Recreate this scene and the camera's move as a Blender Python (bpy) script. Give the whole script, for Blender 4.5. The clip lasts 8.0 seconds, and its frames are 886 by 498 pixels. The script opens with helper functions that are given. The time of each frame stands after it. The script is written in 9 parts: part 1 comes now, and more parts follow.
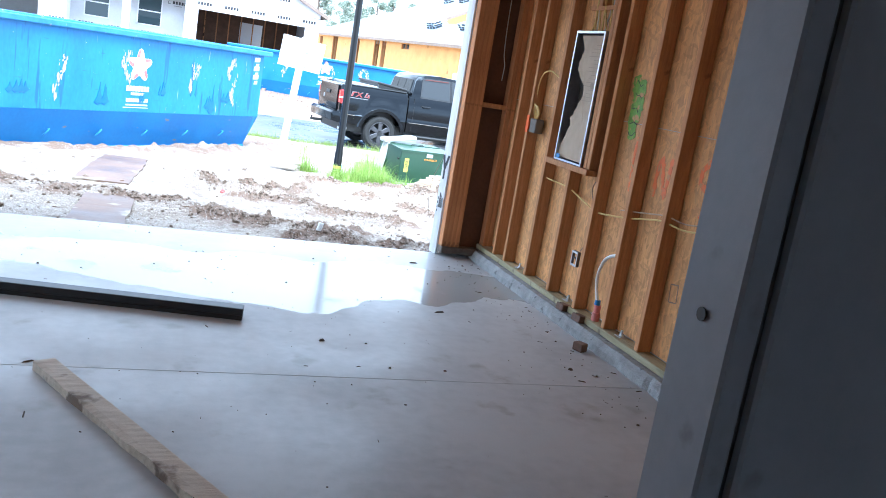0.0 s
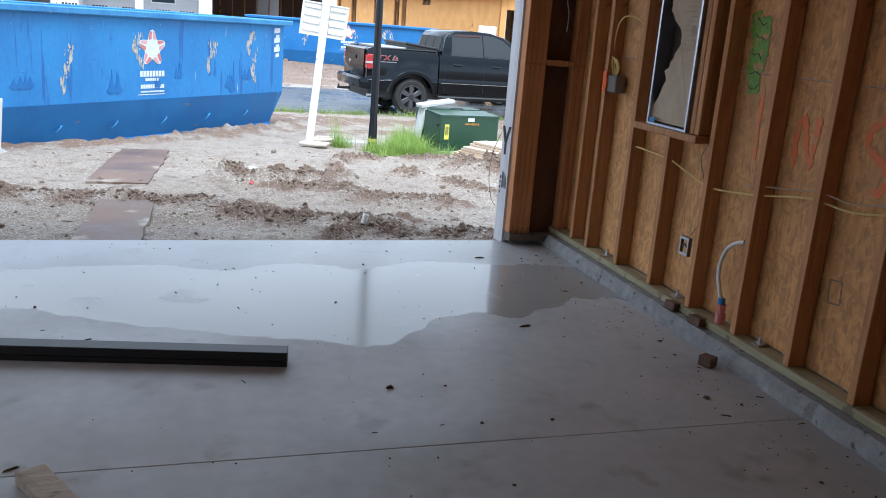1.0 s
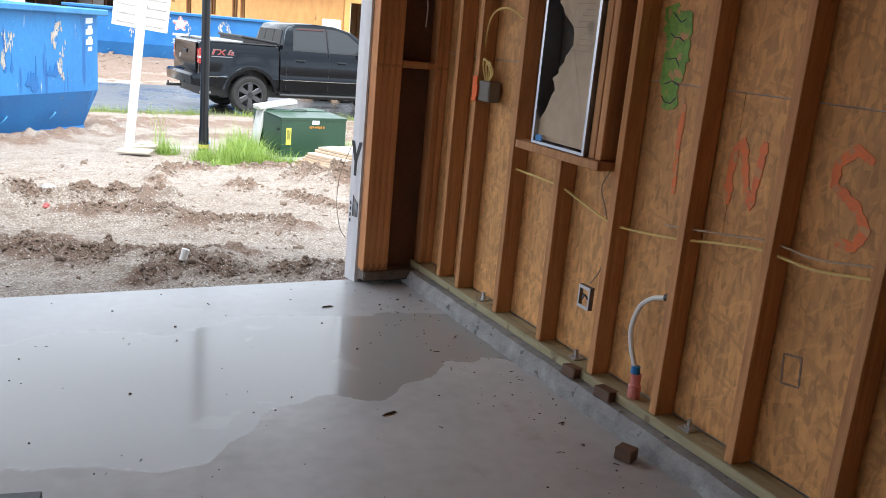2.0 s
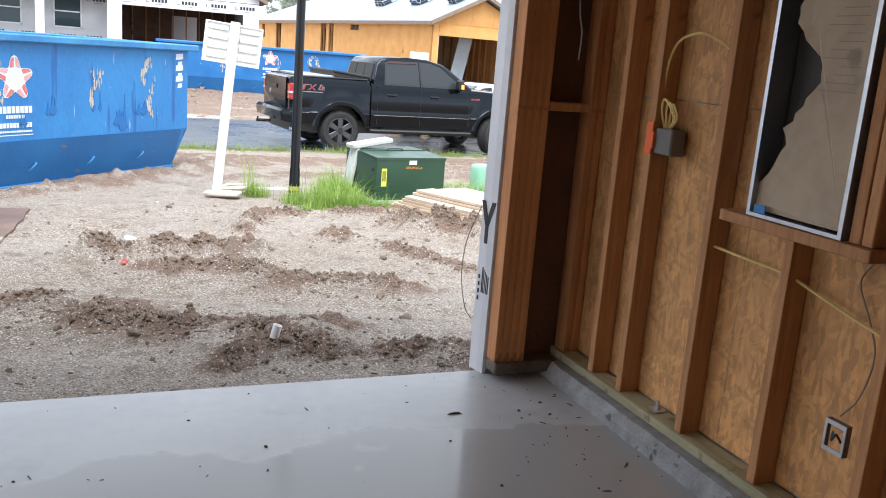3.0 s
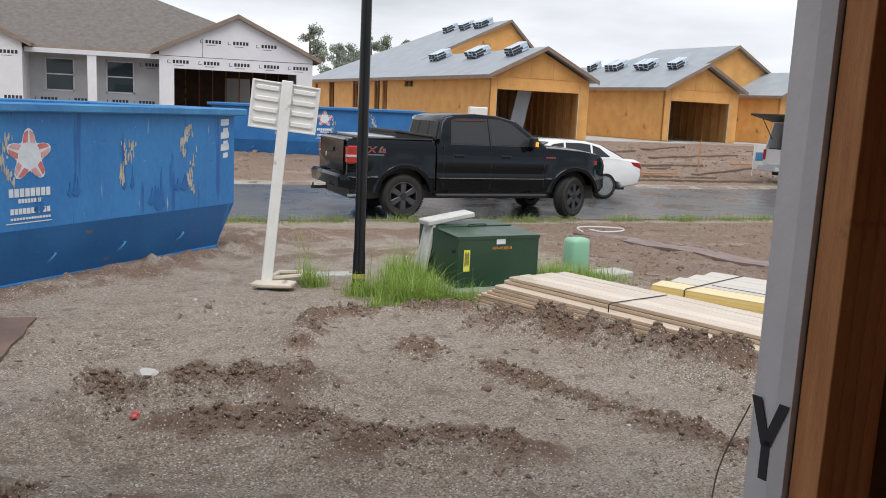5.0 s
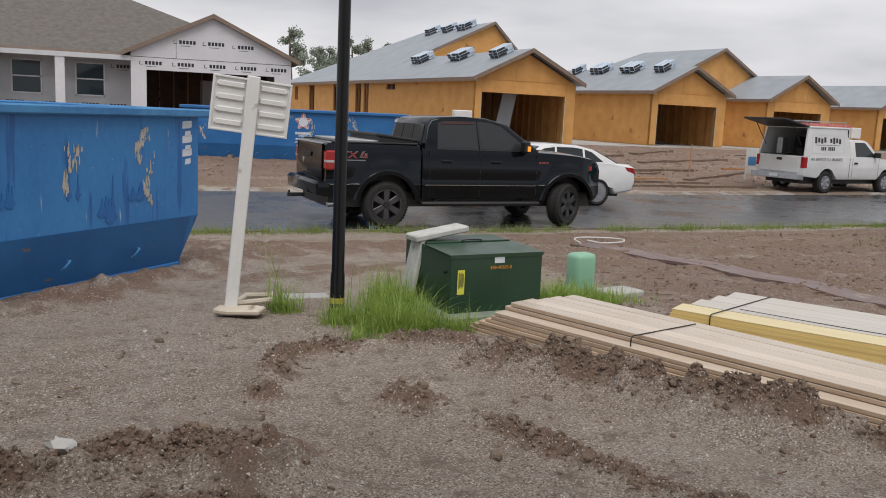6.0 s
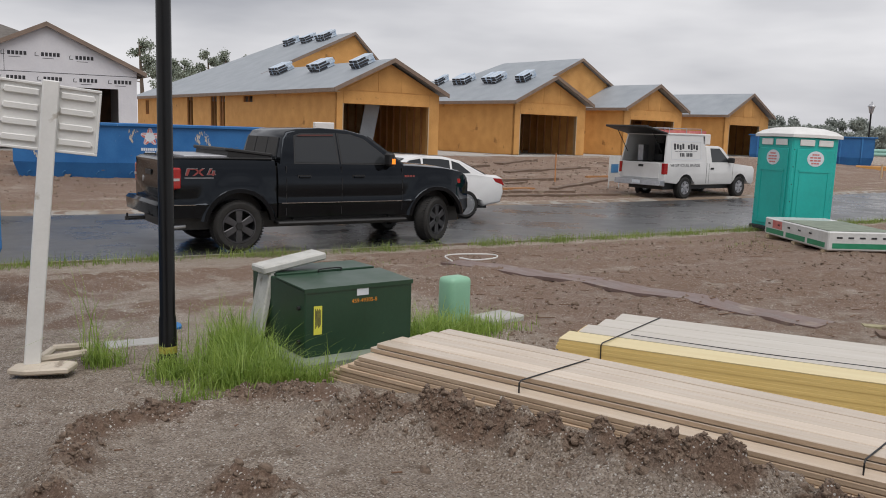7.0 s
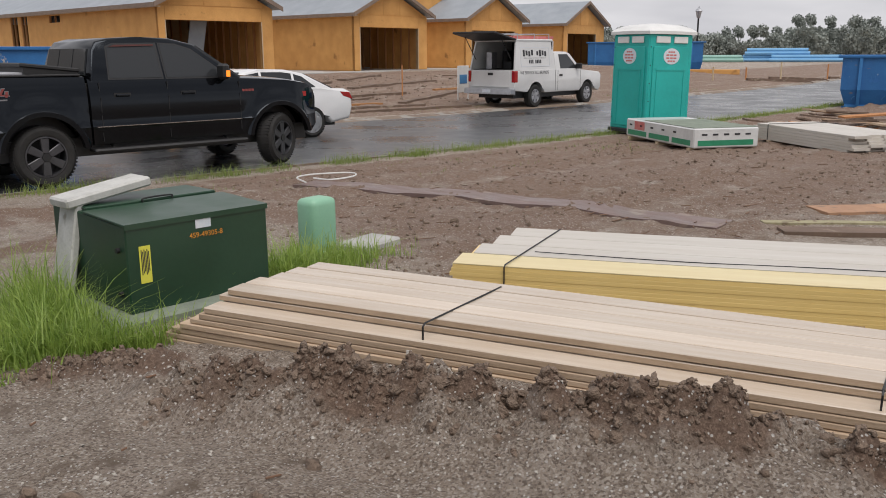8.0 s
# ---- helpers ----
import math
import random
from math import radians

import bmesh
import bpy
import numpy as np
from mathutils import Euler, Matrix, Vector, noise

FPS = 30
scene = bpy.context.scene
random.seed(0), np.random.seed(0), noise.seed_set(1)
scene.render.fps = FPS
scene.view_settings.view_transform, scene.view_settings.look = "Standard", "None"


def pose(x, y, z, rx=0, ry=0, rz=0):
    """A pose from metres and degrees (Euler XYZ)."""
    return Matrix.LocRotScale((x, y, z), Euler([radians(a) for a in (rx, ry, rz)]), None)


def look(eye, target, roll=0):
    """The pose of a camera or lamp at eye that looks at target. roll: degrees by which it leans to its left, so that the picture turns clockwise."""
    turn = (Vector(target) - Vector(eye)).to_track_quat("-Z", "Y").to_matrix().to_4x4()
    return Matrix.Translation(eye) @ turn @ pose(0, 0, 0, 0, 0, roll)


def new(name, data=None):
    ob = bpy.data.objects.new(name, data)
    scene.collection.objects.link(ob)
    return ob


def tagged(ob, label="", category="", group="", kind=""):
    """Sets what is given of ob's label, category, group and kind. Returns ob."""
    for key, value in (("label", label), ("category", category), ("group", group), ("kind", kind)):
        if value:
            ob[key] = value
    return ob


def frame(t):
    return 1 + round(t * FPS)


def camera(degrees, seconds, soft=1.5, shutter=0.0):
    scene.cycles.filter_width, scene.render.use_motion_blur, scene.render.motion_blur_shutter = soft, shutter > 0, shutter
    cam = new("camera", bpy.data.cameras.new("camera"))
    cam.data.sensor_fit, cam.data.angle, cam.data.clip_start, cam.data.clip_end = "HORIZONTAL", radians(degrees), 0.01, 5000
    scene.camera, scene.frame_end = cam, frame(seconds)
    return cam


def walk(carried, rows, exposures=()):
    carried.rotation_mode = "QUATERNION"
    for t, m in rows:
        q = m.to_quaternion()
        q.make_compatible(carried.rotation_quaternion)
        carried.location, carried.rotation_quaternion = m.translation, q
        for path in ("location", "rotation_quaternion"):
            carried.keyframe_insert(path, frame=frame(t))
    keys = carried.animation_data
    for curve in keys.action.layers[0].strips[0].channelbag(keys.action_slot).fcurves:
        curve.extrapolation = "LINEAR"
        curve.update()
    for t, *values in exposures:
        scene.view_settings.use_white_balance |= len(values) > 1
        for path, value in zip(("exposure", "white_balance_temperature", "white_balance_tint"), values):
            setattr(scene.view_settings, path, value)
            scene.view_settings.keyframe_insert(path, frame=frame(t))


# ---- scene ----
cam = camera(54.9, 8.0, soft=0.95)
PATH = [
    (0, -0.059, 0.354, 1.477, -17.85, -11.59, -9.19),
    (0.3, -0.118, 0.704, 1.451, -15.80, -9.50, -9.60),
    (0.5, -0.097, 0.874, 1.478, -14.81, -12.81, -9.18),
    (0.8, -0.035, 1.210, 1.465, -17.40, -14.95, -5.60),
    (1, 0.048, 1.418, 1.482, -16.50, -14.69, -4.29),
    (1.2, 0.092, 1.613, 1.494, -16.81, -14.92, -3.84),
    (2.3, 0.527, 2.779, 1.461, -28.52, -13.96, -5.50),
    (2.5, 0.544, 2.980, 1.446, -23.72, -14.74, -4.29),
    (3, 0.580, 3.511, 1.466, -21.25, -12.67, -4.38),
    (3.5, 0.690, 4.013, 1.489, -18.45, -9.85, -3.33),
    (4, 0.679, 4.531, 1.474, -17.43, -9.47, -2.87),
    (4.5, 0.775, 5.013, 1.474, -17.53, -9.46, -2.72),
    (4.7, 0.801, 5.182, 1.493, -17.61, -9.52, -2.70),
    (5.8, 1.096, 6.303, 1.446, -19.20, -8.75, -2.37),
    (6, 1.132, 6.527, 1.443, -19.24, -9.05, -2.61),
    (6.5, 1.285, 7.044, 1.438, -23.53, -9.67, -2.68),
    (7, 1.602, 7.474, 1.418, -28.22, -7.90, -1.76),
    (7.5, 1.816, 8.070, 1.240, -33.36, -10.55, -1.72),
    (8, 2.116, 8.643, 1.159, -38.98, -12.96, 0.20),
]
walk(cam, [(t, pose(x, y, z, 90 + pitch, roll, yaw)) for t, x, y, z, yaw, pitch, roll in PATH],
     exposures=[(0.0, 3.05, 5000, 2), (0.3, 2.05, 4950, 3), (0.5, 1.62, 4950, 4), (1.0, 1.88, 5450, 5), (2.5, 2.32, 6050, 8), (3.0, 1.98, 6000, 8), (3.5, 1.48, 5750, 7), (4.0, 1.10, 6000, 8), (4.5, 0.98, 6250, 9), (6.0, 0.36, 6600, 12), (6.5, 0.62, 6600, 12), (7.0, 0.30, 6600, 12), (8.0, 0.42, 6650, 13)])

# ---- world and light ----
SUN_EL, SUN_AZ = radians(64), radians(192)
world = bpy.data.worlds.new("overcast_sky")
scene.world = world
world.use_nodes = True
wn, wl = world.node_tree.nodes, world.node_tree.links
wn.clear()
w_out = wn.new("ShaderNodeOutputWorld")
w_bg = wn.new("ShaderNodeBackground")
w_sky = wn.new("ShaderNodeTexSky")
w_sky.sky_type, w_sky.sun_disc = "NISHITA", False
w_sky.sun_elevation, w_sky.sun_rotation = SUN_EL, SUN_AZ
w_sky.air_density, w_sky.dust_density = 1.0, 4.0
w_gain = wn.new("ShaderNodeMix")
w_gain.data_type, w_gain.blend_type = "RGBA", "MIX"
w_gain.inputs[0].default_value = 0.93
w_tc = wn.new("ShaderNodeTexCoord")
w_map = wn.new("ShaderNodeMapping")
w_map.inputs["Scale"].default_value = (1.0, 1.0, 4.5)
w_map.inputs["Location"].default_value = (3.1, 1.7, 0.4)
w_noise = wn.new("ShaderNodeTexNoise")
w_noise.inputs["Scale"].default_value = 1.7
w_noise.inputs["Detail"].default_value = 5
w_noise.inputs["Roughness"].default_value = 0.5
w_ramp = wn.new("ShaderNodeValToRGB")
w_ramp.color_ramp.elements[0].position, w_ramp.color_ramp.elements[0].color = 0.36, (3.7, 3.85, 4.2, 1)
w_ramp.color_ramp.elements[1].position, w_ramp.color_ramp.elements[1].color = 0.64, (7.3, 7.4, 7.6, 1)
wl.new(w_tc.outputs["Generated"], w_map.inputs["Vector"])
wl.new(w_map.outputs["Vector"], w_noise.inputs["Vector"])
wl.new(w_noise.outputs["Fac"], w_ramp.inputs["Fac"])
wl.new(w_sky.outputs["Color"], w_gain.inputs[6])
wl.new(w_ramp.outputs["Color"], w_gain.inputs[7])
w_xyz = wn.new("ShaderNodeSeparateXYZ")
wl.new(w_tc.outputs["Generated"], w_xyz.inputs[0])
w_fade = wn.new("ShaderNodeMapRange")
w_fade.interpolation_type = "SMOOTHSTEP"
for w_key, w_val in zip(("From Min", "From Max", "To Min", "To Max"), (0.03, 0.30, 1.07, 0.95)):
    w_fade.inputs[w_key].default_value = w_val
wl.new(w_xyz.outputs[2], w_fade.inputs["Value"])
w_scale = wn.new("ShaderNodeVectorMath")
w_scale.operation = "SCALE"
wl.new(w_gain.outputs[2], w_scale.inputs[0])
wl.new(w_fade.outputs[0], w_scale.inputs["Scale"])
wl.new(w_scale.outputs[0], w_bg.inputs["Color"])
w_bg.inputs["Strength"].default_value = 0.090
wl.new(w_bg.outputs["Background"], w_out.inputs["Surface"])

sun = new("sun", bpy.data.lights.new("sun", "SUN"))
sun.data.energy, sun.data.angle, sun.data.color = 1.42, radians(45), (1.0, 0.98, 0.95)
sun.matrix_world = look((0, 0, 60), (Vector((0, 0, 60)) - Vector((math.sin(SUN_AZ) * math.cos(SUN_EL), math.cos(SUN_AZ) * math.cos(SUN_EL), math.sin(SUN_EL)))))

# ---- mesh helpers ----


def box(bm, x0, y0, z0, x1, y1, z1, m=None, bev=0.0):
    vs = [bm.verts.new(Vector(c) if m is None else m @ Vector(c)) for c in
          ((x0, y0, z0), (x1, y0, z0), (x1, y1, z0), (x0, y1, z0), (x0, y0, z1), (x1, y0, z1), (x1, y1, z1), (x0, y1, z1))]
    fs = [bm.faces.new([vs[i] for i in f]) for f in ((3, 2, 1, 0), (4, 5, 6, 7), (0, 1, 5, 4), (1, 2, 6, 5), (2, 3, 7, 6), (3, 0, 4, 7))]
    if bev > 0:
        es = list({e for f in fs for e in f.edges})
        bmesh.ops.bevel(bm, geom=es, offset=bev, segments=1, affect="EDGES", profile=0.5)
    return vs


def prism(bm, pts, axis, a, b, m=None, bev=0.0, seg=1, both=None):
    """A polygon pts in the plane across axis, from a to b along it. both: other points for the far end."""
    def put(p, d):
        c = {"x": (d, p[0], p[1]), "y": (p[0], d, p[1]), "z": (p[0], p[1], d)}[axis]
        return bm.verts.new(Vector(c) if m is None else m @ Vector(c))
    lo = [put(p, a) for p in pts]
    hi = [put(p, b) for p in (both or pts)]
    n = len(pts)
    fs = [bm.faces.new(lo[::-1]), bm.faces.new(hi)]
    for i in range(n):
        fs.append(bm.faces.new((lo[i], lo[(i + 1) % n], hi[(i + 1) % n], hi[i])))
    if bev > 0:
        es = list({e for f in fs[:2] for e in f.edges})
        bmesh.ops.bevel(bm, geom=es, offset=bev, segments=seg, affect="EDGES", profile=0.5)
    return fs


def rod(bm, p0, p1, r, n=12, r2=None, caps=True):
    p0, p1 = Vector(p0), Vector(p1)
    q = (p1 - p0).to_track_quat("Z", "Y").to_matrix()
    r2 = r if r2 is None else r2
    a = [bm.verts.new(p0 + q @ Vector((r * math.cos(2 * math.pi * i / n), r * math.sin(2 * math.pi * i / n), 0))) for i in range(n)]
    b = [bm.verts.new(p1 + q @ Vector((r2 * math.cos(2 * math.pi * i / n), r2 * math.sin(2 * math.pi * i / n), 0))) for i in range(n)]
    for i in range(n):
        bm.faces.new((a[i], a[(i + 1) % n], b[(i + 1) % n], b[i]))
    if caps:
        bm.faces.new(a[::-1])
        bm.faces.new(b)


def lathe(bm, rings, n=24, m=None):
    """rings: (radius, height) round z."""
    rows = []
    for r, h in rings:
        row = []
        for i in range(n):
            c = Vector((r * math.cos(2 * math.pi * i / n), r * math.sin(2 * math.pi * i / n), h))
            row.append(bm.verts.new(c if m is None else m @ c))
        rows.append(row)
    for k in range(len(rows) - 1):
        for i in range(n):
            bm.faces.new((rows[k][i], rows[k][(i + 1) % n], rows[k + 1][(i + 1) % n], rows[k + 1][i]))
    return rows


def tube(bm, pts, r, n=6, smooth=True):
    """A round tube along points; smooth: a curve through them, else straight lengths."""
    pts = [Vector(p) for p in pts]
    if smooth and len(pts) > 2:
        ends = [2 * pts[0] - pts[1]] + pts + [2 * pts[-1] - pts[-2]]
        out = []
        for a, b, c, d in zip(ends, ends[1:], ends[2:], ends[3:]):
            for k in range(5):
                q = k / 5
                out.append(0.5 * (2 * b + (c - a) * q + (2 * a - 5 * b + 4 * c - d) * q * q + (3 * b - a - 3 * c + d) * q ** 3))
        pts = out + [pts[-1]]
    rows, up = [], None
    for i, p in enumerate(pts):
        d = (pts[min(i + 1, len(pts) - 1)] - pts[max(i - 1, 0)]).normalized()
        if up is None:
            up = d.orthogonal().normalized()
        up = (up - d * up.dot(d)).normalized()
        side = d.cross(up)
        rows.append([bm.verts.new(p + (up * math.cos(2 * math.pi * k / n) + side * math.sin(2 * math.pi * k / n)) * r) for k in range(n)])
    for a, b in zip(rows, rows[1:]):
        for k in range(n):
            bm.faces.new((a[k], a[(k + 1) % n], b[(k + 1) % n], b[k]))
    bm.faces.new(rows[0][::-1])
    bm.faces.new(rows[-1])


def part(name, bm, material, parent=None, label="", smooth=False):
    """Links a bmesh as one mesh object under a thing or a part."""
    bmesh.ops.recalc_face_normals(bm, faces=bm.faces)
    me = bpy.data.meshes.new(name)
    bm.to_mesh(me)
    bm.free()
    me.materials.append(material)
    if smooth:
        for p in me.polygons:
            p.use_smooth = True
        me.set_sharp_from_angle(angle=radians(35))
    ob = new(name, me)
    if parent:
        ob.parent = parent
    if label:
        tagged(ob, label)
    return ob


def shared(name, me, parent, m):
    ob = new(name, me)
    ob.parent = parent
    ob.matrix_basis = m
    return ob


def thing(name, m, label, category, group="", kind=""):
    ob = new(name)
    ob.empty_display_size = 0.2
    ob.matrix_basis = m
    return tagged(ob, label, category, group, kind)


def solid(name, bm, material, label, category, group="", kind="", smooth=False):
    return tagged(part(name, bm, material, None, "", smooth), label, category, group, kind)


# ---- materials ----


def mat(name, col, col2=None, rough=0.7, metal=0.0, scale=6.0, fine=60.0, bump=0.15, bump_scale=None, stretch=(1, 1, 1), detail=6.0,
        spots=None, rough2=None, coat=0.0, rand=0.0, bump_dist=0.01, trans=0.0):
    """Base colour that wanders between col and col2 at two scales, with a fine relief. spots: (colour, scale, threshold)."""
    ma = bpy.data.materials.new(name)
    ma.use_nodes = True
    n, l = ma.node_tree.nodes, ma.node_tree.links
    bs = n["Principled BSDF"]
    tc = n.new("ShaderNodeTexCoord")
    mp = n.new("ShaderNodeMapping")
    mp.inputs["Scale"].default_value = stretch
    l.new(tc.outputs["Object"], mp.inputs["Vector"])
    if col2 is None:
        col2 = tuple(c * 0.8 for c in col)
    n1 = n.new("ShaderNodeTexNoise")
    n1.inputs["Scale"].default_value, n1.inputs["Detail"].default_value = scale, detail
    n2 = n.new("ShaderNodeTexNoise")
    n2.inputs["Scale"].default_value, n2.inputs["Detail"].default_value = fine, 4
    l.new(mp.outputs["Vector"], n1.inputs["Vector"])
    l.new(mp.outputs["Vector"], n2.inputs["Vector"])
    mx = n.new("ShaderNodeMath")
    mx.operation = "MULTIPLY_ADD"
    l.new(n2.outputs["Fac"], mx.inputs[0])
    mx.inputs[1].default_value = 0.45
    l.new(n1.outputs["Fac"], mx.inputs[2])
    rp = n.new("ShaderNodeMapRange")
    rp.inputs["From Min"].default_value, rp.inputs["From Max"].default_value = 0.5, 0.95
    l.new(mx.outputs[0], rp.inputs["Value"])
    cm = n.new("ShaderNodeMix")
    cm.data_type = "RGBA"
    l.new(rp.outputs[0], cm.inputs[0])
    cm.inputs[6].default_value, cm.inputs[7].default_value = (*col2, 1), (*col, 1)
    out = cm.outputs[2]
    if rand > 0:
        oi = n.new("ShaderNodeObjectInfo")
        hv = n.new("ShaderNodeHueSaturation")
        mr = n.new("ShaderNodeMapRange")
        mr.inputs["To Min"].default_value, mr.inputs["To Max"].default_value = 1 - rand, 1 + rand
        l.new(oi.outputs["Random"], mr.inputs["Value"])
        l.new(mr.outputs[0], hv.inputs["Value"])
        l.new(out, hv.inputs["Color"])
        out = hv.outputs["Color"]
    if spots:
        for sc, ss, th, *sq in (spots if isinstance(spots, list) else [spots]):
            n3 = n.new("ShaderNodeTexNoise")
            n3.inputs["Scale"].default_value, n3.inputs["Detail"].default_value = ss, 5
            if sq:
                m3 = n.new("ShaderNodeMapping")
                m3.inputs["Scale"].default_value = sq[0]
                l.new(tc.outputs["Object"], m3.inputs["Vector"])
                l.new(m3.outputs["Vector"], n3.inputs["Vector"])
            else:
                l.new(tc.outputs["Object"], n3.inputs["Vector"])
            r3 = n.new("ShaderNodeMapRange")
            r3.inputs["From Min"].default_value, r3.inputs["From Max"].default_value = th, th + 0.06
            l.new(n3.outputs["Fac"], r3.inputs["Value"])
            c3 = n.new("ShaderNodeMix")
            c3.data_type = "RGBA"
            l.new(r3.outputs[0], c3.inputs[0])
            l.new(out, c3.inputs[6])
            c3.inputs[7].default_value = (*sc, 1)
            out = c3.outputs[2]
    l.new(out, bs.inputs["Base Color"])
    bs.inputs["Metallic"].default_value = metal
    if rough2 is None:
        bs.inputs["Roughness"].default_value = rough
    else:
        rr = n.new("ShaderNodeMapRange")
        rr.inputs["From Min"].default_value, rr.inputs["From Max"].default_value = 0.35, 0.65
        rr.inputs["To Min"].default_value, rr.inputs["To Max"].default_value = rough, rough2
        l.new(n1.outputs["Fac"], rr.inputs["Value"])
        l.new(rr.outputs[0], bs.inputs["Roughness"])
    bs.inputs["Coat Weight"].default_value = coat
    bs.inputs["Coat Roughness"].default_value = 0.05
    if bump > 0:
        bp = n.new("ShaderNodeBump")
        bp.inputs["Strength"].default_value, bp.inputs["Distance"].default_value = bump, bump_dist
        nb = n2
        if bump_scale:
            nb = n.new("ShaderNodeTexNoise")
            nb.inputs["Scale"].default_value, nb.inputs["Detail"].default_value = bump_scale, 6
            l.new(mp.outputs["Vector"], nb.inputs["Vector"])
        l.new(nb.outputs["Fac"], bp.inputs["Height"])
        l.new(bp.outputs["Normal"], bs.inputs["Normal"])
    return ma


def glass_mat(name, tint=(0.02, 0.025, 0.03), rough=0.03):
    ma = bpy.data.materials.new(name)
    ma.use_nodes = True
    bs = ma.node_tree.nodes["Principled BSDF"]
    bs.inputs["Base Color"].default_value = (*tint, 1)
    bs.inputs["Roughness"].default_value = rough
    bs.inputs["Specular IOR Level"].default_value = 0.4
    return ma


M_STUD = mat("stud_lumber", (0.56, 0.285, 0.118), (0.36, 0.165, 0.064), rough=0.75, scale=5, fine=40, stretch=(9, 9, 0.7), bump=0.2, rand=0.12,
             spots=((0.16, 0.07, 0.03), 5.5, 0.69))
M_STUD_DARK = mat("weathered_stud_lumber", (0.62, 0.29, 0.115), (0.40, 0.165, 0.062), rough=0.8, scale=4, fine=40, stretch=(9, 9, 0.7), bump=0.2, rand=0.1,
                  spots=((0.05, 0.025, 0.015), 3.0, 0.62))
M_PLATE = mat("treated_lumber", (0.42, 0.38, 0.24), (0.27, 0.24, 0.14), rough=0.8, scale=4, fine=40, stretch=(9, 0.8, 9), bump=0.2,
              spots=((0.2, 0.16, 0.1), 8, 0.6))
M_BOARD = mat("raw_board", (0.62, 0.50, 0.34), (0.48, 0.37, 0.23), rough=0.7, scale=4, fine=30, stretch=(1, 10, 10), bump=0.15, rand=0.07)
M_DRYWALL = mat("painted_drywall", (0.32, 0.33, 0.34), (0.28, 0.29, 0.30), rough=0.8, scale=2, bump=0.05)
M_JAMB = mat("grey_primed_jamb", (0.40, 0.43, 0.47), (0.33, 0.36, 0.40), rough=0.5, scale=3, bump=0.05, spots=((0.25, 0.26, 0.28), 9, 0.64))
M_TRIM = mat("white_trim", (0.66, 0.68, 0.70), (0.58, 0.6, 0.62), rough=0.5, scale=3, bump=0.03)
M_CURB = mat("rough_concrete", (0.36, 0.36, 0.36), (0.22, 0.22, 0.22), rough=0.9, scale=12, fine=90, bump=0.6, spots=((0.12, 0.12, 0.12), 14, 0.62))
M_DAMP = mat("mud_stained_concrete", (0.16, 0.13, 0.105), (0.075, 0.06, 0.05), rough=0.7, scale=7, fine=60, bump=0.5, spots=((0.26, 0.24, 0.22), 9, 0.62))
M_CONC = mat("pale_concrete", (0.48, 0.47, 0.45), (0.36, 0.355, 0.34), rough=0.85, scale=3, fine=90, bump=0.15)


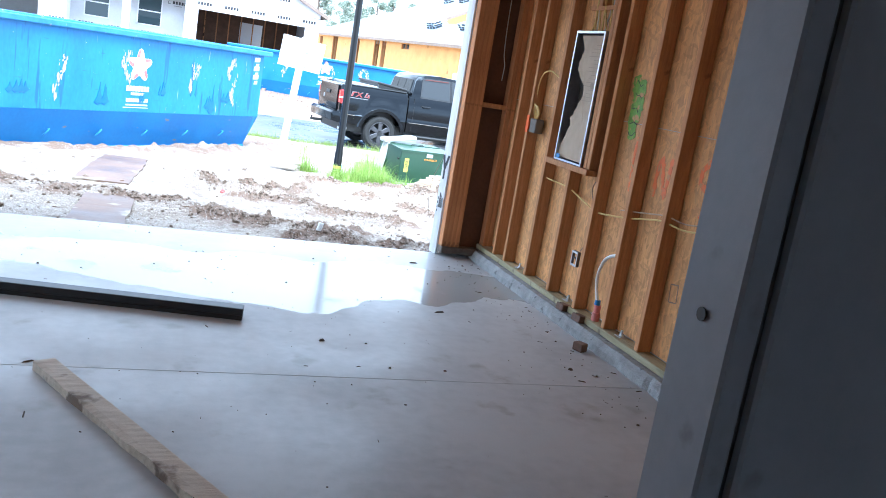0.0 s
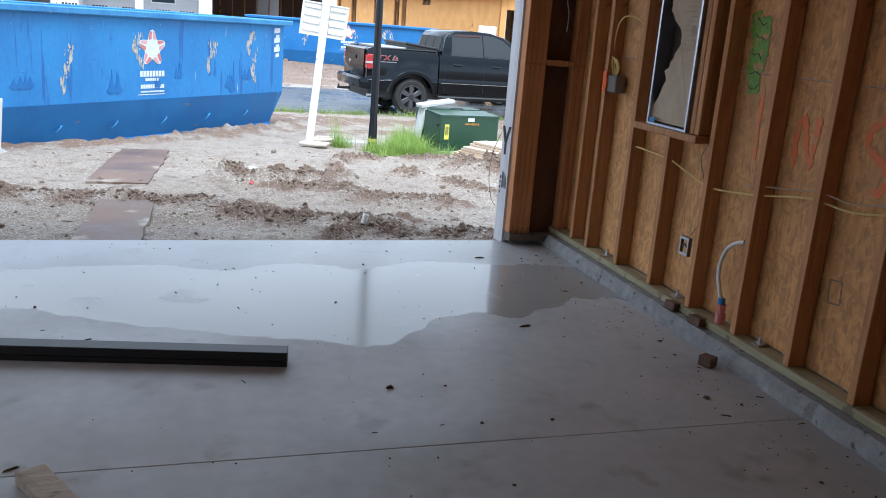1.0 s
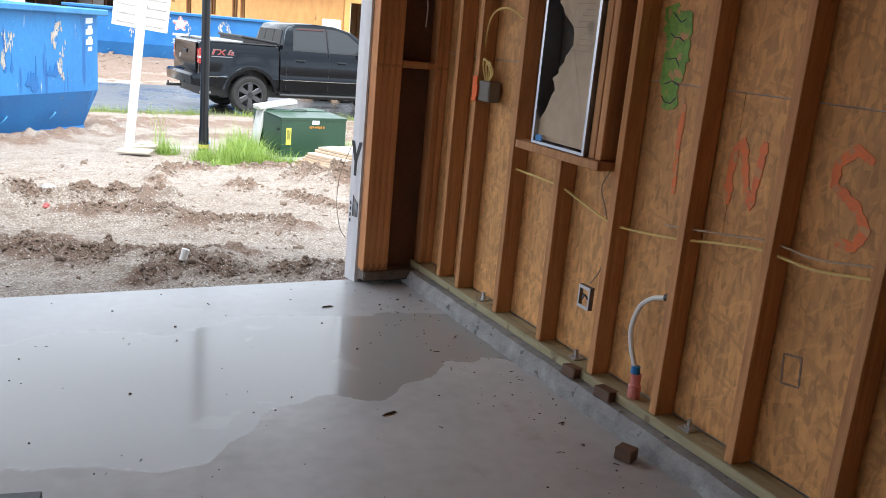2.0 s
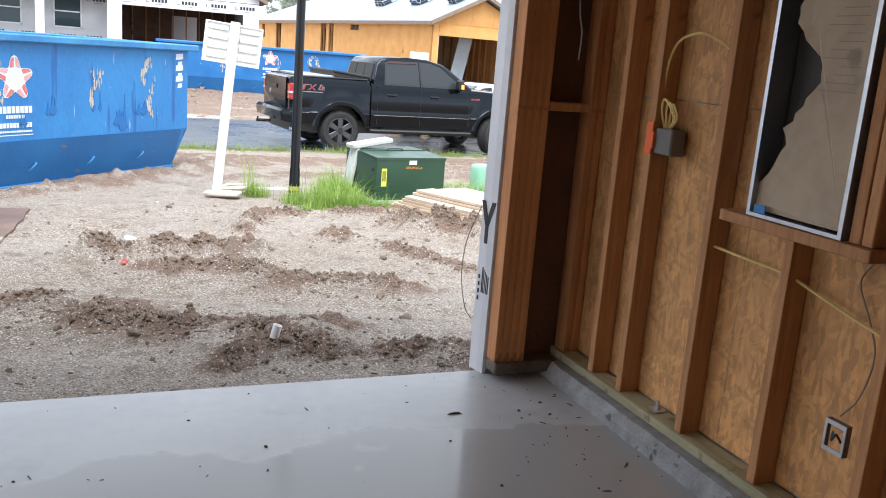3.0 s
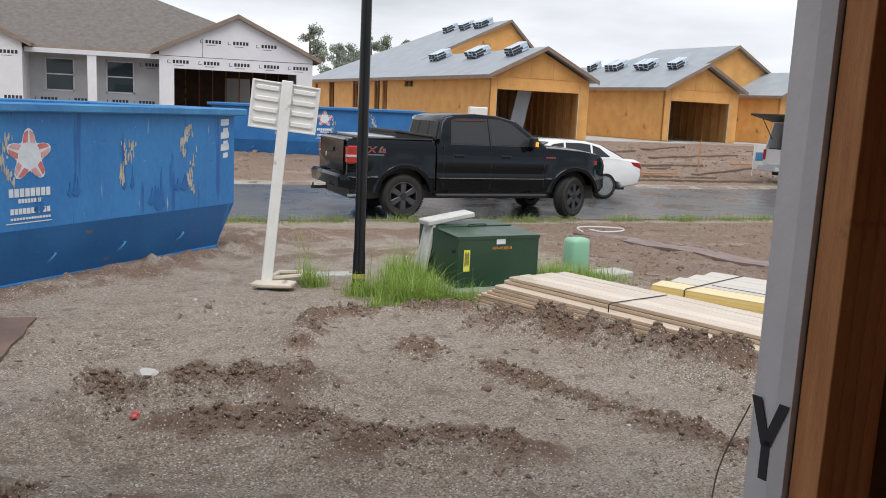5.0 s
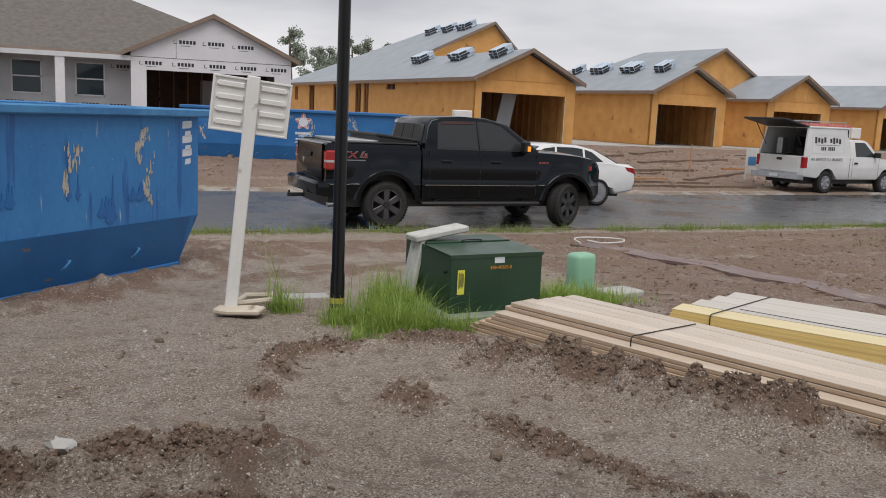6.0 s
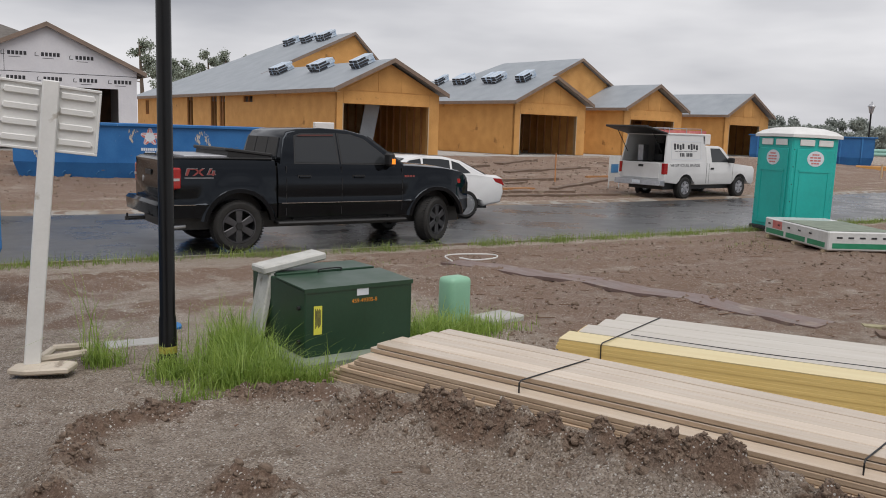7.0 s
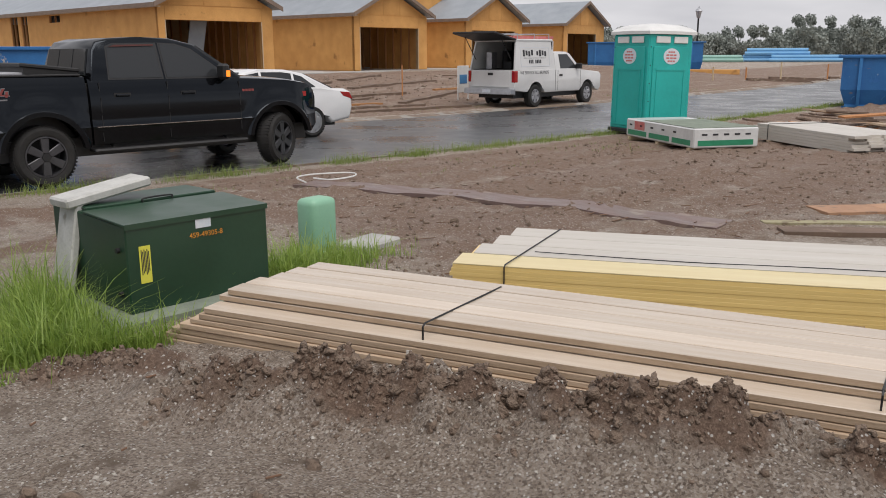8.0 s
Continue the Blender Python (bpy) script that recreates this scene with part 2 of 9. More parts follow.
def osb_mat(name, tone):
    """Pressed strand board: flakes of several tones."""
    ma = bpy.data.materials.new(name)
    ma.use_nodes = True
    n, l = ma.node_tree.nodes, ma.node_tree.links
    bs = n["Principled BSDF"]
    tc = n.new("ShaderNodeTexCoord")
    big = n.new("ShaderNodeTexNoise")
    big.inputs["Scale"].default_value, big.inputs["Detail"].default_value = 9, 5
    dist = n.new("ShaderNodeVectorMath")
    dist.operation = "MULTIPLY_ADD"
    dist.inputs[1].default_value = (0.035, 0.035, 0.035)
    l.new(tc.outputs["Object"], big.inputs["Vector"])
    l.new(big.outputs["Color"], dist.inputs[0])
    l.new(tc.outputs["Object"], dist.inputs[2])
    vo = n.new("ShaderNodeTexVoronoi")
    vo.inputs["Scale"].default_value = 62
    mp = n.new("ShaderNodeMapping")
    mp.inputs["Scale"].default_value = (1, 1, 0.26)
    mp.inputs["Rotation"].default_value = (0.5, 0, 0)
    l.new(dist.outputs[0], mp.inputs["Vector"])
    l.new(mp.outputs["Vector"], vo.inputs["Vector"])
    rp = n.new("ShaderNodeValToRGB")
    e = rp.color_ramp.elements
    e[0].color, e[1].color = (*[c * 0.76 for c in tone], 1), (*[min(1, c * 1.20) for c in tone], 1)
    e.new(0.35).color = (*[c * 0.95 for c in tone], 1)
    sp = n.new("ShaderNodeSeparateColor")
    l.new(vo.outputs["Color"], sp.inputs["Color"])
    l.new(sp.outputs[0], rp.inputs["Fac"])
    tint = rp.outputs["Color"]
    for turn, thr, gain in ((0.35, 0.80, 1.42), (1.25, 0.82, 0.60), (2.15, 0.80, 1.36), (2.85, 0.84, 0.66)):
        m2 = n.new("ShaderNodeMapping")
        m2.inputs["Rotation"].default_value = (turn, 0, 0)
        m2.inputs["Location"].default_value = (turn, 2 * turn, 3 * turn)
        m3 = n.new("ShaderNodeMapping")
        m3.inputs["Scale"].default_value = (1, 1, 0.20)
        v2 = n.new("ShaderNodeTexVoronoi")
        v2.inputs["Scale"].default_value = 62
        l.new(dist.outputs[0], m2.inputs["Vector"])
        l.new(m2.outputs["Vector"], m3.inputs["Vector"])
        l.new(m3.outputs["Vector"], v2.inputs["Vector"])
        s2 = n.new("ShaderNodeSeparateColor")
        l.new(v2.outputs["Color"], s2.inputs["Color"])
        r2 = n.new("ShaderNodeMapRange")
        r2.inputs["From Min"].default_value, r2.inputs["From Max"].default_value, r2.inputs["To Max"].default_value = thr, thr + 0.14, 0.42
        l.new(s2.outputs[1], r2.inputs["Value"])
        c2 = n.new("ShaderNodeMix")
        c2.data_type = "RGBA"
        l.new(r2.outputs[0], c2.inputs[0])
        l.new(tint, c2.inputs[6])
        c2.inputs[7].default_value = (*[min(0.95, c * gain) for c in tone], 1)
        tint = c2.outputs[2]
    st = n.new("ShaderNodeTexNoise")
    st.inputs["Scale"].default_value, st.inputs["Detail"].default_value = 1.3, 6
    l.new(tc.outputs["Object"], st.inputs["Vector"])
    mr = n.new("ShaderNodeMapRange")
    mr.inputs["From Min"].default_value, mr.inputs["From Max"].default_value = 0.3, 0.7
    mr.inputs["To Min"].default_value, mr.inputs["To Max"].default_value = 0.7, 1.12
    l.new(st.outputs["Fac"], mr.inputs["Value"])
    hv = n.new("ShaderNodeHueSaturation")
    l.new(tint, hv.inputs["Color"])
    l.new(mr.outputs[0], hv.inputs["Value"])
    l.new(hv.outputs["Color"], bs.inputs["Base Color"])
    bs.inputs["Roughness"].default_value = 0.7
    bp = n.new("ShaderNodeBump")
    bp.inputs["Strength"].default_value, bp.inputs["Distance"].default_value = 0.25, 0.004
    l.new(vo.outputs["Distance"], bp.inputs["Height"])
    l.new(bp.outputs["Normal"], bs.inputs["Normal"])
    return ma


M_OSB = osb_mat("strand_board", (0.62, 0.325, 0.120))
M_OSB_OUT = mat("orange_sheathing", (0.72, 0.385, 0.125), (0.58, 0.29, 0.085), rough=0.75, scale=1.6, fine=30, bump=0.1, rand=0.06, spots=((0.36, 0.17, 0.05), 1.1, 0.66))
# Sheathing in a much darker brown than the other boards.
M_OSB_DARK = mat("dark_brown_sheathing", (0.17, 0.085, 0.05), (0.09, 0.05, 0.03), rough=0.8, scale=3, fine=40, bump=0.2)
M_WRAP = mat("white_house_wrap", (0.74, 0.74, 0.76), (0.66, 0.66, 0.69), rough=0.55, scale=1.5, fine=14, bump=0.35, bump_scale=5, bump_dist=0.03)
M_WRAPG = mat("grey_house_wrap", (0.50, 0.51, 0.53), (0.42, 0.43, 0.45), rough=0.6, scale=1.5, fine=14, bump=0.2)
M_INK = mat("dark_ink", (0.035, 0.035, 0.04), rough=0.6, bump=0)
M_ROOFING = mat("grey_roof_underlay", (0.34, 0.37, 0.40), (0.27, 0.30, 0.33), rough=0.6, scale=1.2, fine=12, bump=0.08)
M_SHINGLE = mat("brown_grey_shingles", (0.17, 0.155, 0.14), (0.11, 0.10, 0.09), rough=0.9, scale=5, fine=18, bump=0.4, stretch=(1, 1, 1))
M_FASCIA = mat("brown_fascia", (0.27, 0.20, 0.155), (0.20, 0.15, 0.115), rough=0.7, scale=3, bump=0.05)
M_WHITE = mat("white_plastic", (0.78, 0.78, 0.76), (0.70, 0.70, 0.68), rough=0.4, scale=4, fine=40, bump=0.04, spots=((0.5, 0.47, 0.42), 7, 0.68))
M_BLACKPOLE = mat("black_pole_paint", (0.006, 0.006, 0.007), (0.010, 0.010, 0.010), rough=0.28, scale=5, bump=0.03)
M_BLACKPOLE.node_tree.nodes["Principled BSDF"].inputs["Specular IOR Level"].default_value = 0.28
M_GLASS = glass_mat("window_glass", (0.04, 0.06, 0.07))
M_DARKGLASS = glass_mat("tinted_glass", (0.034, 0.037, 0.040), 0.06)
M_STEEL = mat("galvanised_steel", (0.55, 0.56, 0.58), (0.42, 0.43, 0.45), rough=0.4, metal=0.9, scale=8, bump=0.05)
M_BLACK = mat("black_plastic", (0.015, 0.015, 0.016), (0.022, 0.022, 0.022), rough=0.5, scale=8, bump=0.05)
M_RUBBER = mat("tyre_rubber", (0.018, 0.018, 0.018), (0.03, 0.028, 0.026), rough=0.85, scale=12, bump=0.3)
M_RIM = mat("dark_alloy", (0.10, 0.10, 0.108), (0.07, 0.07, 0.076), rough=0.35, metal=0.6, scale=8, bump=0)
M_ALLOY = mat("silver_alloy", (0.5, 0.5, 0.52), (0.38, 0.38, 0.4), rough=0.35, metal=0.8, scale=8, bump=0)

# ---- ground ----
def bend(x):
    """How far the street swings away from its straight line."""
    x = max(x, 0.0)
    return 0.0027 * min(x, 55.0) ** 2 + (0.297 * (x - 55.0) if x > 55 else 0.0)


def lump(x, y, s, o=0.0):
    return noise.noise(Vector((x * s + o, y * s - o, o)))


RIDGES = [  # polylines of turned soil: points, width, height
    ([(-1.6, 9.35), (-0.1, 9.1), (0.35, 8.95), (0.8, 8.5), (1.4, 8.2), (1.75, 8.25)], 0.27, 0.065),
    ([(1.15, 7.8), (1.65, 7.86), (2.05, 7.7), (2.45, 7.52), (3.2, 7.4), (4.2, 7.3)], 0.20, 0.075),
    ([(0.42, 10.2), (0.87, 10.5), (1.3, 10.62), (1.62, 10.35)], 0.26, 0.17),
    ([(0.95, 9.88), (1.45, 9.82), (1.8, 9.47), (2.2, 9.42), (2.6, 9.2)], 0.20, 0.08),
    ([(2.55, 11.35), (2.9, 10.78), (3.1, 10.28), (3.36, 9.65), (3.58, 9.0), (3.95, 8.1)], 0.11, 0.06),
    ([(3.42, 12.15), (3.70, 11.75), (3.97, 11.36), (4.22, 10.86), (4.56, 10.3), (4.94, 9.72), (5.42, 8.7), (5.95, 7.7)], 0.19, 0.235),
    ([(2.05, 12.45), (1.93, 11.9), (1.83, 11.45)], 0.13, 0.07),
    ([(2.1, 12.5), (2.63, 12.72), (3.18, 12.86), (3.45, 12.5)], 0.17, 0.085),
    ([(-2.2, 12.5), (-0.9, 13.35), (0.6, 15.0), (1.7, 16.4), (2.2, 17.6)], 0.22, 0.08),
    ([(6.0, 17.6), (10.0, 17.3), (15.0, 18.6)], 0.30, 0.05),
    ([(9.0, 15.2), (12.5, 15.6), (17.0, 15.2)], 0.35, 0.06),
    ([(8.6, 16.4), (12.0, 16.6), (15.0, 17.2)], 0.28, 0.05),
    ([(0.2, 15.3), (1.4, 16.6), (2.6, 17.9)], 0.75, 0.05),
    ([(1.8, 18.6), (4.2, 18.2), (6.2, 18.7)], 0.60, 0.04),
    ([(2.4, 15.9), (4.2, 16.6), (6.5, 16.2)], 0.45, 0.03),
    ([(23.0, 19.6), (26.0, 20.2), (29.0, 20.6)], 0.5, 0.14),
]
RUTS = [([(-1.3, 8.45), (0.3, 8.3), (1.1, 7.75)], 0.16, 0.03), ([(-1.5, 9.75), (0.3, 9.55), (1.3, 9.15), (2.3, 8.75), (3.3, 8.0)], 0.22, 0.045),
        ([(1.9, 10.4), (2.6, 9.7), (3.2, 8.5)], 0.14, 0.03), ([(3.2, 11.9), (3.5, 11.3), (3.85, 10.5), (4.3, 9.6)], 0.16, 0.05)]


def near_line(pts, x, y):
    best = 1e9
    for (ax, ay), (bx, by) in zip(pts, pts[1:]):
        dx, dy = bx - ax, by - ay
        k = ((x - ax) * dx + (y - ay) * dy) / (dx * dx + dy * dy)
        k = 0.0 if k < 0 else 1.0 if k > 1 else k
        d = (x - ax - k * dx) ** 2 + (y - ay - k * dy) ** 2
        if d < best:
            best = d
    return math.sqrt(best)


FALL_Y = [-900, 7.0, 8.0, 10.6, 14.0, 18.0, 19.6, 20.2, 20.5, 27.0, 27.4, 27.9, 31.0, 35.0, 40.5, 60.0, 90.0, 2000]
FALL_Z = [-0.12, -0.12, -0.15, -0.24, -0.40, -0.50, -0.54, -0.56, -0.80, -0.80, -0.54, -0.52, -0.38, -0.08, 0.27, 0.27, -0.40, -0.5]


def fall(x, y):
    """The lie of the land: down to the street, up to the plots beyond."""
    yy = y - (bend(x) if y > 15 else bend(x) * max(0.0, (y - 9) / 6))
    z = float(np.interp(yy, FALL_Y, FALL_Z))
    if 4.9 < x < 14 and 7 < y < 15:  # the plot lies lower beyond the timber
        k = min(1.0, (x - 4.9) / 0.8) * min(1.0, (14 - x) / 2) * min(1.0, (y - 7) / 1.2) * min(1.0, 15 - y)
        z += k * (min(z, -0.42) - z)
    if x > 48 and yy > 28:
        k = min(1.0, (x - 48) / 25)
        z = z * (1 - k) - 0.5 * k
    return z


def ground_z(x, y):
    z = fall(x, y)
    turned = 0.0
    if y < 7.0:
        return z, 0.0
    yy = y - bend(x)
    off_road = 1.0 if (yy < 19.6 or yy > 27.6) else 0.0
    if off_road and y < 60:
        z += 0.035 * lump(x, y, 0.55, 3.1) + 0.018 * lump(x, y, 1.7, 8.2)
    if -4 < x < 32 and y < 22 and off_road:
        wob = 0.10 * lump(x, y, 1.9, 5.5)
        for pts, w, h in RIDGES:
            if min(p[0] for p in pts) - 1 < x < max(p[0] for p in pts) + 1 and min(p[1] for p in pts) - 1 < y < max(p[1] for p in pts) + 1:
                d = near_line(pts, x, y) + wob
                f = math.exp(-(d / w) ** 2)
                if f > 0.02:
                    rag = 0.42 + 1.1 * abs(lump(x, y, 6.5, 1.7)) + 0.75 * lump(x, y, 2.3, 4.4)
                    z += h * f * max(0.0, rag)
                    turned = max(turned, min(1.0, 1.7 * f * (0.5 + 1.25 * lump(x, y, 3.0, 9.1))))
        for pts, w, h in RUTS:
            d = near_line(pts, x, y) + 0.5 * wob
            z -= h * math.exp(-(d / w) ** 2)
        if -3 < x < 8 and y < 15:
            rough = 0.20 + 1.5 * turned
            z += 0.012 * lump(x, y, 5.0, 2.2) + rough * (0.034 * abs(lump(x, y, 10.0, 6.1)) + 0.020 * lump(x, y, 19.0, 1.3) + 0.013 * lump(x, y, 38.0, 2.9))
            # faint parallel drag lines left by tyres
            drag = y + 0.22 * x + 0.12 * lump(x, y, 0.9, 4.0)
            z += 0.007 * math.sin(drag * 34.0) * max(0.0, lump(x, y, 0.75, 21.0)) * 2.2
    # churned mud beyond the lumber and on the plots over the street, drawn out along the tyre tracks
    far_side = 27.6 < yy < 41
    if off_road and ((x > 5.4 and 12 < y < 22.5) or far_side):
        k = 1.0 if far_side else min(1.0, (x - 5.4) / 1.6) * min(1.0, (y - 12) / 1.5)
        drag = lump(x * 0.28, yy * 1.9, 1.0, 12.0)
        z += k * (0.045 * drag + 0.028 * lump(x * 0.6, yy, 3.4, 7.7) + 0.030 * lump(x, y, 7.0, 3.0) + 0.016 * lump(x, y, 15.0, 5.0))
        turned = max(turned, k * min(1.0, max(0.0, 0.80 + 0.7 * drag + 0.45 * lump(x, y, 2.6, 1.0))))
    return z, turned


def spaced(stops):
    """Grid lines: (from, to, step) in turn."""
    out = []
    for a, b, s in stops:
        k = max(1, round((b - a) / s))
        out += [a + (b - a) * i / k for i in range(k)]
    return out + [stops[-1][1]]


GX = spaced([(-1500, -200, 260), (-200, -30, 24), (-30, -5, 1.6), (-5, -1.6, 0.2), (-1.6, -0.3, 0.045), (-0.3, 5.6, 0.023), (5.6, 12, 0.07), (12, 20, 0.14), (20, 34, 0.4), (34, 70, 2.0), (70, 200, 16), (200, 1500, 260)])
GY = spaced([(-900, -60, 140), (-60, 6, 11), (6, 7.0, 0.5), (7.0, 13.2, 0.023), (13.2, 13.4, 0.05), (13.4, 19.4, 0.07), (19.4, 21.6, 0.12), (21.6, 27.0, 0.6), (27.0, 29.5, 0.16), (29.5, 41, 0.25), (41, 45, 0.6), (45, 70, 2.5), (70, 200, 13), (200, 1500, 200)])
gv, ga = [], []
for y in GY:
    for x in GX:
        yb = y + (bend(x) * min(1.0, max(0.0, (y - 9) / 6)))
        z, k = ground_z(x, yb)
        gv.append((x, yb, z))
        ga.append(k)
nx = len(GX)
gf = [(j * nx + i, j * nx + i + 1, (j + 1) * nx + i + 1, (j + 1) * nx + i) for j in range(len(GY) - 1) for i in range(nx - 1)]
me = bpy.data.meshes.new("ground")
me.from_pydata(gv, [], gf)
me.polygons.foreach_set("use_smooth", [True] * len(gf))
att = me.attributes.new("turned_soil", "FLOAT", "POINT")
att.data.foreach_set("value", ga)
ground = tagged(new("ground", me), "sandy grey-brown building plot dirt with shell bits and turned clods", "ground", kind="structure")


def dirt_mat():
    ma = bpy.data.materials.new("sandy_dirt")
    ma.use_nodes = True
    n, l = ma.node_tree.nodes, ma.node_tree.links
    bs = n["Principled BSDF"]
    tc = n.new("ShaderNodeTexCoord")

    def nz(scale, detail=6, rough=0.55):
        k = n.new("ShaderNodeTexNoise")
        k.inputs["Scale"].default_value, k.inputs["Detail"].default_value, k.inputs["Roughness"].default_value = scale, detail, rough
        l.new(tc.outputs["Object"], k.inputs["Vector"])
        return k.outputs["Fac"]

    def rng(v, a, b, c=0.0, d=1.0):
        k = n.new("ShaderNodeMapRange")
        for nm, q in zip(("From Min", "From Max", "To Min", "To Max"), (a, b, c, d)):
            k.inputs[nm].default_value = q
        l.new(v, k.inputs["Value"])
        return k.outputs[0]

    def mix(f, a, b):
        k = n.new("ShaderNodeMix")
        k.data_type = "RGBA"
        l.new(f, k.inputs[0])
        for i, q in ((6, a), (7, b)):
            if isinstance(q, tuple):
                k.inputs[i].default_value = (*q, 1)
            else:
                l.new(q, k.inputs[i])
        return k.outputs[2]

    c = mix(rng(nz(0.35), 0.38, 0.62), (0.318, 0.244, 0.184), (0.388, 0.320, 0.258))
    c = mix(rng(nz(2.2), 0.42, 0.66), c, (0.27, 0.205, 0.15))
    c = mix(rng(nz(95, 4, 0.8), 0.47, 0.62), c, (0.44, 0.385, 0.33))
    c = mix(rng(nz(60, 5, 0.8), 0.53, 0.64), c, (0.11, 0.078, 0.056))
    gr = n.new("ShaderNodeTexVoronoi")
    gr.inputs["Scale"].default_value = 105
    l.new(tc.outputs["Object"], gr.inputs["Vector"])
    gs = n.new("ShaderNodeSeparateColor")
    l.new(gr.outputs["Color"], gs.inputs["Color"])
    c = mix(rng(gs.outputs[0], 0.68, 0.95, 0.0, 0.8), c, (0.56, 0.49, 0.42))
    c = mix(rng(gs.outputs[2], 0.66, 0.95, 0.0, 0.85), c, (0.13, 0.094, 0.07))
    c = mix(rng(nz(5.5, 6, 0.6), 0.54, 0.72), c, (0.17, 0.125, 0.09))
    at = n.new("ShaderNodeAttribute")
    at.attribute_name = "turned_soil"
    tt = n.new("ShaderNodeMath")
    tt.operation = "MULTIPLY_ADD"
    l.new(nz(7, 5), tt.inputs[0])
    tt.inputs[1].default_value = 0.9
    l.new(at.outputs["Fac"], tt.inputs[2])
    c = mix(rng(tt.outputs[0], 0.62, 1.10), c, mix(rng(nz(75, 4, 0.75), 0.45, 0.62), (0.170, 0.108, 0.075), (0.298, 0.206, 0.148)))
    vo = n.new("ShaderNodeTexVoronoi")
    vo.inputs["Scale"].default_value = 44
    l.new(tc.outputs["Object"], vo.inputs["Vector"])
    sp = n.new("ShaderNodeSeparateColor")
    l.new(vo.outputs["Color"], sp.inputs["Color"])
    shell = n.new("ShaderNodeMath")
    shell.operation = "MULTIPLY"
    l.new(rng(vo.outputs["Distance"], 0.29, 0.23), shell.inputs[0])
    l.new(rng(sp.outputs[1], 0.72, 0.74), shell.inputs[1])
    sh2 = n.new("ShaderNodeMath")
    sh2.operation = "MULTIPLY"
    l.new(shell.outputs[0], sh2.inputs[0])
    l.new(rng(nz(0.9, 3), 0.38, 0.56, 0.3, 1.0), sh2.inputs[1])
    c = mix(sh2.outputs[0], c, (0.66, 0.63, 0.59))
    fine = n.new("ShaderNodeTexVoronoi")
    fine.inputs["Scale"].default_value = 78
    l.new(tc.outputs["Object"], fine.inputs["Vector"])
    fs = n.new("ShaderNodeSeparateColor")
    l.new(fine.outputs["Color"], fs.inputs["Color"])
    chip = n.new("ShaderNodeMath")
    chip.operation = "MULTIPLY"
    l.new(rng(fine.outputs["Distance"], 0.36, 0.28), chip.inputs[0])
    l.new(rng(fs.outputs[2], 0.88, 0.90), chip.inputs[1])
    c = mix(chip.outputs[0], c, (0.70, 0.68, 0.64))
    l.new(c, bs.inputs["Base Color"])
    l.new(rng(nz(1.1), 0.35, 0.65, 0.62, 0.9), bs.inputs["Roughness"])
    bp = n.new("ShaderNodeBump")
    bp.inputs["Strength"].default_value, bp.inputs["Distance"].default_value = 1.0, 0.035
    l.new(nz(34, 9, 0.75), bp.inputs["Height"])
    l.new(bp.outputs["Normal"], bs.inputs["Normal"])
    return ma


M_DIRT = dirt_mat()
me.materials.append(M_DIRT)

# street: wet asphalt with concrete gutters on both sides
M_ROAD = mat("wet_asphalt", (0.075, 0.077, 0.081), (0.052, 0.054, 0.057), rough=0.20, rough2=0.40, scale=0.9, fine=160, bump=0.12, bump_dist=0.004)
M_GUTTER = mat("street_gutter_concrete", (0.34, 0.32, 0.29), (0.25, 0.23, 0.20), rough=0.7, scale=2, fine=60, bump=0.1, spots=[((0.20, 0.15, 0.11), 0.9, 0.47), ((0.17, 0.12, 0.09), 4.0, 0.55)])
RX = spaced([(-900, -60, 120), (-60, 0, 5), (0, 55, 1.5), (55, 700, 60)])


def strip(name, y0, y1, z0, z1, material, label, cat, low=0.25):
    bm = bmesh.new()
    rows = [[bm.verts.new((x, y + bend(x), z)) for y, z in ((y0, z0 - low), (y0, z0), (y1, z1), (y1, z1 - low))] for x in RX]
    for a, b in zip(rows, rows[1:]):
        for i in range(3):
            bm.faces.new((a[i], b[i], b[i + 1], a[i + 1]))
    return solid(name, bm, material, label, cat, kind="structure")


strip("road", 20.6, 26.95, -0.595, -0.585, M_ROAD, "dark wet asphalt street with faint reflections", "road")
strip("gutter", 20.25, 20.6, -0.545, -0.59, M_GUTTER, "pale concrete street gutter beside grass strip", "gutter")
strip("gutter", 26.95, 27.22, -0.59, -0.53, M_GUTTER, "pale concrete street gutter beside bare plots", "gutter")

# ---- garage shell under construction ----
FLOOR_END, WALL_X, JAMB_X = 7.06, 2.63, 2.275
CEIL = 2.74


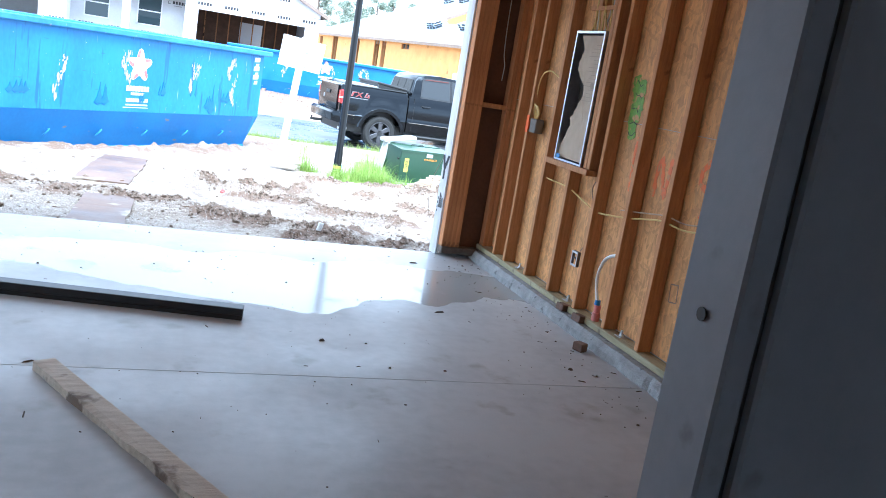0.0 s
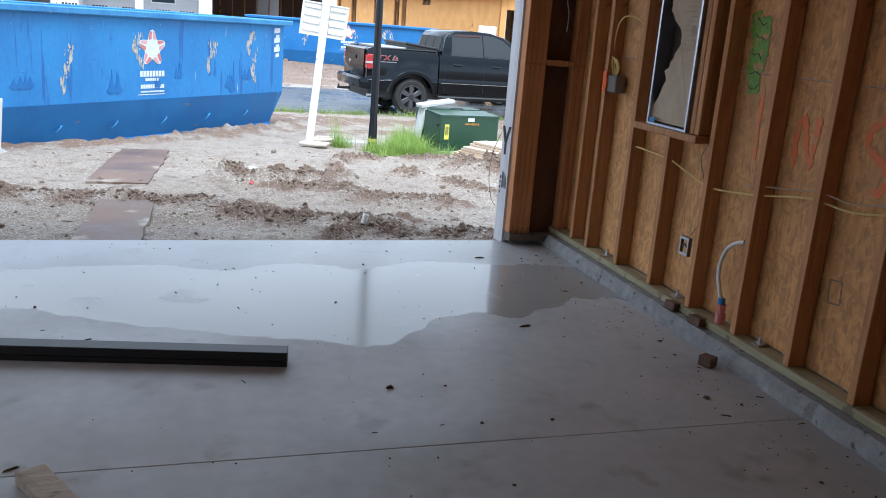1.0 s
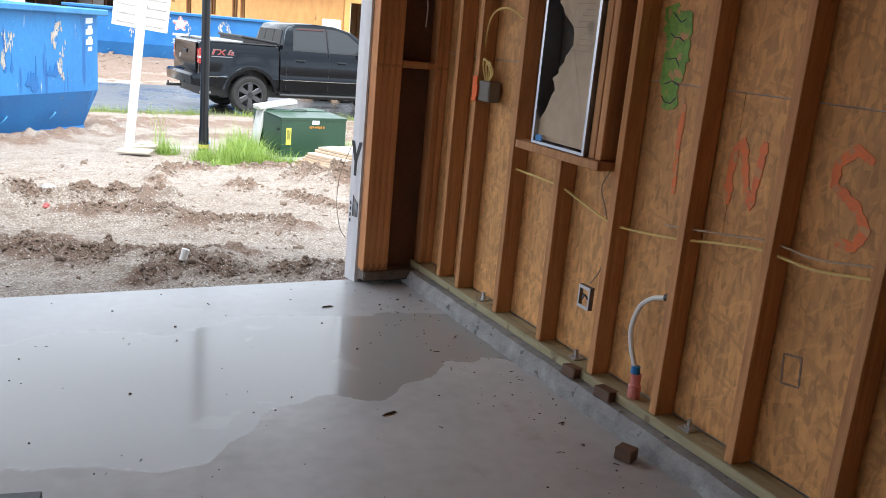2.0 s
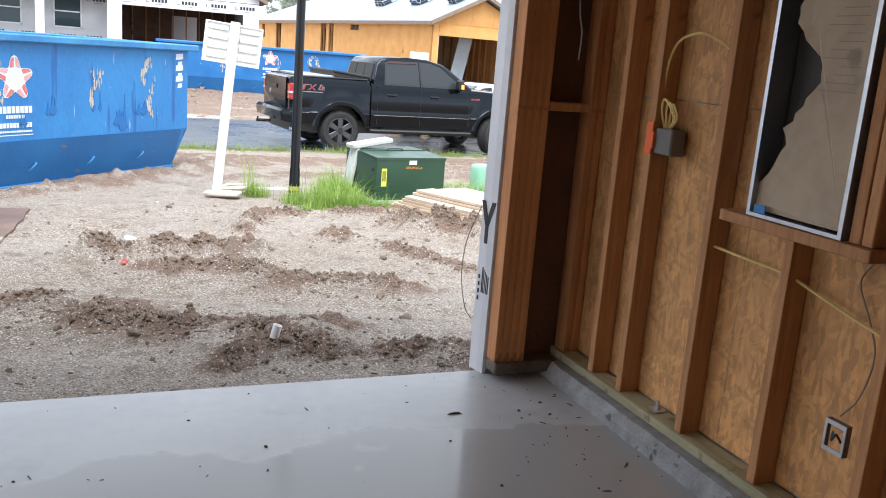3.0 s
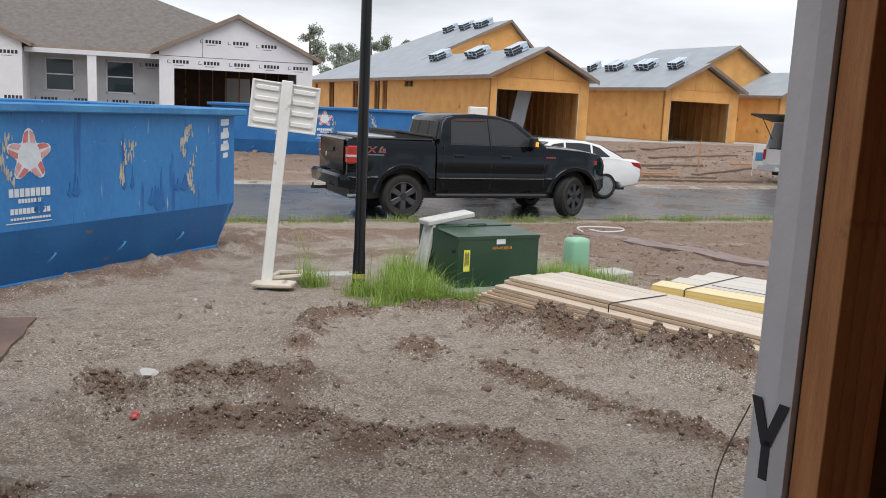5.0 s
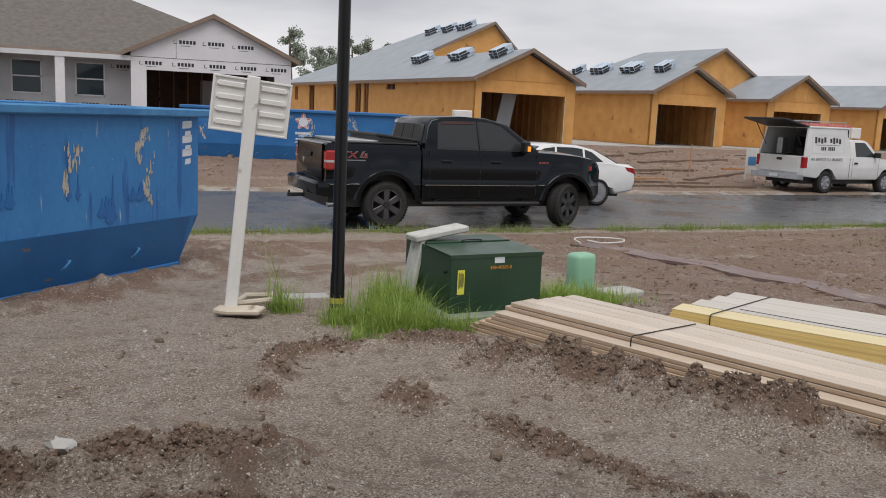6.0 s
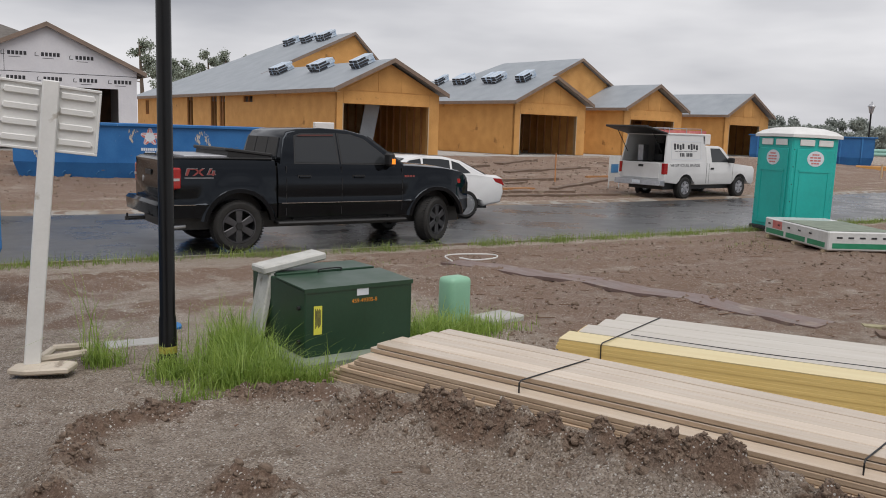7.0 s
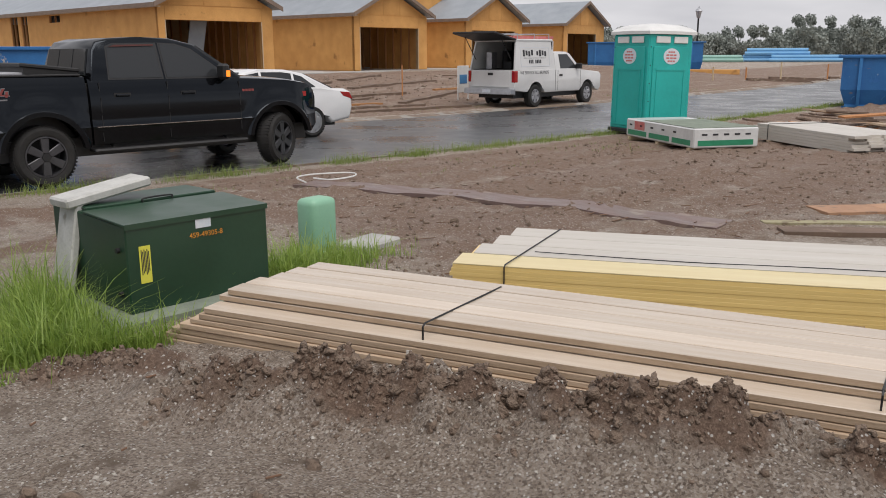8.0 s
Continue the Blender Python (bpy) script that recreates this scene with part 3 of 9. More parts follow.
def slab_mat():
    """Trowelled concrete, half wet near the opening: water is darker and mirror-smooth."""
    ma = bpy.data.materials.new("damp_slab_concrete")
    ma.use_nodes = True
    n, l = ma.node_tree.nodes, ma.node_tree.links
    bs = n["Principled BSDF"]
    tc = n.new("ShaderNodeTexCoord")

    def nz(scale, detail=5):
        k = n.new("ShaderNodeTexNoise")
        k.inputs["Scale"].default_value, k.inputs["Detail"].default_value = scale, detail
        l.new(tc.outputs["Object"], k.inputs["Vector"])
        return k.outputs["Fac"]

    def op(kind, a, b, c=None):
        k = n.new("ShaderNodeMath")
        k.operation = kind
        for i, q in enumerate((a, b, c)):
            if q is None:
                continue
            if isinstance(q, (int, float)):
                k.inputs[i].default_value = q
            else:
                l.new(q, k.inputs[i])
        return k.outputs[0]

    def rng(v, a, b, c=0.0, d=1.0):
        k = n.new("ShaderNodeMapRange")
        k.interpolation_type = "SMOOTHSTEP"
        for nm, q in zip(("From Min", "From Max", "To Min", "To Max"), (a, b, c, d)):
            k.inputs[nm].default_value = q
        l.new(v, k.inputs["Value"])
        return k.outputs[0]
    xyz = n.new("ShaderNodeSeparateXYZ")
    l.new(tc.outputs["Object"], xyz.inputs[0])
    x, y = xyz.outputs[0], xyz.outputs[1]
    # the water's inner edge: bays and tongues, as depth into the slab against the way across
    shore = n.new("ShaderNodeValToRGB")
    stops = [(-3.2, 6.0), (-0.8, 5.77), (0.0, 5.42), (0.45, 5.23), (0.98, 5.10), (1.16, 5.29), (1.36, 5.47), (1.58, 5.50), (1.76, 5.42), (2.0, 5.55), (2.25, 5.70), (2.45, 5.72), (2.6, 5.64)]
    while len(shore.color_ramp.elements) < len(stops):
        shore.color_ramp.elements.new(0.5)
    for e, (sx, sy) in zip(shore.color_ramp.elements, stops):
        e.position = (sx + 3.2) / 5.8
    for e, (sx, sy) in zip(shore.color_ramp.elements, stops):
        e.color = (sy - 5.0, sy - 5.0, sy - 5.0, 1)
    shore.color_ramp.interpolation = "EASE"
    l.new(op("DIVIDE", op("ADD", x, 3.2), 5.8), shore.inputs["Fac"])
    lap = op("ADD", op("MULTIPLY", op("SUBTRACT", nz(5.0, 4), 0.5), 0.16), op("MULTIPLY", op("SUBTRACT", nz(24.0, 3), 0.5), 0.03))
    edge = op("ADD", op("ADD", shore.outputs["Color"], 5.0), lap)
    wet = rng(op("SUBTRACT", y, edge), -0.006, 0.012)
    rim = rng(op("ADD", y, op("MULTIPLY", nz(2.2, 4), 0.55)), 6.68, 6.74)
    wet = op("MULTIPLY", wet, op("SUBTRACT", 1.0, op("MULTIPLY", rim, 0.55)))
    island = rng(nz(1.6, 5), 0.60, 0.63)
    wet = op("MULTIPLY", wet, op("SUBTRACT", 1.0, op("MULTIPLY", island, 0.35)))
    cm = n.new("ShaderNodeMix")
    cm.data_type = "RGBA"
    l.new(rng(op("MULTIPLY_ADD", nz(14), 0.35, nz(0.9)), 0.45, 0.85), cm.inputs[0])
    cm.inputs[6].default_value, cm.inputs[7].default_value = (0.38, 0.39, 0.40, 1), (0.52, 0.53, 0.54, 1)
    st = n.new("ShaderNodeMix")
    st.data_type = "RGBA"
    l.new(op("MULTIPLY", rng(nz(3.3, 7), 0.60, 0.72), 0.5), st.inputs[0])
    l.new(cm.outputs[2], st.inputs[6])
    st.inputs[7].default_value = (0.22, 0.20, 0.17, 1)
    wm = n.new("ShaderNodeMix")
    wm.data_type = "RGBA"
    l.new(wet, wm.inputs[0])
    l.new(st.outputs[2], wm.inputs[6])
    wm.inputs[7].default_value = (0.35, 0.35, 0.345, 1)
    l.new(wm.outputs[2], bs.inputs["Base Color"])
    dry = rng(nz(1.1, 4), 0.35, 0.65, 0.42, 0.60)
    rm = n.new("ShaderNodeMix")
    l.new(wet, rm.inputs[0])
    l.new(dry, rm.inputs[2])
    rm.inputs[3].default_value = 0.12
    l.new(rm.outputs[0], bs.inputs["Roughness"])
    bp = n.new("ShaderNodeBump")
    bp.inputs["Distance"].default_value = 0.003
    l.new(op("MULTIPLY", op("SUBTRACT", 1.0, wet), 0.12), bp.inputs["Strength"])
    l.new(nz(70, 6), bp.inputs["Height"])
    l.new(bp.outputs["Normal"], bs.inputs["Normal"])
    return ma


M_SLAB = slab_mat()
bm = bmesh.new()
box(bm, -3.2, 4.1115, -0.3, 2.6, FLOOR_END, 0.0, bev=0.002)
box(bm, -3.2, -4.0, -0.3, 2.6, 4.1085, 0.0, bev=0.002)
box(bm, -3.2, 4.0, -0.3, 2.6, 4.2, -0.005)
tagged(part("floor", bm, M_SLAB), "grey trowelled concrete garage slab, wet towards the opening", "floor", kind="structure")

# raised concrete curb under the side wall
bm = bmesh.new()
rows = []
for i in range(180):
    y = -0.2 + (FLOOR_END + 0.1 + 0.2) * i / 179
    j = 0.012 * lump(y, 0.0, 6.0, 1.0) + 0.008 * lump(y, 0.0, 21.0, 4.0)
    rows.append([bm.verts.new(c) for c in ((2.545 + j, y, -0.05), (2.553 + 1.4 * j, y, 0.045 + 0.6 * j), (2.575 + j, y, 0.082), (2.85, y, 0.084), (2.85, y, -0.3))])
for a, b in zip(rows, rows[1:]):
    for i in range(4):
        bm.faces.new((a[i], b[i], b[i + 1], a[i + 1]))
solid("foundation_curb", bm, M_CURB, "rough grey concrete curb under the framed wall", "curb", kind="structure")

wall = tagged(new("wall_east"), "open-framed garage wall of pine studs and strand board", "wall", kind="structure")
bm = bmesh.new()
for k in range(7):
    box(bm, 2.722, 7.1 - 1.22 * (k + 1) + 0.002, 0.13, 2.734, 7.1 - 1.22 * k, 1.37)
    box(bm, 2.722, 7.1 - 1.22 * (k + 1) + 0.002 - 0.6, 1.374, 2.734, 7.1 - 1.22 * k - 0.6 if k else 7.1, 2.7)
part("sheathing", bm, M_OSB, wall)
bm = bmesh.new()
box(bm, 2.735, -4.2, -0.2, 2.80, 7.14, CEIL + 0.2)
part("outer_wrap", bm, M_WRAPG, wall)
plates = [(3.62, 7.05, 0.0), (0.9, 3.60, 0.004)]
for a, b, dz in plates:
    bm = bmesh.new()
    box(bm, WALL_X - 0.01, a, 0.085, 2.721, b, 0.125 + dz, bev=0.003)
    part("sill_plate", bm, M_PLATE, wall)
bm = bmesh.new()
box(bm, WALL_X, 0.9, 2.62, 2.721, 7.0, 2.70, bev=0.003)
part("top_plate", bm, M_STUD, wall)


def stud_mesh(name, w, d, h, material):
    bm = bmesh.new()
    box(bm, 0, -w, 0, d, 0, h, bev=0.002)
    bmesh.ops.recalc_face_normals(bm, faces=bm.faces)
    m = bpy.data.meshes.new(name)
    bm.to_mesh(m)
    bm.free()
    m.materials.append(material)
    return m


full = stud_mesh("stud", 0.038, 0.089, 2.492, M_STUD)
short = stud_mesh("short_stud", 0.038, 0.089, 0.862, M_STUD)
upper = stud_mesh("upper_stud", 0.038, 0.089, 0.55, M_STUD)
STUD_Y = [6.67, 6.44, 6.02, 5.61, 5.20, 4.79, 4.39, 3.99, 3.58, 3.17, 2.77, 2.36, 1.96, 1.55, 1.14]
for y in STUD_Y:
    if y == 5.61:
        shared("stud", short, wall, Matrix.Translation((WALL_X, y, 0.126)))
        shared("stud", upper, wall, Matrix.Translation((WALL_X, y, 2.07)))
    else:
        shared("stud", full, wall, Matrix.Translation((WALL_X, y, 0.126)))

# front wall beside the opening: a pack of jack studs, a bay with a nogging, the corner stud
front = tagged(new("wall_front"), "framed front wall with dark weathered studs beside the garage opening", "wall", kind="structure")
fw = stud_mesh("jack_stud", 0.089, 0.038, 2.065, M_STUD_DARK)
for x in (JAMB_X, JAMB_X + 0.0384, JAMB_X + 0.0768):
    shared("jack_stud", fw, front, Matrix.Translation((x, 7.005, 0.09)))
fk = stud_mesh("king_stud", 0.089, 0.038, 2.56, M_STUD_DARK)
for x in (JAMB_X + 0.1152, 2.64, 2.68):
    shared("king_stud", fk, front, Matrix.Translation((x, 7.005, 0.09)))
bm = bmesh.new()
box(bm, 2.432, 6.925, 1.27, 2.639, 7.004, 1.308, bev=0.003)
part("nogging", bm, M_STUD, front)
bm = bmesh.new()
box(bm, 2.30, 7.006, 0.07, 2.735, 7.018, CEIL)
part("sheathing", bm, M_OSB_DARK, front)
bm = bmesh.new()
box(bm, JAMB_X, 6.905, 0.03, 2.61, 7.01, 0.088, bev=0.008)
part("footing_block", bm, M_DAMP, front, "dark mud-stained footing")
# header over the opening
bm = bmesh.new()
box(bm, -2.75, 6.90, 2.158, JAMB_X + 0.115, 7.0, 2.66, bev=0.004)
part("header_beam", bm, M_STUD_DARK, front)
bm = bmesh.new()
box(bm, -3.3, 7.008, 2.165, 2.80, 7.11, CEIL + 0.2)
part("upper_wall", bm, M_WRAP, front)
bm = bmesh.new()
box(bm, -3.3, 6.9, -0.02, -2.62, 7.11, 2.165)
part("far_pier", bm, M_WRAP, front)

# house wrap folded round the jamb, with printed marks and staples
bm = bmesh.new()
prof = [(2.262, 7.012), (2.250, 7.05), (2.243, 7.10), (2.240, 7.118), (2.262, 7.124), (2.50, 7.128), (2.80, 7.122), (2.80, 7.112), (2.50, 7.112), (2.29, 7.106), (2.279, 7.06), (2.279, 7.012)]
prism(bm, prof, "z", 0.0, CEIL + 0.1)
part("jamb_wrap", bm, M_WRAP, front, "white building wrap folded round the jamb")


def bars(bm, m, w, h, gap=0.35, n=1):
    """Plain bars in place of a line of print, in the plane x-z of m."""
    k = w / n
    for i in range(n):
        box(bm, k * i, -0.0015, 0, k * (i + 1) - k * gap, 0.0015, h, m)


jm = Matrix.Translation((2.2462, 7.066, -0.07)) @ Matrix.Rotation(radians(-76), 4, "Z")
bm = bmesh.new()
box(bm, -0.012, -0.0015, 0.70, 0.012, 0.0015, 0.80, jm)
prism(bm, [(-0.014, 0.785), (0.014, 0.785), (0.052, 0.90), (0.026, 0.90), (0.0, 0.825), (-0.026, 0.90), (-0.052, 0.90)], "y", -0.0015, 0.0015, jm)
for z in (0.42, 0.455, 0.49, 0.525):
    box(bm, -0.03, -0.0015, z, -0.022, 0.0015, z + 0.02, jm)
for k in range(5):
    box(bm, -0.004 + 0.011 * k, -0.0015, 0.46, 0.0 + 0.011 * k, 0.0015, 0.585 - 0.01 * k, jm)
part("printed_mark", bm, M_INK, front, "black printed letter and small print on the wrap")
bm = bmesh.new()
tube(bm, [(2.242, 7.13, 0.80), (2.19, 7.16, 0.62), (2.175, 7.15, 0.45), (2.20, 7.14, 0.30), (2.236, 7.13, 0.24)], 0.0022)
solid("loose_wire", bm, M_FASCIA, "thin brown loose wire hanging off the jamb", "wire")

# rest of the shell: plain walls that close the garage and the room behind the camera
bm = bmesh.new()
# The gap in this unseen wall is added to brighten the garage inside.
wall_with_gap = ((-4.2, 4.0, -0.2, CEIL + 0.2), (6.6, 6.9, -0.2, CEIL + 0.2), (4.0, 6.6, 2.25, CEIL + 0.2), (4.0, 6.6, -0.2, 0.25))
for a, b, c, d in wall_with_gap:
    box(bm, -3.3, a, c, -3.2, b, d)
solid("wall_west", bm, M_OSB, "unseen strand board garage side wall with an opening added for light", "wall", kind="structure")
bm = bmesh.new()
box(bm, 0.408, 0.89, 0, 2.72, 0.955, CEIL)
box(bm, -3.2, 0.89, 0, -0.62, 0.955, CEIL)
box(bm, -0.62, 0.89, 2.1, 0.408, 0.955, CEIL)
solid("wall_house", bm, M_DRYWALL, "grey drywall between house and garage with a doorway", "wall", kind="structure")
bm = bmesh.new()
box(bm, 0.38, 0.885, 0, 0.407, 0.962, 2.1, bev=0.003)
box(bm, -0.62, 0.885, 0, -0.59, 0.962, 2.1, bev=0.003)
box(bm, -0.59, 0.885, 2.07, 0.38, 0.962, 2.1, bev=0.003)
dj = solid("door_1", bm, M_JAMB, "pale painted door jamb without a door", "door", kind="structure")
bm = bmesh.new()
box(bm, 0.409, 0.875, 0, 1.40, 0.889, 2.1, bev=0.003)
part("casing", bm, M_JAMB, dj)
bm = bmesh.new()
rod(bm, (0.3775, 0.925, 1.32), (0.379, 0.925, 1.32), 0.006, 12)
part("strike_hole", bm, M_BLACK, dj)
bm = bmesh.new()
# Window hole added out of view, sized for the light on the jamb.
for a, b, c, d in ((-3.3, -0.55, -0.2, CEIL), (0.45, 2.8, -0.2, CEIL), (-0.55, 0.45, 2.0, CEIL), (-0.55, 0.45, -0.2, 0.9)):
    box(bm, a, -4.2, c, b, -4.0, d)
solid("wall_back", bm, M_DRYWALL, "unseen drywall behind the camera with a window hole added for light", "wall", kind="structure")
bm = bmesh.new()
box(bm, -3.3, -4.2, CEIL, 2.8, 7.0, CEIL + 0.12)
solid("ceiling", bm, M_OSB, "raw board ceiling of the garage", "ceiling", kind="structure")
bm = bmesh.new()
prism(bm, [(-3.7, CEIL + 0.2), (3.2, CEIL + 0.2), (-0.25, CEIL + 1.9)], "y", -4.5, 7.16)
solid("roof", bm, M_SHINGLE, "plain gable roof over the garage", "roof", kind="structure")

# ---- the plot outside ----
M_BLUE = mat("blue_dumpster_paint", (0.045, 0.235, 0.54), (0.028, 0.17, 0.45), rough=0.4, rough2=0.6, scale=1.6, fine=22, bump=0.06,
             spots=[((0.022, 0.12, 0.36), 9.0, 0.60, (1, 1, 0.10)), ((0.42, 0.50, 0.56), 13.0, 0.69, (1, 1, 0.12)), ((0.55, 0.62, 0.68), 7.0, 0.72, (1, 1, 0.6)), ((0.66, 0.70, 0.74), 27.0, 0.735), ((0.03, 0.05, 0.10), 9.0, 0.71, (0.35, 1, 6.0)), ((0.30, 0.24, 0.16), 16.0, 0.73, (1, 1, 0.2))],
             stretch=(1, 1, 0.5))
M_BLUEDEEP = mat("deep_blue_paint", (0.026, 0.165, 0.42), (0.018, 0.125, 0.35), rough=0.35, rough2=0.55, scale=2.2, fine=22, bump=0.06,
                 spots=[((0.40, 0.48, 0.55), 15.0, 0.72, (1, 1, 0.5)), ((0.20, 0.17, 0.13), 5.0, 0.70, (0.6, 1, 2.2))])
M_RIMBLUE = mat("faded_blue_paint", (0.07, 0.27, 0.52), (0.04, 0.18, 0.42), rough=0.5, scale=3, fine=30, bump=0.1, spots=((0.4, 0.36, 0.3), 5, 0.66))
M_DRIP = mat("dried_paint_drips", (0.42, 0.36, 0.27), (0.55, 0.53, 0.5), rough=0.6, scale=14, bump=0.05)
M_DRIPDARK = mat("dark_oily_streaks", (0.022, 0.13, 0.38), (0.03, 0.16, 0.43), rough=0.3, scale=9, bump=0.0)
M_RED = mat("faded_red_print", (0.55, 0.10, 0.10), (0.6, 0.25, 0.22), rough=0.5, scale=6, bump=0)
M_REDPALE = mat("washed_red_print", (0.60, 0.27, 0.27), (0.66, 0.42, 0.42), rough=0.5, scale=9, bump=0)
M_PRINT = mat("white_print", (0.72, 0.76, 0.8), (0.6, 0.66, 0.72), rough=0.5, scale=12, bump=0)
M_GREENBOX = mat("dark_green_enamel", (0.022, 0.065, 0.035), (0.016, 0.05, 0.028), rough=0.3, rough2=0.42, scale=2.5, fine=30, bump=0.03, spots=((0.06, 0.10, 0.065), 9, 0.70))
M_PAD = mat("grey_green_pad", (0.24, 0.28, 0.22), (0.17, 0.2, 0.16), rough=0.8, scale=6, bump=0.15)
M_FOAM = mat("dirty_pale_panel", (0.60, 0.60, 0.57), (0.44, 0.44, 0.41), rough=0.6, scale=7, fine=50, bump=0.2, spots=((0.32, 0.30, 0.25), 6, 0.62))
M_MINT = mat("pale_green_plastic", (0.27, 0.52, 0.36), (0.23, 0.46, 0.32), rough=0.4, scale=4, bump=0.03)
M_YELLOW = mat("yellow_label", (0.80, 0.78, 0.10), (0.7, 0.66, 0.08), rough=0.5, scale=9, bump=0)
M_BAND = mat("dull_yellow_band", (0.50, 0.44, 0.07), (0.30, 0.26, 0.05), rough=0.5, scale=30, bump=0, spots=((0.03, 0.03, 0.02), 40, 0.60))
M_ORANGEINK = mat("orange_ink", (0.75, 0.32, 0.04), rough=0.5, bump=0)
M_PRIMED = mat("pale_primed_board", (0.63, 0.545, 0.45), (0.55, 0.45, 0.35), rough=0.25, scale=3, fine=26, stretch=(0.6, 9, 9), bump=0.08, rand=0.10)
M_BOARDEDGE = mat("raw_board_core", (0.56, 0.43, 0.31), (0.42, 0.31, 0.21), rough=0.7, scale=5, fine=40, stretch=(0.8, 8, 8), bump=0.15, rand=0.1)
M_YELLOWLUM = mat("yellow_sealed_edge", (0.84, 0.64, 0.26), (0.78, 0.57, 0.20), rough=0.5, scale=3, fine=30, stretch=(0.6, 6, 14), bump=0.08, rand=0.05)
M_YELLOWTOP = mat("yellow_tinted_face", (0.74, 0.64, 0.38), (0.68, 0.56, 0.30), rough=0.4, scale=2, fine=20, stretch=(0.5, 6, 6), bump=0.05)
M_PALETOP = mat("pale_board_face", (0.60, 0.57, 0.52), (0.52, 0.48, 0.42), rough=0.45, scale=2, fine=20, stretch=(0.5, 6, 6), bump=0.06, rand=0.05)
M_MUDPLANK = mat("muddy_plank", (0.20, 0.135, 0.10), (0.13, 0.09, 0.065), rough=0.75, scale=3, fine=30, bump=0.25, spots=((0.3, 0.24, 0.18), 4, 0.6))
M_RUSTPLATE = mat("muddy_ply_sheet", (0.185, 0.118, 0.085), (0.105, 0.068, 0.05), rough=0.4, rough2=0.7, scale=1.6, fine=25, bump=0.15, spots=((0.30, 0.25, 0.19), 2.6, 0.58))
M_MUDSHEET = mat("muddy_purple_sheet", (0.225, 0.158, 0.142), (0.15, 0.104, 0.092), rough=0.35, rough2=0.6, scale=2.2, fine=40, stretch=(4, 0.8, 4), bump=0.2, spots=((0.27, 0.21, 0.17), 3.5, 0.6))
M_SCRAP = mat("sodden_strand_board", (0.46, 0.27, 0.16), (0.36, 0.20, 0.12), rough=0.7, scale=5, fine=50, bump=0.2, rand=0.1, spots=((0.24, 0.16, 0.11), 6, 0.62))
M_CREAM = mat("cream_plastic", (0.62, 0.55, 0.45), (0.5, 0.43, 0.34), rough=0.5, scale=6, bump=0.05, spots=((0.3, 0.24, 0.18), 8, 0.62))
M_TEAL = mat("turquoise_plastic", (0.012, 0.47, 0.42), (0.010, 0.39, 0.35), rough=0.35, scale=2, fine=20, bump=0.04)
M_FILM = mat("white_wrap_film", (0.68, 0.69, 0.68), (0.58, 0.59, 0.58), rough=0.25, scale=3, fine=12, bump=0.35, bump_scale=9, bump_dist=0.02)
M_GREENPRINT = mat("green_print", (0.02, 0.22, 0.11), (0.03, 0.28, 0.15), rough=0.35, scale=9, bump=0)
M_GRASS = mat("fresh_grass", (0.40, 0.52, 0.12), (0.19, 0.31, 0.055), rough=0.45, scale=9, fine=80, bump=0)
M_DRYGRASS = mat("verge_grass", (0.30, 0.38, 0.10), (0.19, 0.26, 0.07), rough=0.6, scale=1.4, fine=20, bump=0)
for m_ in (M_GRASS, M_DRYGRASS):  # blades let light through
    n_, l_ = m_.node_tree.nodes, m_.node_tree.links
    thin, both = n_.new("ShaderNodeBsdfTranslucent"), n_.new("ShaderNodeMixShader")
    l_.new(n_["Principled BSDF"].inputs["Base Color"].links[0].from_socket, thin.inputs["Color"])
    both.inputs[0].default_value = 0.4
    l_.new(n_["Principled BSDF"].outputs[0], both.inputs[1])
    l_.new(thin.outputs[0], both.inputs[2])
    l_.new(both.outputs[0], n_["Material Output"].inputs["Surface"])


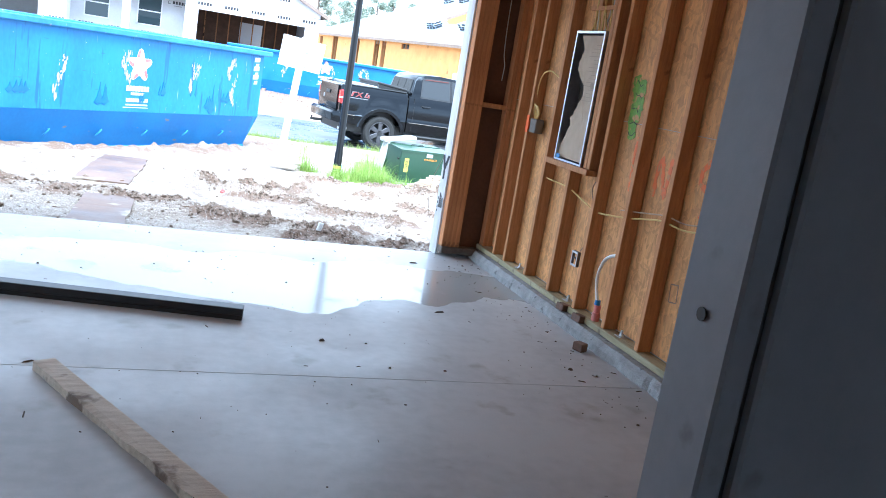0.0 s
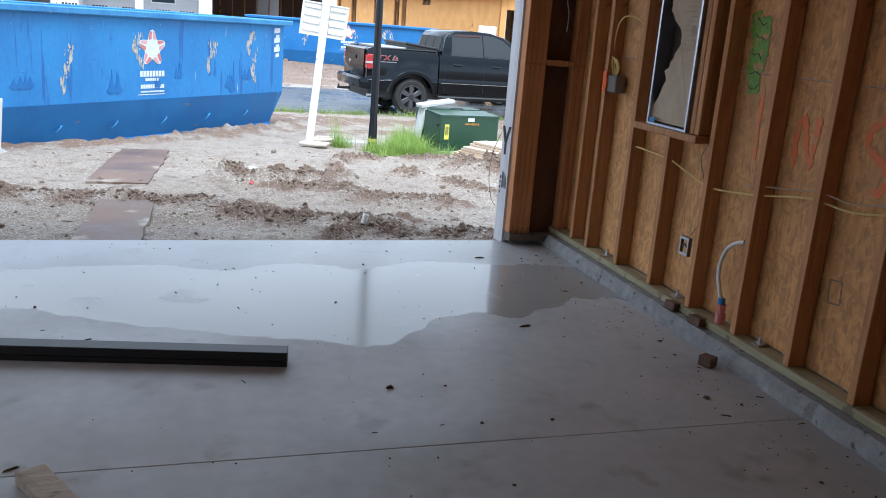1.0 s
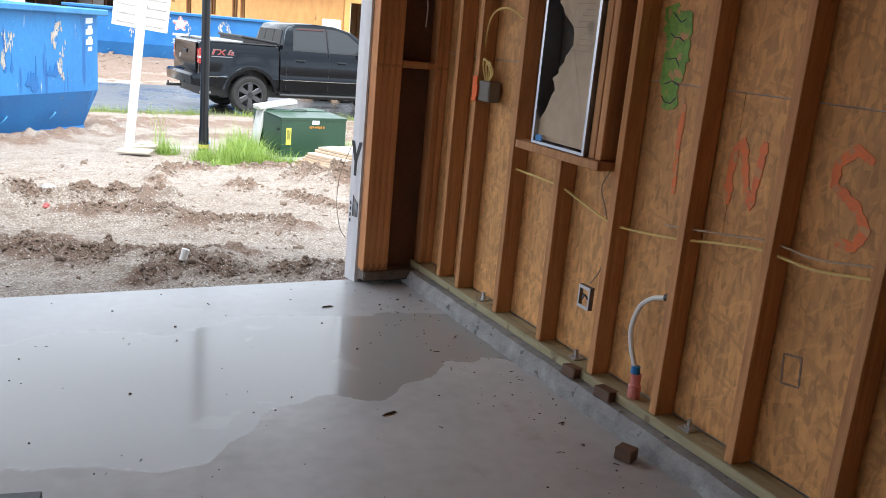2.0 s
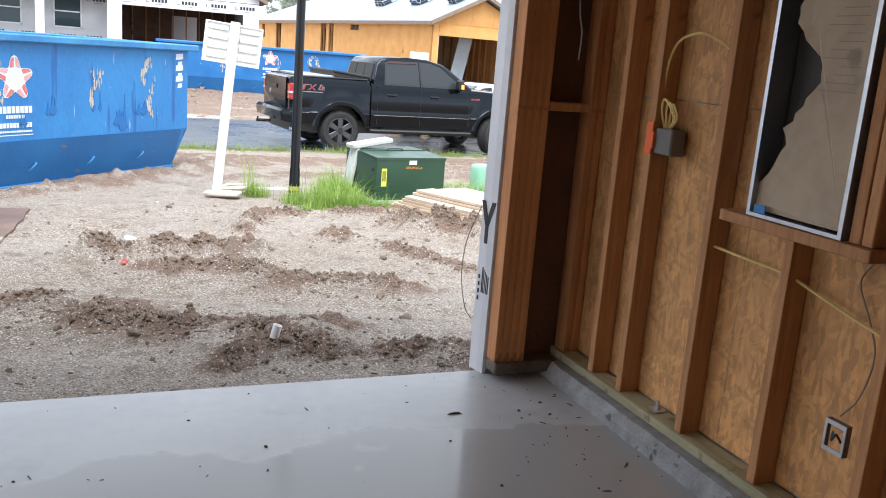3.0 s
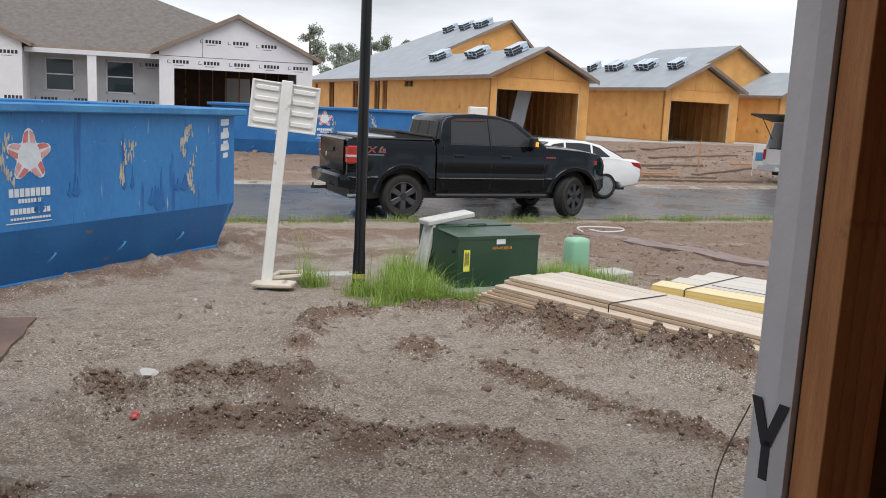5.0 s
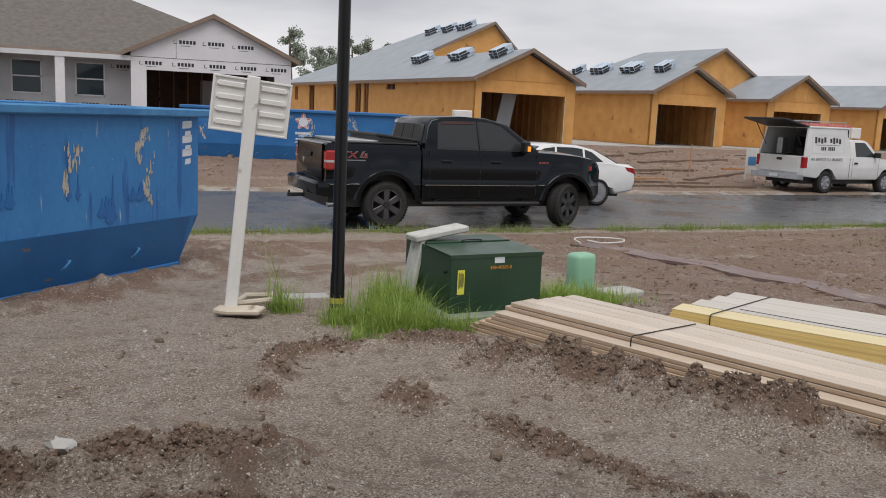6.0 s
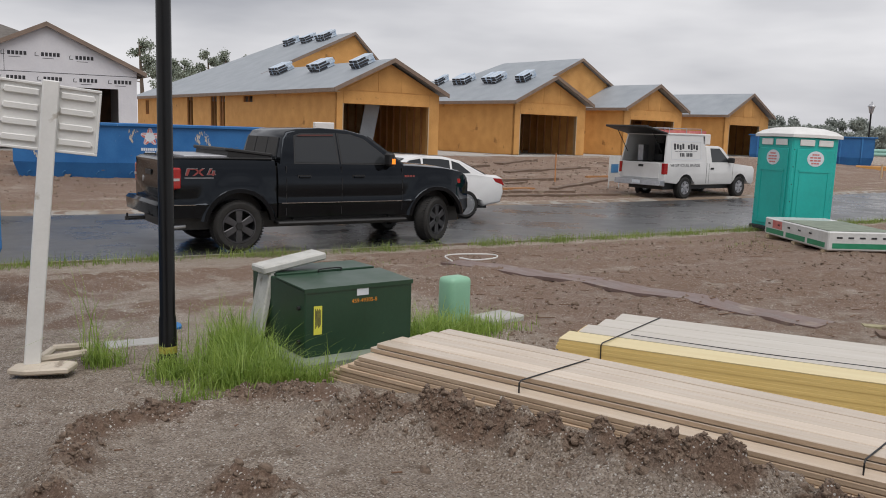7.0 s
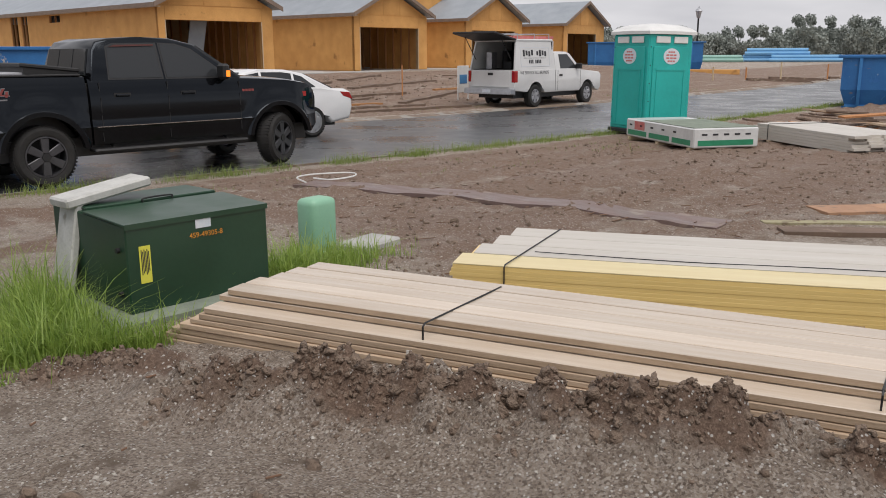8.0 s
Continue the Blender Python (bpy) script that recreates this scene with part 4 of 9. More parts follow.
def dumpster(m, length, label, group, marked=True, high=1.75, seed=3, paint=None):
    """Roll-off container: origin at the bottom of its near right corner, body along -x, +y away."""
    rnd = random.Random(seed)
    ob = thing("dumpster", m, label, "dumpster", group)
    W, L, H = 2.15, length, high
    low = 0.34 * H
    bm = bmesh.new()
    # hull: near side, ends and far side, tapered below, as a shell with thickness
    def ring(z, e, t):
        return [(-L - e + t, -e + t, z), (e - t, -e + t, z), (e - t, W + e - t, z), (-L - e + t, W + e - t, z)]
    outer = [ring(0, 0, 0), ring(low, 0.17, 0), ring(H, 0.17, 0)]
    inner = [ring(H, 0.17, 0.06), ring(low, 0.17, 0.06), ring(0.1, 0, 0.06)]
    rows = [[bm.verts.new(c) for c in r] for r in outer + inner]
    for a, b in zip(rows, rows[1:]):
        for i in range(4):
            bm.faces.new((a[i], a[(i + 1) % 4], b[(i + 1) % 4], b[i]))
    bm.faces.new(rows[0][::-1])
    bm.faces.new(rows[-1])
    body = part("body", bm, paint or M_BLUE, ob)
    # Thin panel over the tapered near side, in a deeper blue.
    bm = bmesh.new()
    prism(bm, [(-0.004, 0.0), (-0.1745, low - 0.004), (-0.150, low - 0.004), (0.02, 0.0)], "x", -L - 0.02, 0.02, both=[(-0.004, 0.0), (-0.1745, low - 0.004), (-0.150, low - 0.004), (0.02, 0.0)])
    part("skirt_panel", bm, M_BLUEDEEP, body, "deeper blue lower panel")
    bm = bmesh.new()
    for y in (-0.25, W + 0.13):
        box(bm, -L - 0.30, y, H - 0.04, 0.34, y + 0.12, H + 0.05, bev=0.015)
    for x in (-L - 0.24, 0.12):
        box(bm, x, -0.13, H - 0.04, x + 0.12, W + 0.13, H + 0.05, bev=0.015)
    part("rim", bm, paint or M_RIMBLUE, ob)
    bm = bmesh.new()
    for y in (0.05, W - 0.2):
        box(bm, -L - 0.1, y, -0.10, 0.05, y + 0.15, 0.0)
    box(bm, -L - 0.02, -0.035, -0.03, 0.03, 0.03, 0.05, bev=0.01)
    part("skid_rail", bm, M_BLUE, ob)
    for k in range(7):
        x = -0.75 - k * (L - 1.0) / 6
        bm = bmesh.new()
        tube(bm, [(x, -0.105, 0.30), (x - 0.02, -0.16, 0.31), (x - 0.07, -0.155, 0.26), (x - 0.08, -0.11, 0.22)], 0.011, 5)
        part("tarp_hook", bm, M_RIMBLUE, body)
    if not marked:
        for k in range(6):
            x = -0.6 - k * (L - 0.9) / 5
            bm = bmesh.new()
            prism(bm, [(-0.004, 0.02), (-0.175, low), (-0.175, H - 0.05), (-0.25, H - 0.05), (-0.25, low), (-0.08, 0.02)], "x", x, x + 0.09)
            part("rib", bm, M_BLUE, ob)
    face = Matrix.Translation((0, -0.172, 0))
    if marked:
        sx = -2.92
        def lobes(r, k, n=40):
            return [(r * (1 - k + k * math.cos(5 * a)) * math.sin(a), r * (1 - k + k * math.cos(5 * a)) * math.cos(a)) for a in (2 * math.pi * i / n for i in range(n))]
        star = face @ Matrix.Translation((sx, 0, 1.30))
        bm = bmesh.new()
        prism(bm, lobes(0.262, 0.22), "y", -0.003, 0.0, star)
        part("star_backing", bm, M_PRINT, body, "white rounded star backing")
        for i in range(5):
            c = star @ Matrix.Rotation(2 * math.pi * i / 5, 4, "Y")
            bm = bmesh.new()
            prism(bm, [(-0.016, 0.130), (-0.066, 0.118), (-0.070, 0.150), (-0.050, 0.215), (-0.020, 0.238), (-0.008, 0.236)], "y", -0.006, -0.0035, c)
            part("star_print", bm, M_RED, body, "faded red star print")
            bm = bmesh.new()
            prism(bm, [(0.016, 0.130), (0.066, 0.118), (0.070, 0.150), (0.050, 0.215), (0.020, 0.238), (0.008, 0.236)], "y", -0.006, -0.0035, c)
            part("star_print", bm, M_REDPALE, body, "washed-out red star print")
        bm = bmesh.new()
        box(bm, sx - 0.28, -0.0025, 0.655, sx + 0.24, -0.0005, 0.665, face)
        part("print_rule", bm, M_PRINT, body, "thin white printed rule")
        for w, z, h, n in ((0.48, 0.91, 0.080, 8), (0.28, 0.85, 0.04, 8), (0.46, 0.745, 0.055, 10), (0.46, 0.69, 0.022, 14)):
            bm = bmesh.new()
            bars(bm, face @ Matrix.Translation((sx - w / 2, -0.002, z)), w, h, 0.2, n)
            tagged(part("print_line", bm, M_PRINT, body, "white bars of print"), kind="stuff")
        for z in (1.58, 1.42, 1.27):
            for c in ((-0.10, z, 0.06, z + 0.09, 0.03), (-0.06, z - 0.09, 0.04, z - 0.02, -0.02)):
                bm = bmesh.new()
                prism(bm, [(c[0], c[1]), (c[2] - abs(c[4]), c[1] + 0.006), (c[2], c[1] + 0.02), (c[2] - 0.004, c[3]), (c[0] + 0.012, c[3] - 0.008), (c[0] + 0.004, (c[1] + c[3]) / 2 + c[4])], "y", -0.003, -0.0005, face)
                part("sticker", bm, M_PRINT, body, "torn white sticker")
    # drips of old paint and rain streaks, each with its own ragged outline
    for mt, cnt, lo, hi, nm in ((M_DRIP, 6 if marked else 2, 0.25, 0.6, "paint_drip"), (M_DRIPDARK, 9 if marked else 4, 0.15, 0.6, "stain_streak")):
        bm = bmesh.new()
        for _ in range(cnt):
            x = -rnd.uniform(0.25, L - 0.3)
            top = rnd.uniform(1.15, 1.62) * H / 1.75 if mt is M_DRIP else rnd.uniform(0.85, 1.2) * H / 1.75
            ln = rnd.uniform(lo, hi)
            w = rnd.uniform(0.005, 0.016) if mt is M_DRIP else rnd.uniform(0.02, 0.06)
            if mt is M_DRIPDARK:
                zz, ln = max(low + 0.01, rnd.uniform(0.62, 0.95) * H / 1.75), ln * 0.9
                for s in range(rnd.randint(2, 4)):
                    xx, hh = x + rnd.uniform(-0.12, 0.12), ln * rnd.uniform(0.4, 1.0)
                    ww = w * 1.5
                    prism(bm, [(xx - ww, zz), (xx - ww * 0.2, zz - 0.04), (xx + ww, zz + 0.02), (xx + ww * 0.5, zz + hh * 0.18), (xx + ww * 0.6, zz + hh * 0.24), (xx + ww * 0.25, zz + hh * 0.5), (xx + ww * 0.08, zz + hh), (xx - ww * 0.06, zz + hh), (xx - ww * 0.3, zz + hh * 0.45), (xx - ww * 0.65, zz + hh * 0.2)], "y",
                          -0.0035 - 0.0006 * s, -0.0005, face)
                continue
            for s in range(46):
                q = rnd.random()
                xx = x + 0.06 * math.sin(q * 5.0 + x * 7) + rnd.gauss(0, 0.045 * (1.2 - q))
                zz = max(low + 0.05, top - ln * q * 1.25)
                ww, hh = rnd.uniform(0.003, 0.016), rnd.uniform(0.015, 0.085)
                prism(bm, [(xx - ww, zz), (xx - ww * 0.3, zz - hh * rnd.uniform(0.2, 0.7)), (xx + ww * rnd.uniform(0.5, 1.2), zz + hh * 0.1), (xx + ww * 0.6, zz + hh), (xx - ww * rnd.uniform(0.1, 0.9), zz + hh * 0.8)], "y",
                      -0.0035 - 0.00008 * s, -0.0005, face)
        tagged(part(nm, bm, mt, body), kind="stuff")
    return ob


dumpster(pose(1.50, 16.72, -0.44, 0, 0, 47.6), 6.6, "large open blue steel dumpster with faded paint and streaks", "dumpsters")
dumpster(pose(8.75, 32.7, -0.32, 0, 0, -10), 6.3, "open blue dumpster across the street with a star print", "dumpsters", high=1.62, seed=8, paint=M_BLUEDEEP)
dumpster(pose(31.3, 16.25, -0.50, 0, 0, -63.9), 6.0, "plain open blue dumpster with upright ribs beside the bend", "dumpsters", marked=False, high=1.5, seed=5, paint=M_BLUEDEEP)
dumpster(pose(53.3, 44.0, -0.2, 0, 0, -52), 7.4, "distant blue dumpster behind the portable toilets", "dumpsters", marked=False, high=2.0, seed=6, paint=M_BLUEDEEP)


def transformer():
    ob = thing("transformer_box", pose(3.68, 13.44, -0.36, 0, 0, 8.5), "dark green pad-mounted electrical transformer box on a pad", "transformer")
    bm = bmesh.new()
    prism(bm, [(0.0, 0.05), (0.0, 0.565), (0.92, 0.605), (0.92, 0.05)], "x", 0, 0.97, bev=0.008)
    part("cabinet", bm, M_GREENBOX, ob)
    bm = bmesh.new()
    prism(bm, [(-0.008, 0.545), (-0.008, 0.578), (0.50, 0.600), (0.50, 0.588), (0.004, 0.567), (0.004, 0.545)], "x", -0.006, 0.976, bev=0.003)
    part("lid", bm, M_GREENBOX, ob)
    bm = bmesh.new()
    box(bm, 0.03, 0.53, 0.589, 0.94, 0.9, 0.612, bev=0.006)
    part("top_hatch", bm, M_GREENBOX, ob)
    bm = bmesh.new()
    tube(bm, [(0.40, 0.52, 0.598), (0.41, 0.52, 0.622), (0.60, 0.53, 0.622), (0.61, 0.53, 0.598)], 0.006)
    part("lifting_handle", bm, M_BLACK, ob)
    bm = bmesh.new()
    box(bm, -0.16, -0.12, -0.10, 1.06, 1.0, 0.048, bev=0.02)
    part("pad", bm, M_PAD, ob, "grey-green pad")
    bm = bmesh.new()
    box(bm, 0.075, -0.0035, 0.22, 0.145, -0.0005, 0.44)
    lb = part("warning_label", bm, M_YELLOW, ob, "yellow warning label")
    bm = bmesh.new()
    for k in range(6):
        box(bm, 0.085 + 0.009 * k, -0.005, 0.27 + 0.01 * (k % 3), 0.090 + 0.009 * k, -0.0038, 0.42 - 0.012 * (k % 2))
    part("print_line", bm, M_INK, lb)
    bm = bmesh.new()
    box(bm, 0.45, -0.0035, 0.49, 0.555, -0.0005, 0.55)
    sl = part("sticker", bm, M_PRINT, ob, "white sticker")
    cu = bpy.data.curves.new("number", "FONT")
    cu.body, cu.size, cu.extrude, cu.align_x = "459-49305-8", 0.045, 0.0008, "CENTER"
    t = new("number", cu)
    t.matrix_basis = pose(0.52, -0.003, 0.435, 90, 0, 0)
    bpy.context.view_layer.update()
    tm = bpy.data.meshes.new_from_object(t)
    bpy.data.objects.remove(t)
    tm.materials.append(M_ORANGEINK)
    shared("stencilled_number", tm, ob, pose(0.52, -0.003, 0.435, 90, 0, 0))
    for z in (0.42, 0.16):
        bm = bmesh.new()
        rod(bm, (-0.001, 0.08, z), (-0.022, 0.08, z), 0.016, 10)
        part("bolt", bm, M_BLACK, ob)
    return ob


transformer()

# a white slab and its broken side leaning on the box
ob = thing("broken_panel", pose(3.44, 13.98, -0.36, 0, 0, 9), "white foam-cored panel bent over the green box", "panel")
bm = bmesh.new()
box(bm, -0.10, 0.0, 0.645, 0.47, 0.24, 0.705, Matrix.Translation((0.30, 0, -0.02)) @ Matrix.Rotation(radians(-9), 4, "Y"), bev=0.012)
part("top_sheet", bm, M_FOAM, ob)
bm = bmesh.new()
box(bm, 0.0, 0.0, -0.04, 0.05, 0.22, 0.68, Matrix.Translation((0.035, 0.01, 0)) @ Matrix.Rotation(radians(11), 4, "Y"), bev=0.01)
part("side_sheet", bm, M_FOAM, ob)

# pale green cable pedestal and a small concrete cover
ob = thing("cable_pedestal", pose(5.62, 14.62, -0.44, 0, 0, 12), "short pale green plastic cable pedestal", "pedestal")
bm = bmesh.new()
prof = [(-0.14, -0.11), (0.14, -0.11), (0.14, 0.11), (-0.14, 0.11)]
prism(bm, prof, "z", 0, 0.46)
bmesh.ops.bevel(bm, geom=bm.edges[:], offset=0.055, segments=3, affect="EDGES", profile=0.5)
part("cover", bm, M_MINT, ob, smooth=True)
bm = bmesh.new()
box(bm, -0.15, -0.12, -0.04, 0.15, 0.12, 0.03, bev=0.01)
part("base", bm, M_MINT, ob)
bm = bmesh.new()
box(bm, 5.75, 14.3, -0.46, 6.25, 14.62, -0.365, Matrix.Translation((6, 14.5, 0)) @ Matrix.Rotation(0.3, 4, "Z") @ Matrix.Translation((-6, -14.5, 0)), bev=0.015)
solid("utility_cover", bm, M_CONC, "pale concrete utility cover half sunk in dirt", "cover")
bm = bmesh.new()
box(bm, 2.42, 14.62, -0.48, 2.95, 14.86, -0.395, bev=0.02)
solid("utility_cover", bm, M_CONC, "pale concrete cover behind the black pole", "cover")

# black street-lamp pole
ob = thing("lamp_post", pose(2.755, 13.8, -0.36), "tall black round steel lamp post with yellow band", "lamp post")
bm = bmesh.new()
lathe(bm, [(0.078, -0.1), (0.078, 0.02), (0.066, 0.05), (0.062, 0.36), (0.056, 0.38), (0.05, 4.6), (0.0, 4.61)], 20)
part("pole", bm, M_BLACKPOLE, ob, smooth=True)
bm = bmesh.new()
lathe(bm, [(0.060, 0.095), (0.0665, 0.10), (0.0665, 0.15), (0.060, 0.155)], 20)
part("band", bm, M_BAND, ob, "dull yellow band", smooth=True)

# yard sign seen from behind: ribbed board on a leaning flat post, on a plastic foot
ob = thing("yard_sign", pose(1.86, 14.08, -0.37), "white ribbed plastic sign board on a leaning white post", "sign")
lean = Matrix.Rotation(radians(5.2), 4, "Y")
bm = bmesh.new()
box(bm, -0.055, -0.02, 0.03, 0.055, 0.025, 2.06, lean, bev=0.008)
part("post", bm, M_WHITE, ob)
pm = lean @ Matrix.Translation((0.0, 0.055, 1.80)) @ Matrix.Rotation(radians(0.5), 4, "Y")
bm = bmesh.new()
prism(bm, [(-0.335, -0.235), (0.335, -0.235), (0.335, 0.235), (-0.335, 0.235)], "y", -0.022, 0.02, pm, bev=0.012, seg=2)
bd = part("board", bm, M_WHITE, ob)
for sx in (-1, 1):
    for k in range(4):
        z = -0.165 + 0.108 * k
        bm = bmesh.new()
        prism(bm, [(sx * 0.07, z - 0.016), (sx * 0.285, z - 0.016), (sx * 0.30, z), (sx * 0.285, z + 0.03), (sx * 0.07, z + 0.03)], "y", -0.042, -0.02, pm, bev=0.006)
        part("rib", bm, M_WHITE, bd)
bm = bmesh.new()
for a, b, c, d in ((-0.335, -0.235, 0.335, -0.215), (-0.335, 0.215, 0.335, 0.235), (-0.335, -0.215, -0.315, 0.215), (0.315, -0.215, 0.335, 0.215)):
    box(bm, a, -0.04, b, c, -0.021, d, pm, bev=0.004)
part("edge", bm, M_WHITE, bd)
bm = bmesh.new()
prism(bm, [(-0.16, -0.08), (-0.06, -0.17), (0.22, -0.22), (0.30, -0.06), (0.22, 0.02), (-0.10, 0.05)], "z", 0.0, 0.045, bev=0.012)
part("foot", bm, M_CREAM, ob, "muddy cream plastic foot")
bm = bmesh.new()
ring = [(0.06, 0.06), (0.36, 0.12), (0.42, 0.36), (0.16, 0.34)]
for a, b in zip(ring, ring[1:] + ring[:1]):
    rod(bm, (*a, 0.05), (*b, 0.06), 0.028, 8)
part("foot_ring", bm, M_CREAM, ob, "muddy cream plastic ring")


def lumber_board(l, w, h, bend_z=0.0, material=None, bev=0.004, edge=None):
    """A board along +x, sagging a little."""
    bm = bmesh.new()
    rows = []
    n = 8 if bend_z else 1
    for i in range(n + 1):
        k = i / n
        dz = bend_z * (4 * k * (1 - k)) if bend_z else 0
        rows.append([bm.verts.new((l * k, y, z + dz)) for y, z in ((0, bev), (bev, 0), (w - bev, 0), (w, bev), (w, h - bev), (w - bev, h), (bev, h), (0, h - bev))])
    for a, b in zip(rows, rows[1:]):
        for i in range(8):
            bm.faces.new((a[i], a[(i + 1) % 8], b[(i + 1) % 8], b[i]))
    bm.faces.new(rows[0])
    bm.faces.new(rows[-1][::-1])
    bmesh.ops.recalc_face_normals(bm, faces=bm.faces)
    if edge:
        for f in bm.faces:
            if abs(f.normal.z) < 0.4:
                f.material_index = 1
    m = bpy.data.meshes.new("board")
    bm.to_mesh(m)
    bm.free()
    m.materials.append(material)
    if edge:
        m.materials.append(edge)
    return m


def strap(ob, x, w, h, z0=-0.02, skew=0.0, dy=0.0):
    bm = bmesh.new()
    tube(bm, [(x, -0.006 + dy, z0), (x, -0.008 + dy, h - 0.01), (x + skew * 0.02, 0.01 + dy, h + 0.004), (x + skew, w + dy - 0.01, h + 0.004), (x + skew, w + dy + 0.006, h - 0.02), (x + skew, w + dy + 0.006, z0)], 0.0055, 4, False)
    part("strap", bm, M_BLACK, ob, "black steel strap")


# long pack of pale boards, ends out of line
rnd = random.Random(11)
ob = thing("lumber_stack", pose(3.69, 12.97, -0.350, 0, 0.35, -63.6), "strapped stack of long pale primed boards on muddy ground", "lumber", "lumber packs")
hts = [0.036, 0.030, 0.033, 0.033, 0.030, 0.034, 0.034, 0.036, 0.034]
bw = 0.142
m_low = {h: lumber_board(5.0, bw - 0.004, h - 0.003, 0, M_BOARDEDGE) for h in set(hts)}
m_top = lumber_board(5.0, bw - 0.007, 0.032, 0, M_PRIMED, 0.004, M_BOARDEDGE)
z = -0.006
for k, h in enumerate(hts, -1):
    shift = 0.0 + 0.055 * k
    inset = (0.004 * k + rnd.uniform(-0.009, 0.009)) if k < 6 else 0.152
    cnt = 6 if k < 6 else 5
    for j in range(cnt):
        jx = shift + rnd.uniform(-0.012, 0.012) + (0.0 if k < 6 else -0.08 + 0.03 * j)
        shared("board", m_top if k >= 5 else m_low[h], ob, Matrix.Translation((jx, inset + j * bw, z + (rnd.uniform(0, 0.006) if k == 7 else 0))))
    z += h
for x in (1.52, 3.42):
    strap(ob, x, 6 * bw - 0.10, z, 0.0, 0.10, 0.05)
for x in (0.9, 2.9, 4.5):
    bm = bmesh.new()
    box(bm, x, -0.02, -0.12, x + 0.09, 6 * bw + 0.02, -0.007)
    part("bearer", bm, M_BOARDEDGE, ob)

# second pack: sealed yellow edges under pale faces, four columns each set back a little
ob = thing("lumber_stack", pose(5.52, 12.79, -0.42, 0, 0, -53.0), "strapped pack of pale panels with yellow sealed edges", "lumber", "lumber packs")
pan = lumber_board(5.2, 0.298, 0.0256, -0.015, M_YELLOWLUM, 0.001)
face_m = lumber_board(5.2, 0.296, 0.007, -0.015, M_PALETOP, 0.001)
face_y = lumber_board(5.2, 0.298, 0.007, -0.015, M_YELLOWTOP, 0.001)
for j in range(4):
    for k in range(9):
        shared("panel", pan, ob, Matrix.Translation((0.075 * j + 0.010 * ((k + j) % 3), 0.302 * j + 0.0012 * ((k * 7) % 3), 0.012 + 0.026 * k)))
    shared("panel", face_y if j == 0 else face_m, ob, Matrix.Translation((0.075 * j + 0.02, 0.001 + 0.302 * j, 0.247 + (0.0 if j == 0 else 0.004))))
strap(ob, 0.36, 1.205, 0.256, 0.0, 0.22)
strap(ob, 3.2, 1.205, 0.242, 0.0, 0.05)
bm = bmesh.new()
tube(bm, [(0.5, 0.40, 0.262), (1.5, 0.38, 0.250), (2.4, 0.42, 0.247), (4.9, 0.34, 0.260)], 0.0035, 4)
part("strap", bm, M_BLACK, ob)
for x in (0.4, 2.4, 4.4):
    bm = bmesh.new()
    box(bm, x, 0.0, -0.09, x + 0.1, 1.19, 0.011)
    part("bearer", bm, M_BOARDEDGE, ob)
bm = bmesh.new()
box(bm, 0, 0, 0, 0.5, 0.35, 0.012, pose(7.25, 10.55, -0.155, 2, 2, -40), bev=0.003)
solid("offcut_board", bm, M_PALETOP, "pale offcut lying on the yellow-edged pack", "offcut")


def plank(line, w, th, material, label, cat="plank"):
    """A thin board or sheet that follows the dirt along a line of points."""
    pts = [Vector((*p, 0)) for p in line]
    bm = bmesh.new()
    rows = []
    for a, b in zip(pts, pts[1:]):
        n = max(6, int((b - a).length / 0.3))
        side = Vector((a.y - b.y, b.x - a.x, 0)).normalized() * (w / 2)
        for i in range(n + (1 if b == pts[-1] else 0)):
            p = a.lerp(b, i / n)
            rag = 1 + 0.12 * lump(p.x, p.y, 3.0, 2.0)
            hi = max(ground_z((p + side * s).x, (p + side * s).y)[0] for s in (-0.9, 0, 0.9))
            lo = fall(p.x, p.y)
            zz = 0.5 * hi + 0.5 * max(hi - 0.02, lo + 0.02)
            rows.append([bm.verts.new(p + side * (s * rag) + Vector((0, 0, zz + t))) for s, t in ((-1, -0.04), (-1, th), (1, th), (1, -0.04))])
    for a, b in zip(rows, rows[1:]):
        for i in range(3):
            bm.faces.new((a[i], b[i], b[i + 1], a[i + 1]))
    bm.faces.new(rows[0])
    bm.faces.new(rows[-1][::-1])
    return solid(name=cat, bm=bm, material=material, label=label, category=cat, group="planks on the dirt")


plank([(7.7, 18.45), (8.15, 17.1), (8.48, 15.95), (8.72, 14.75), (8.90, 13.75), (9.06, 13.05)], 0.46, 0.003, M_MUDSHEET, "long purple-brown muddy sheet strip lying across the plot")
plank([(9.15, 12.55), (10.6, 11.2)], 0.24, 0.02, M_MUDPLANK, "muddy plank end beside a longer one")
plank([(9.35, 12.85), (11.6, 11.0)], 0.12, 0.012, M_PLATE, "thin pale lath in the mud")
plank([(10.35, 12.85), (11.0, 12.45)], 0.42, 0.015, M_SCRAP, "orange strand board scrap on the dirt", cat="board_scrap")
plank([(10.95, 12.55), (11.6, 12.15)], 0.34, 0.015, M_SCRAP, "orange strand board scrap with a broken corner", cat="board_scrap")
plank([(-0.45, 7.35), (-0.40, 9.0)], 0.44, 0.012, M_RUSTPLATE, "wet muddy sheet leading from the slab", cat="walk_sheet")
plank([(-0.54, 9.95), (-0.38, 12.8)], 0.58, 0.012, M_RUSTPLATE, "long wet muddy sheet on sandy ground", cat="walk_sheet")
bm = bmesh.new()
tube(bm, [(7.55, 18.15, -0.45), (7.62, 18.5, -0.43), (7.95, 18.62, -0.43), (8.45, 18.5, -0.44), (8.35, 18.25, -0.45), (7.9, 18.1, -0.44), (7.75, 18.3, -0.43)], 0.011, 5)
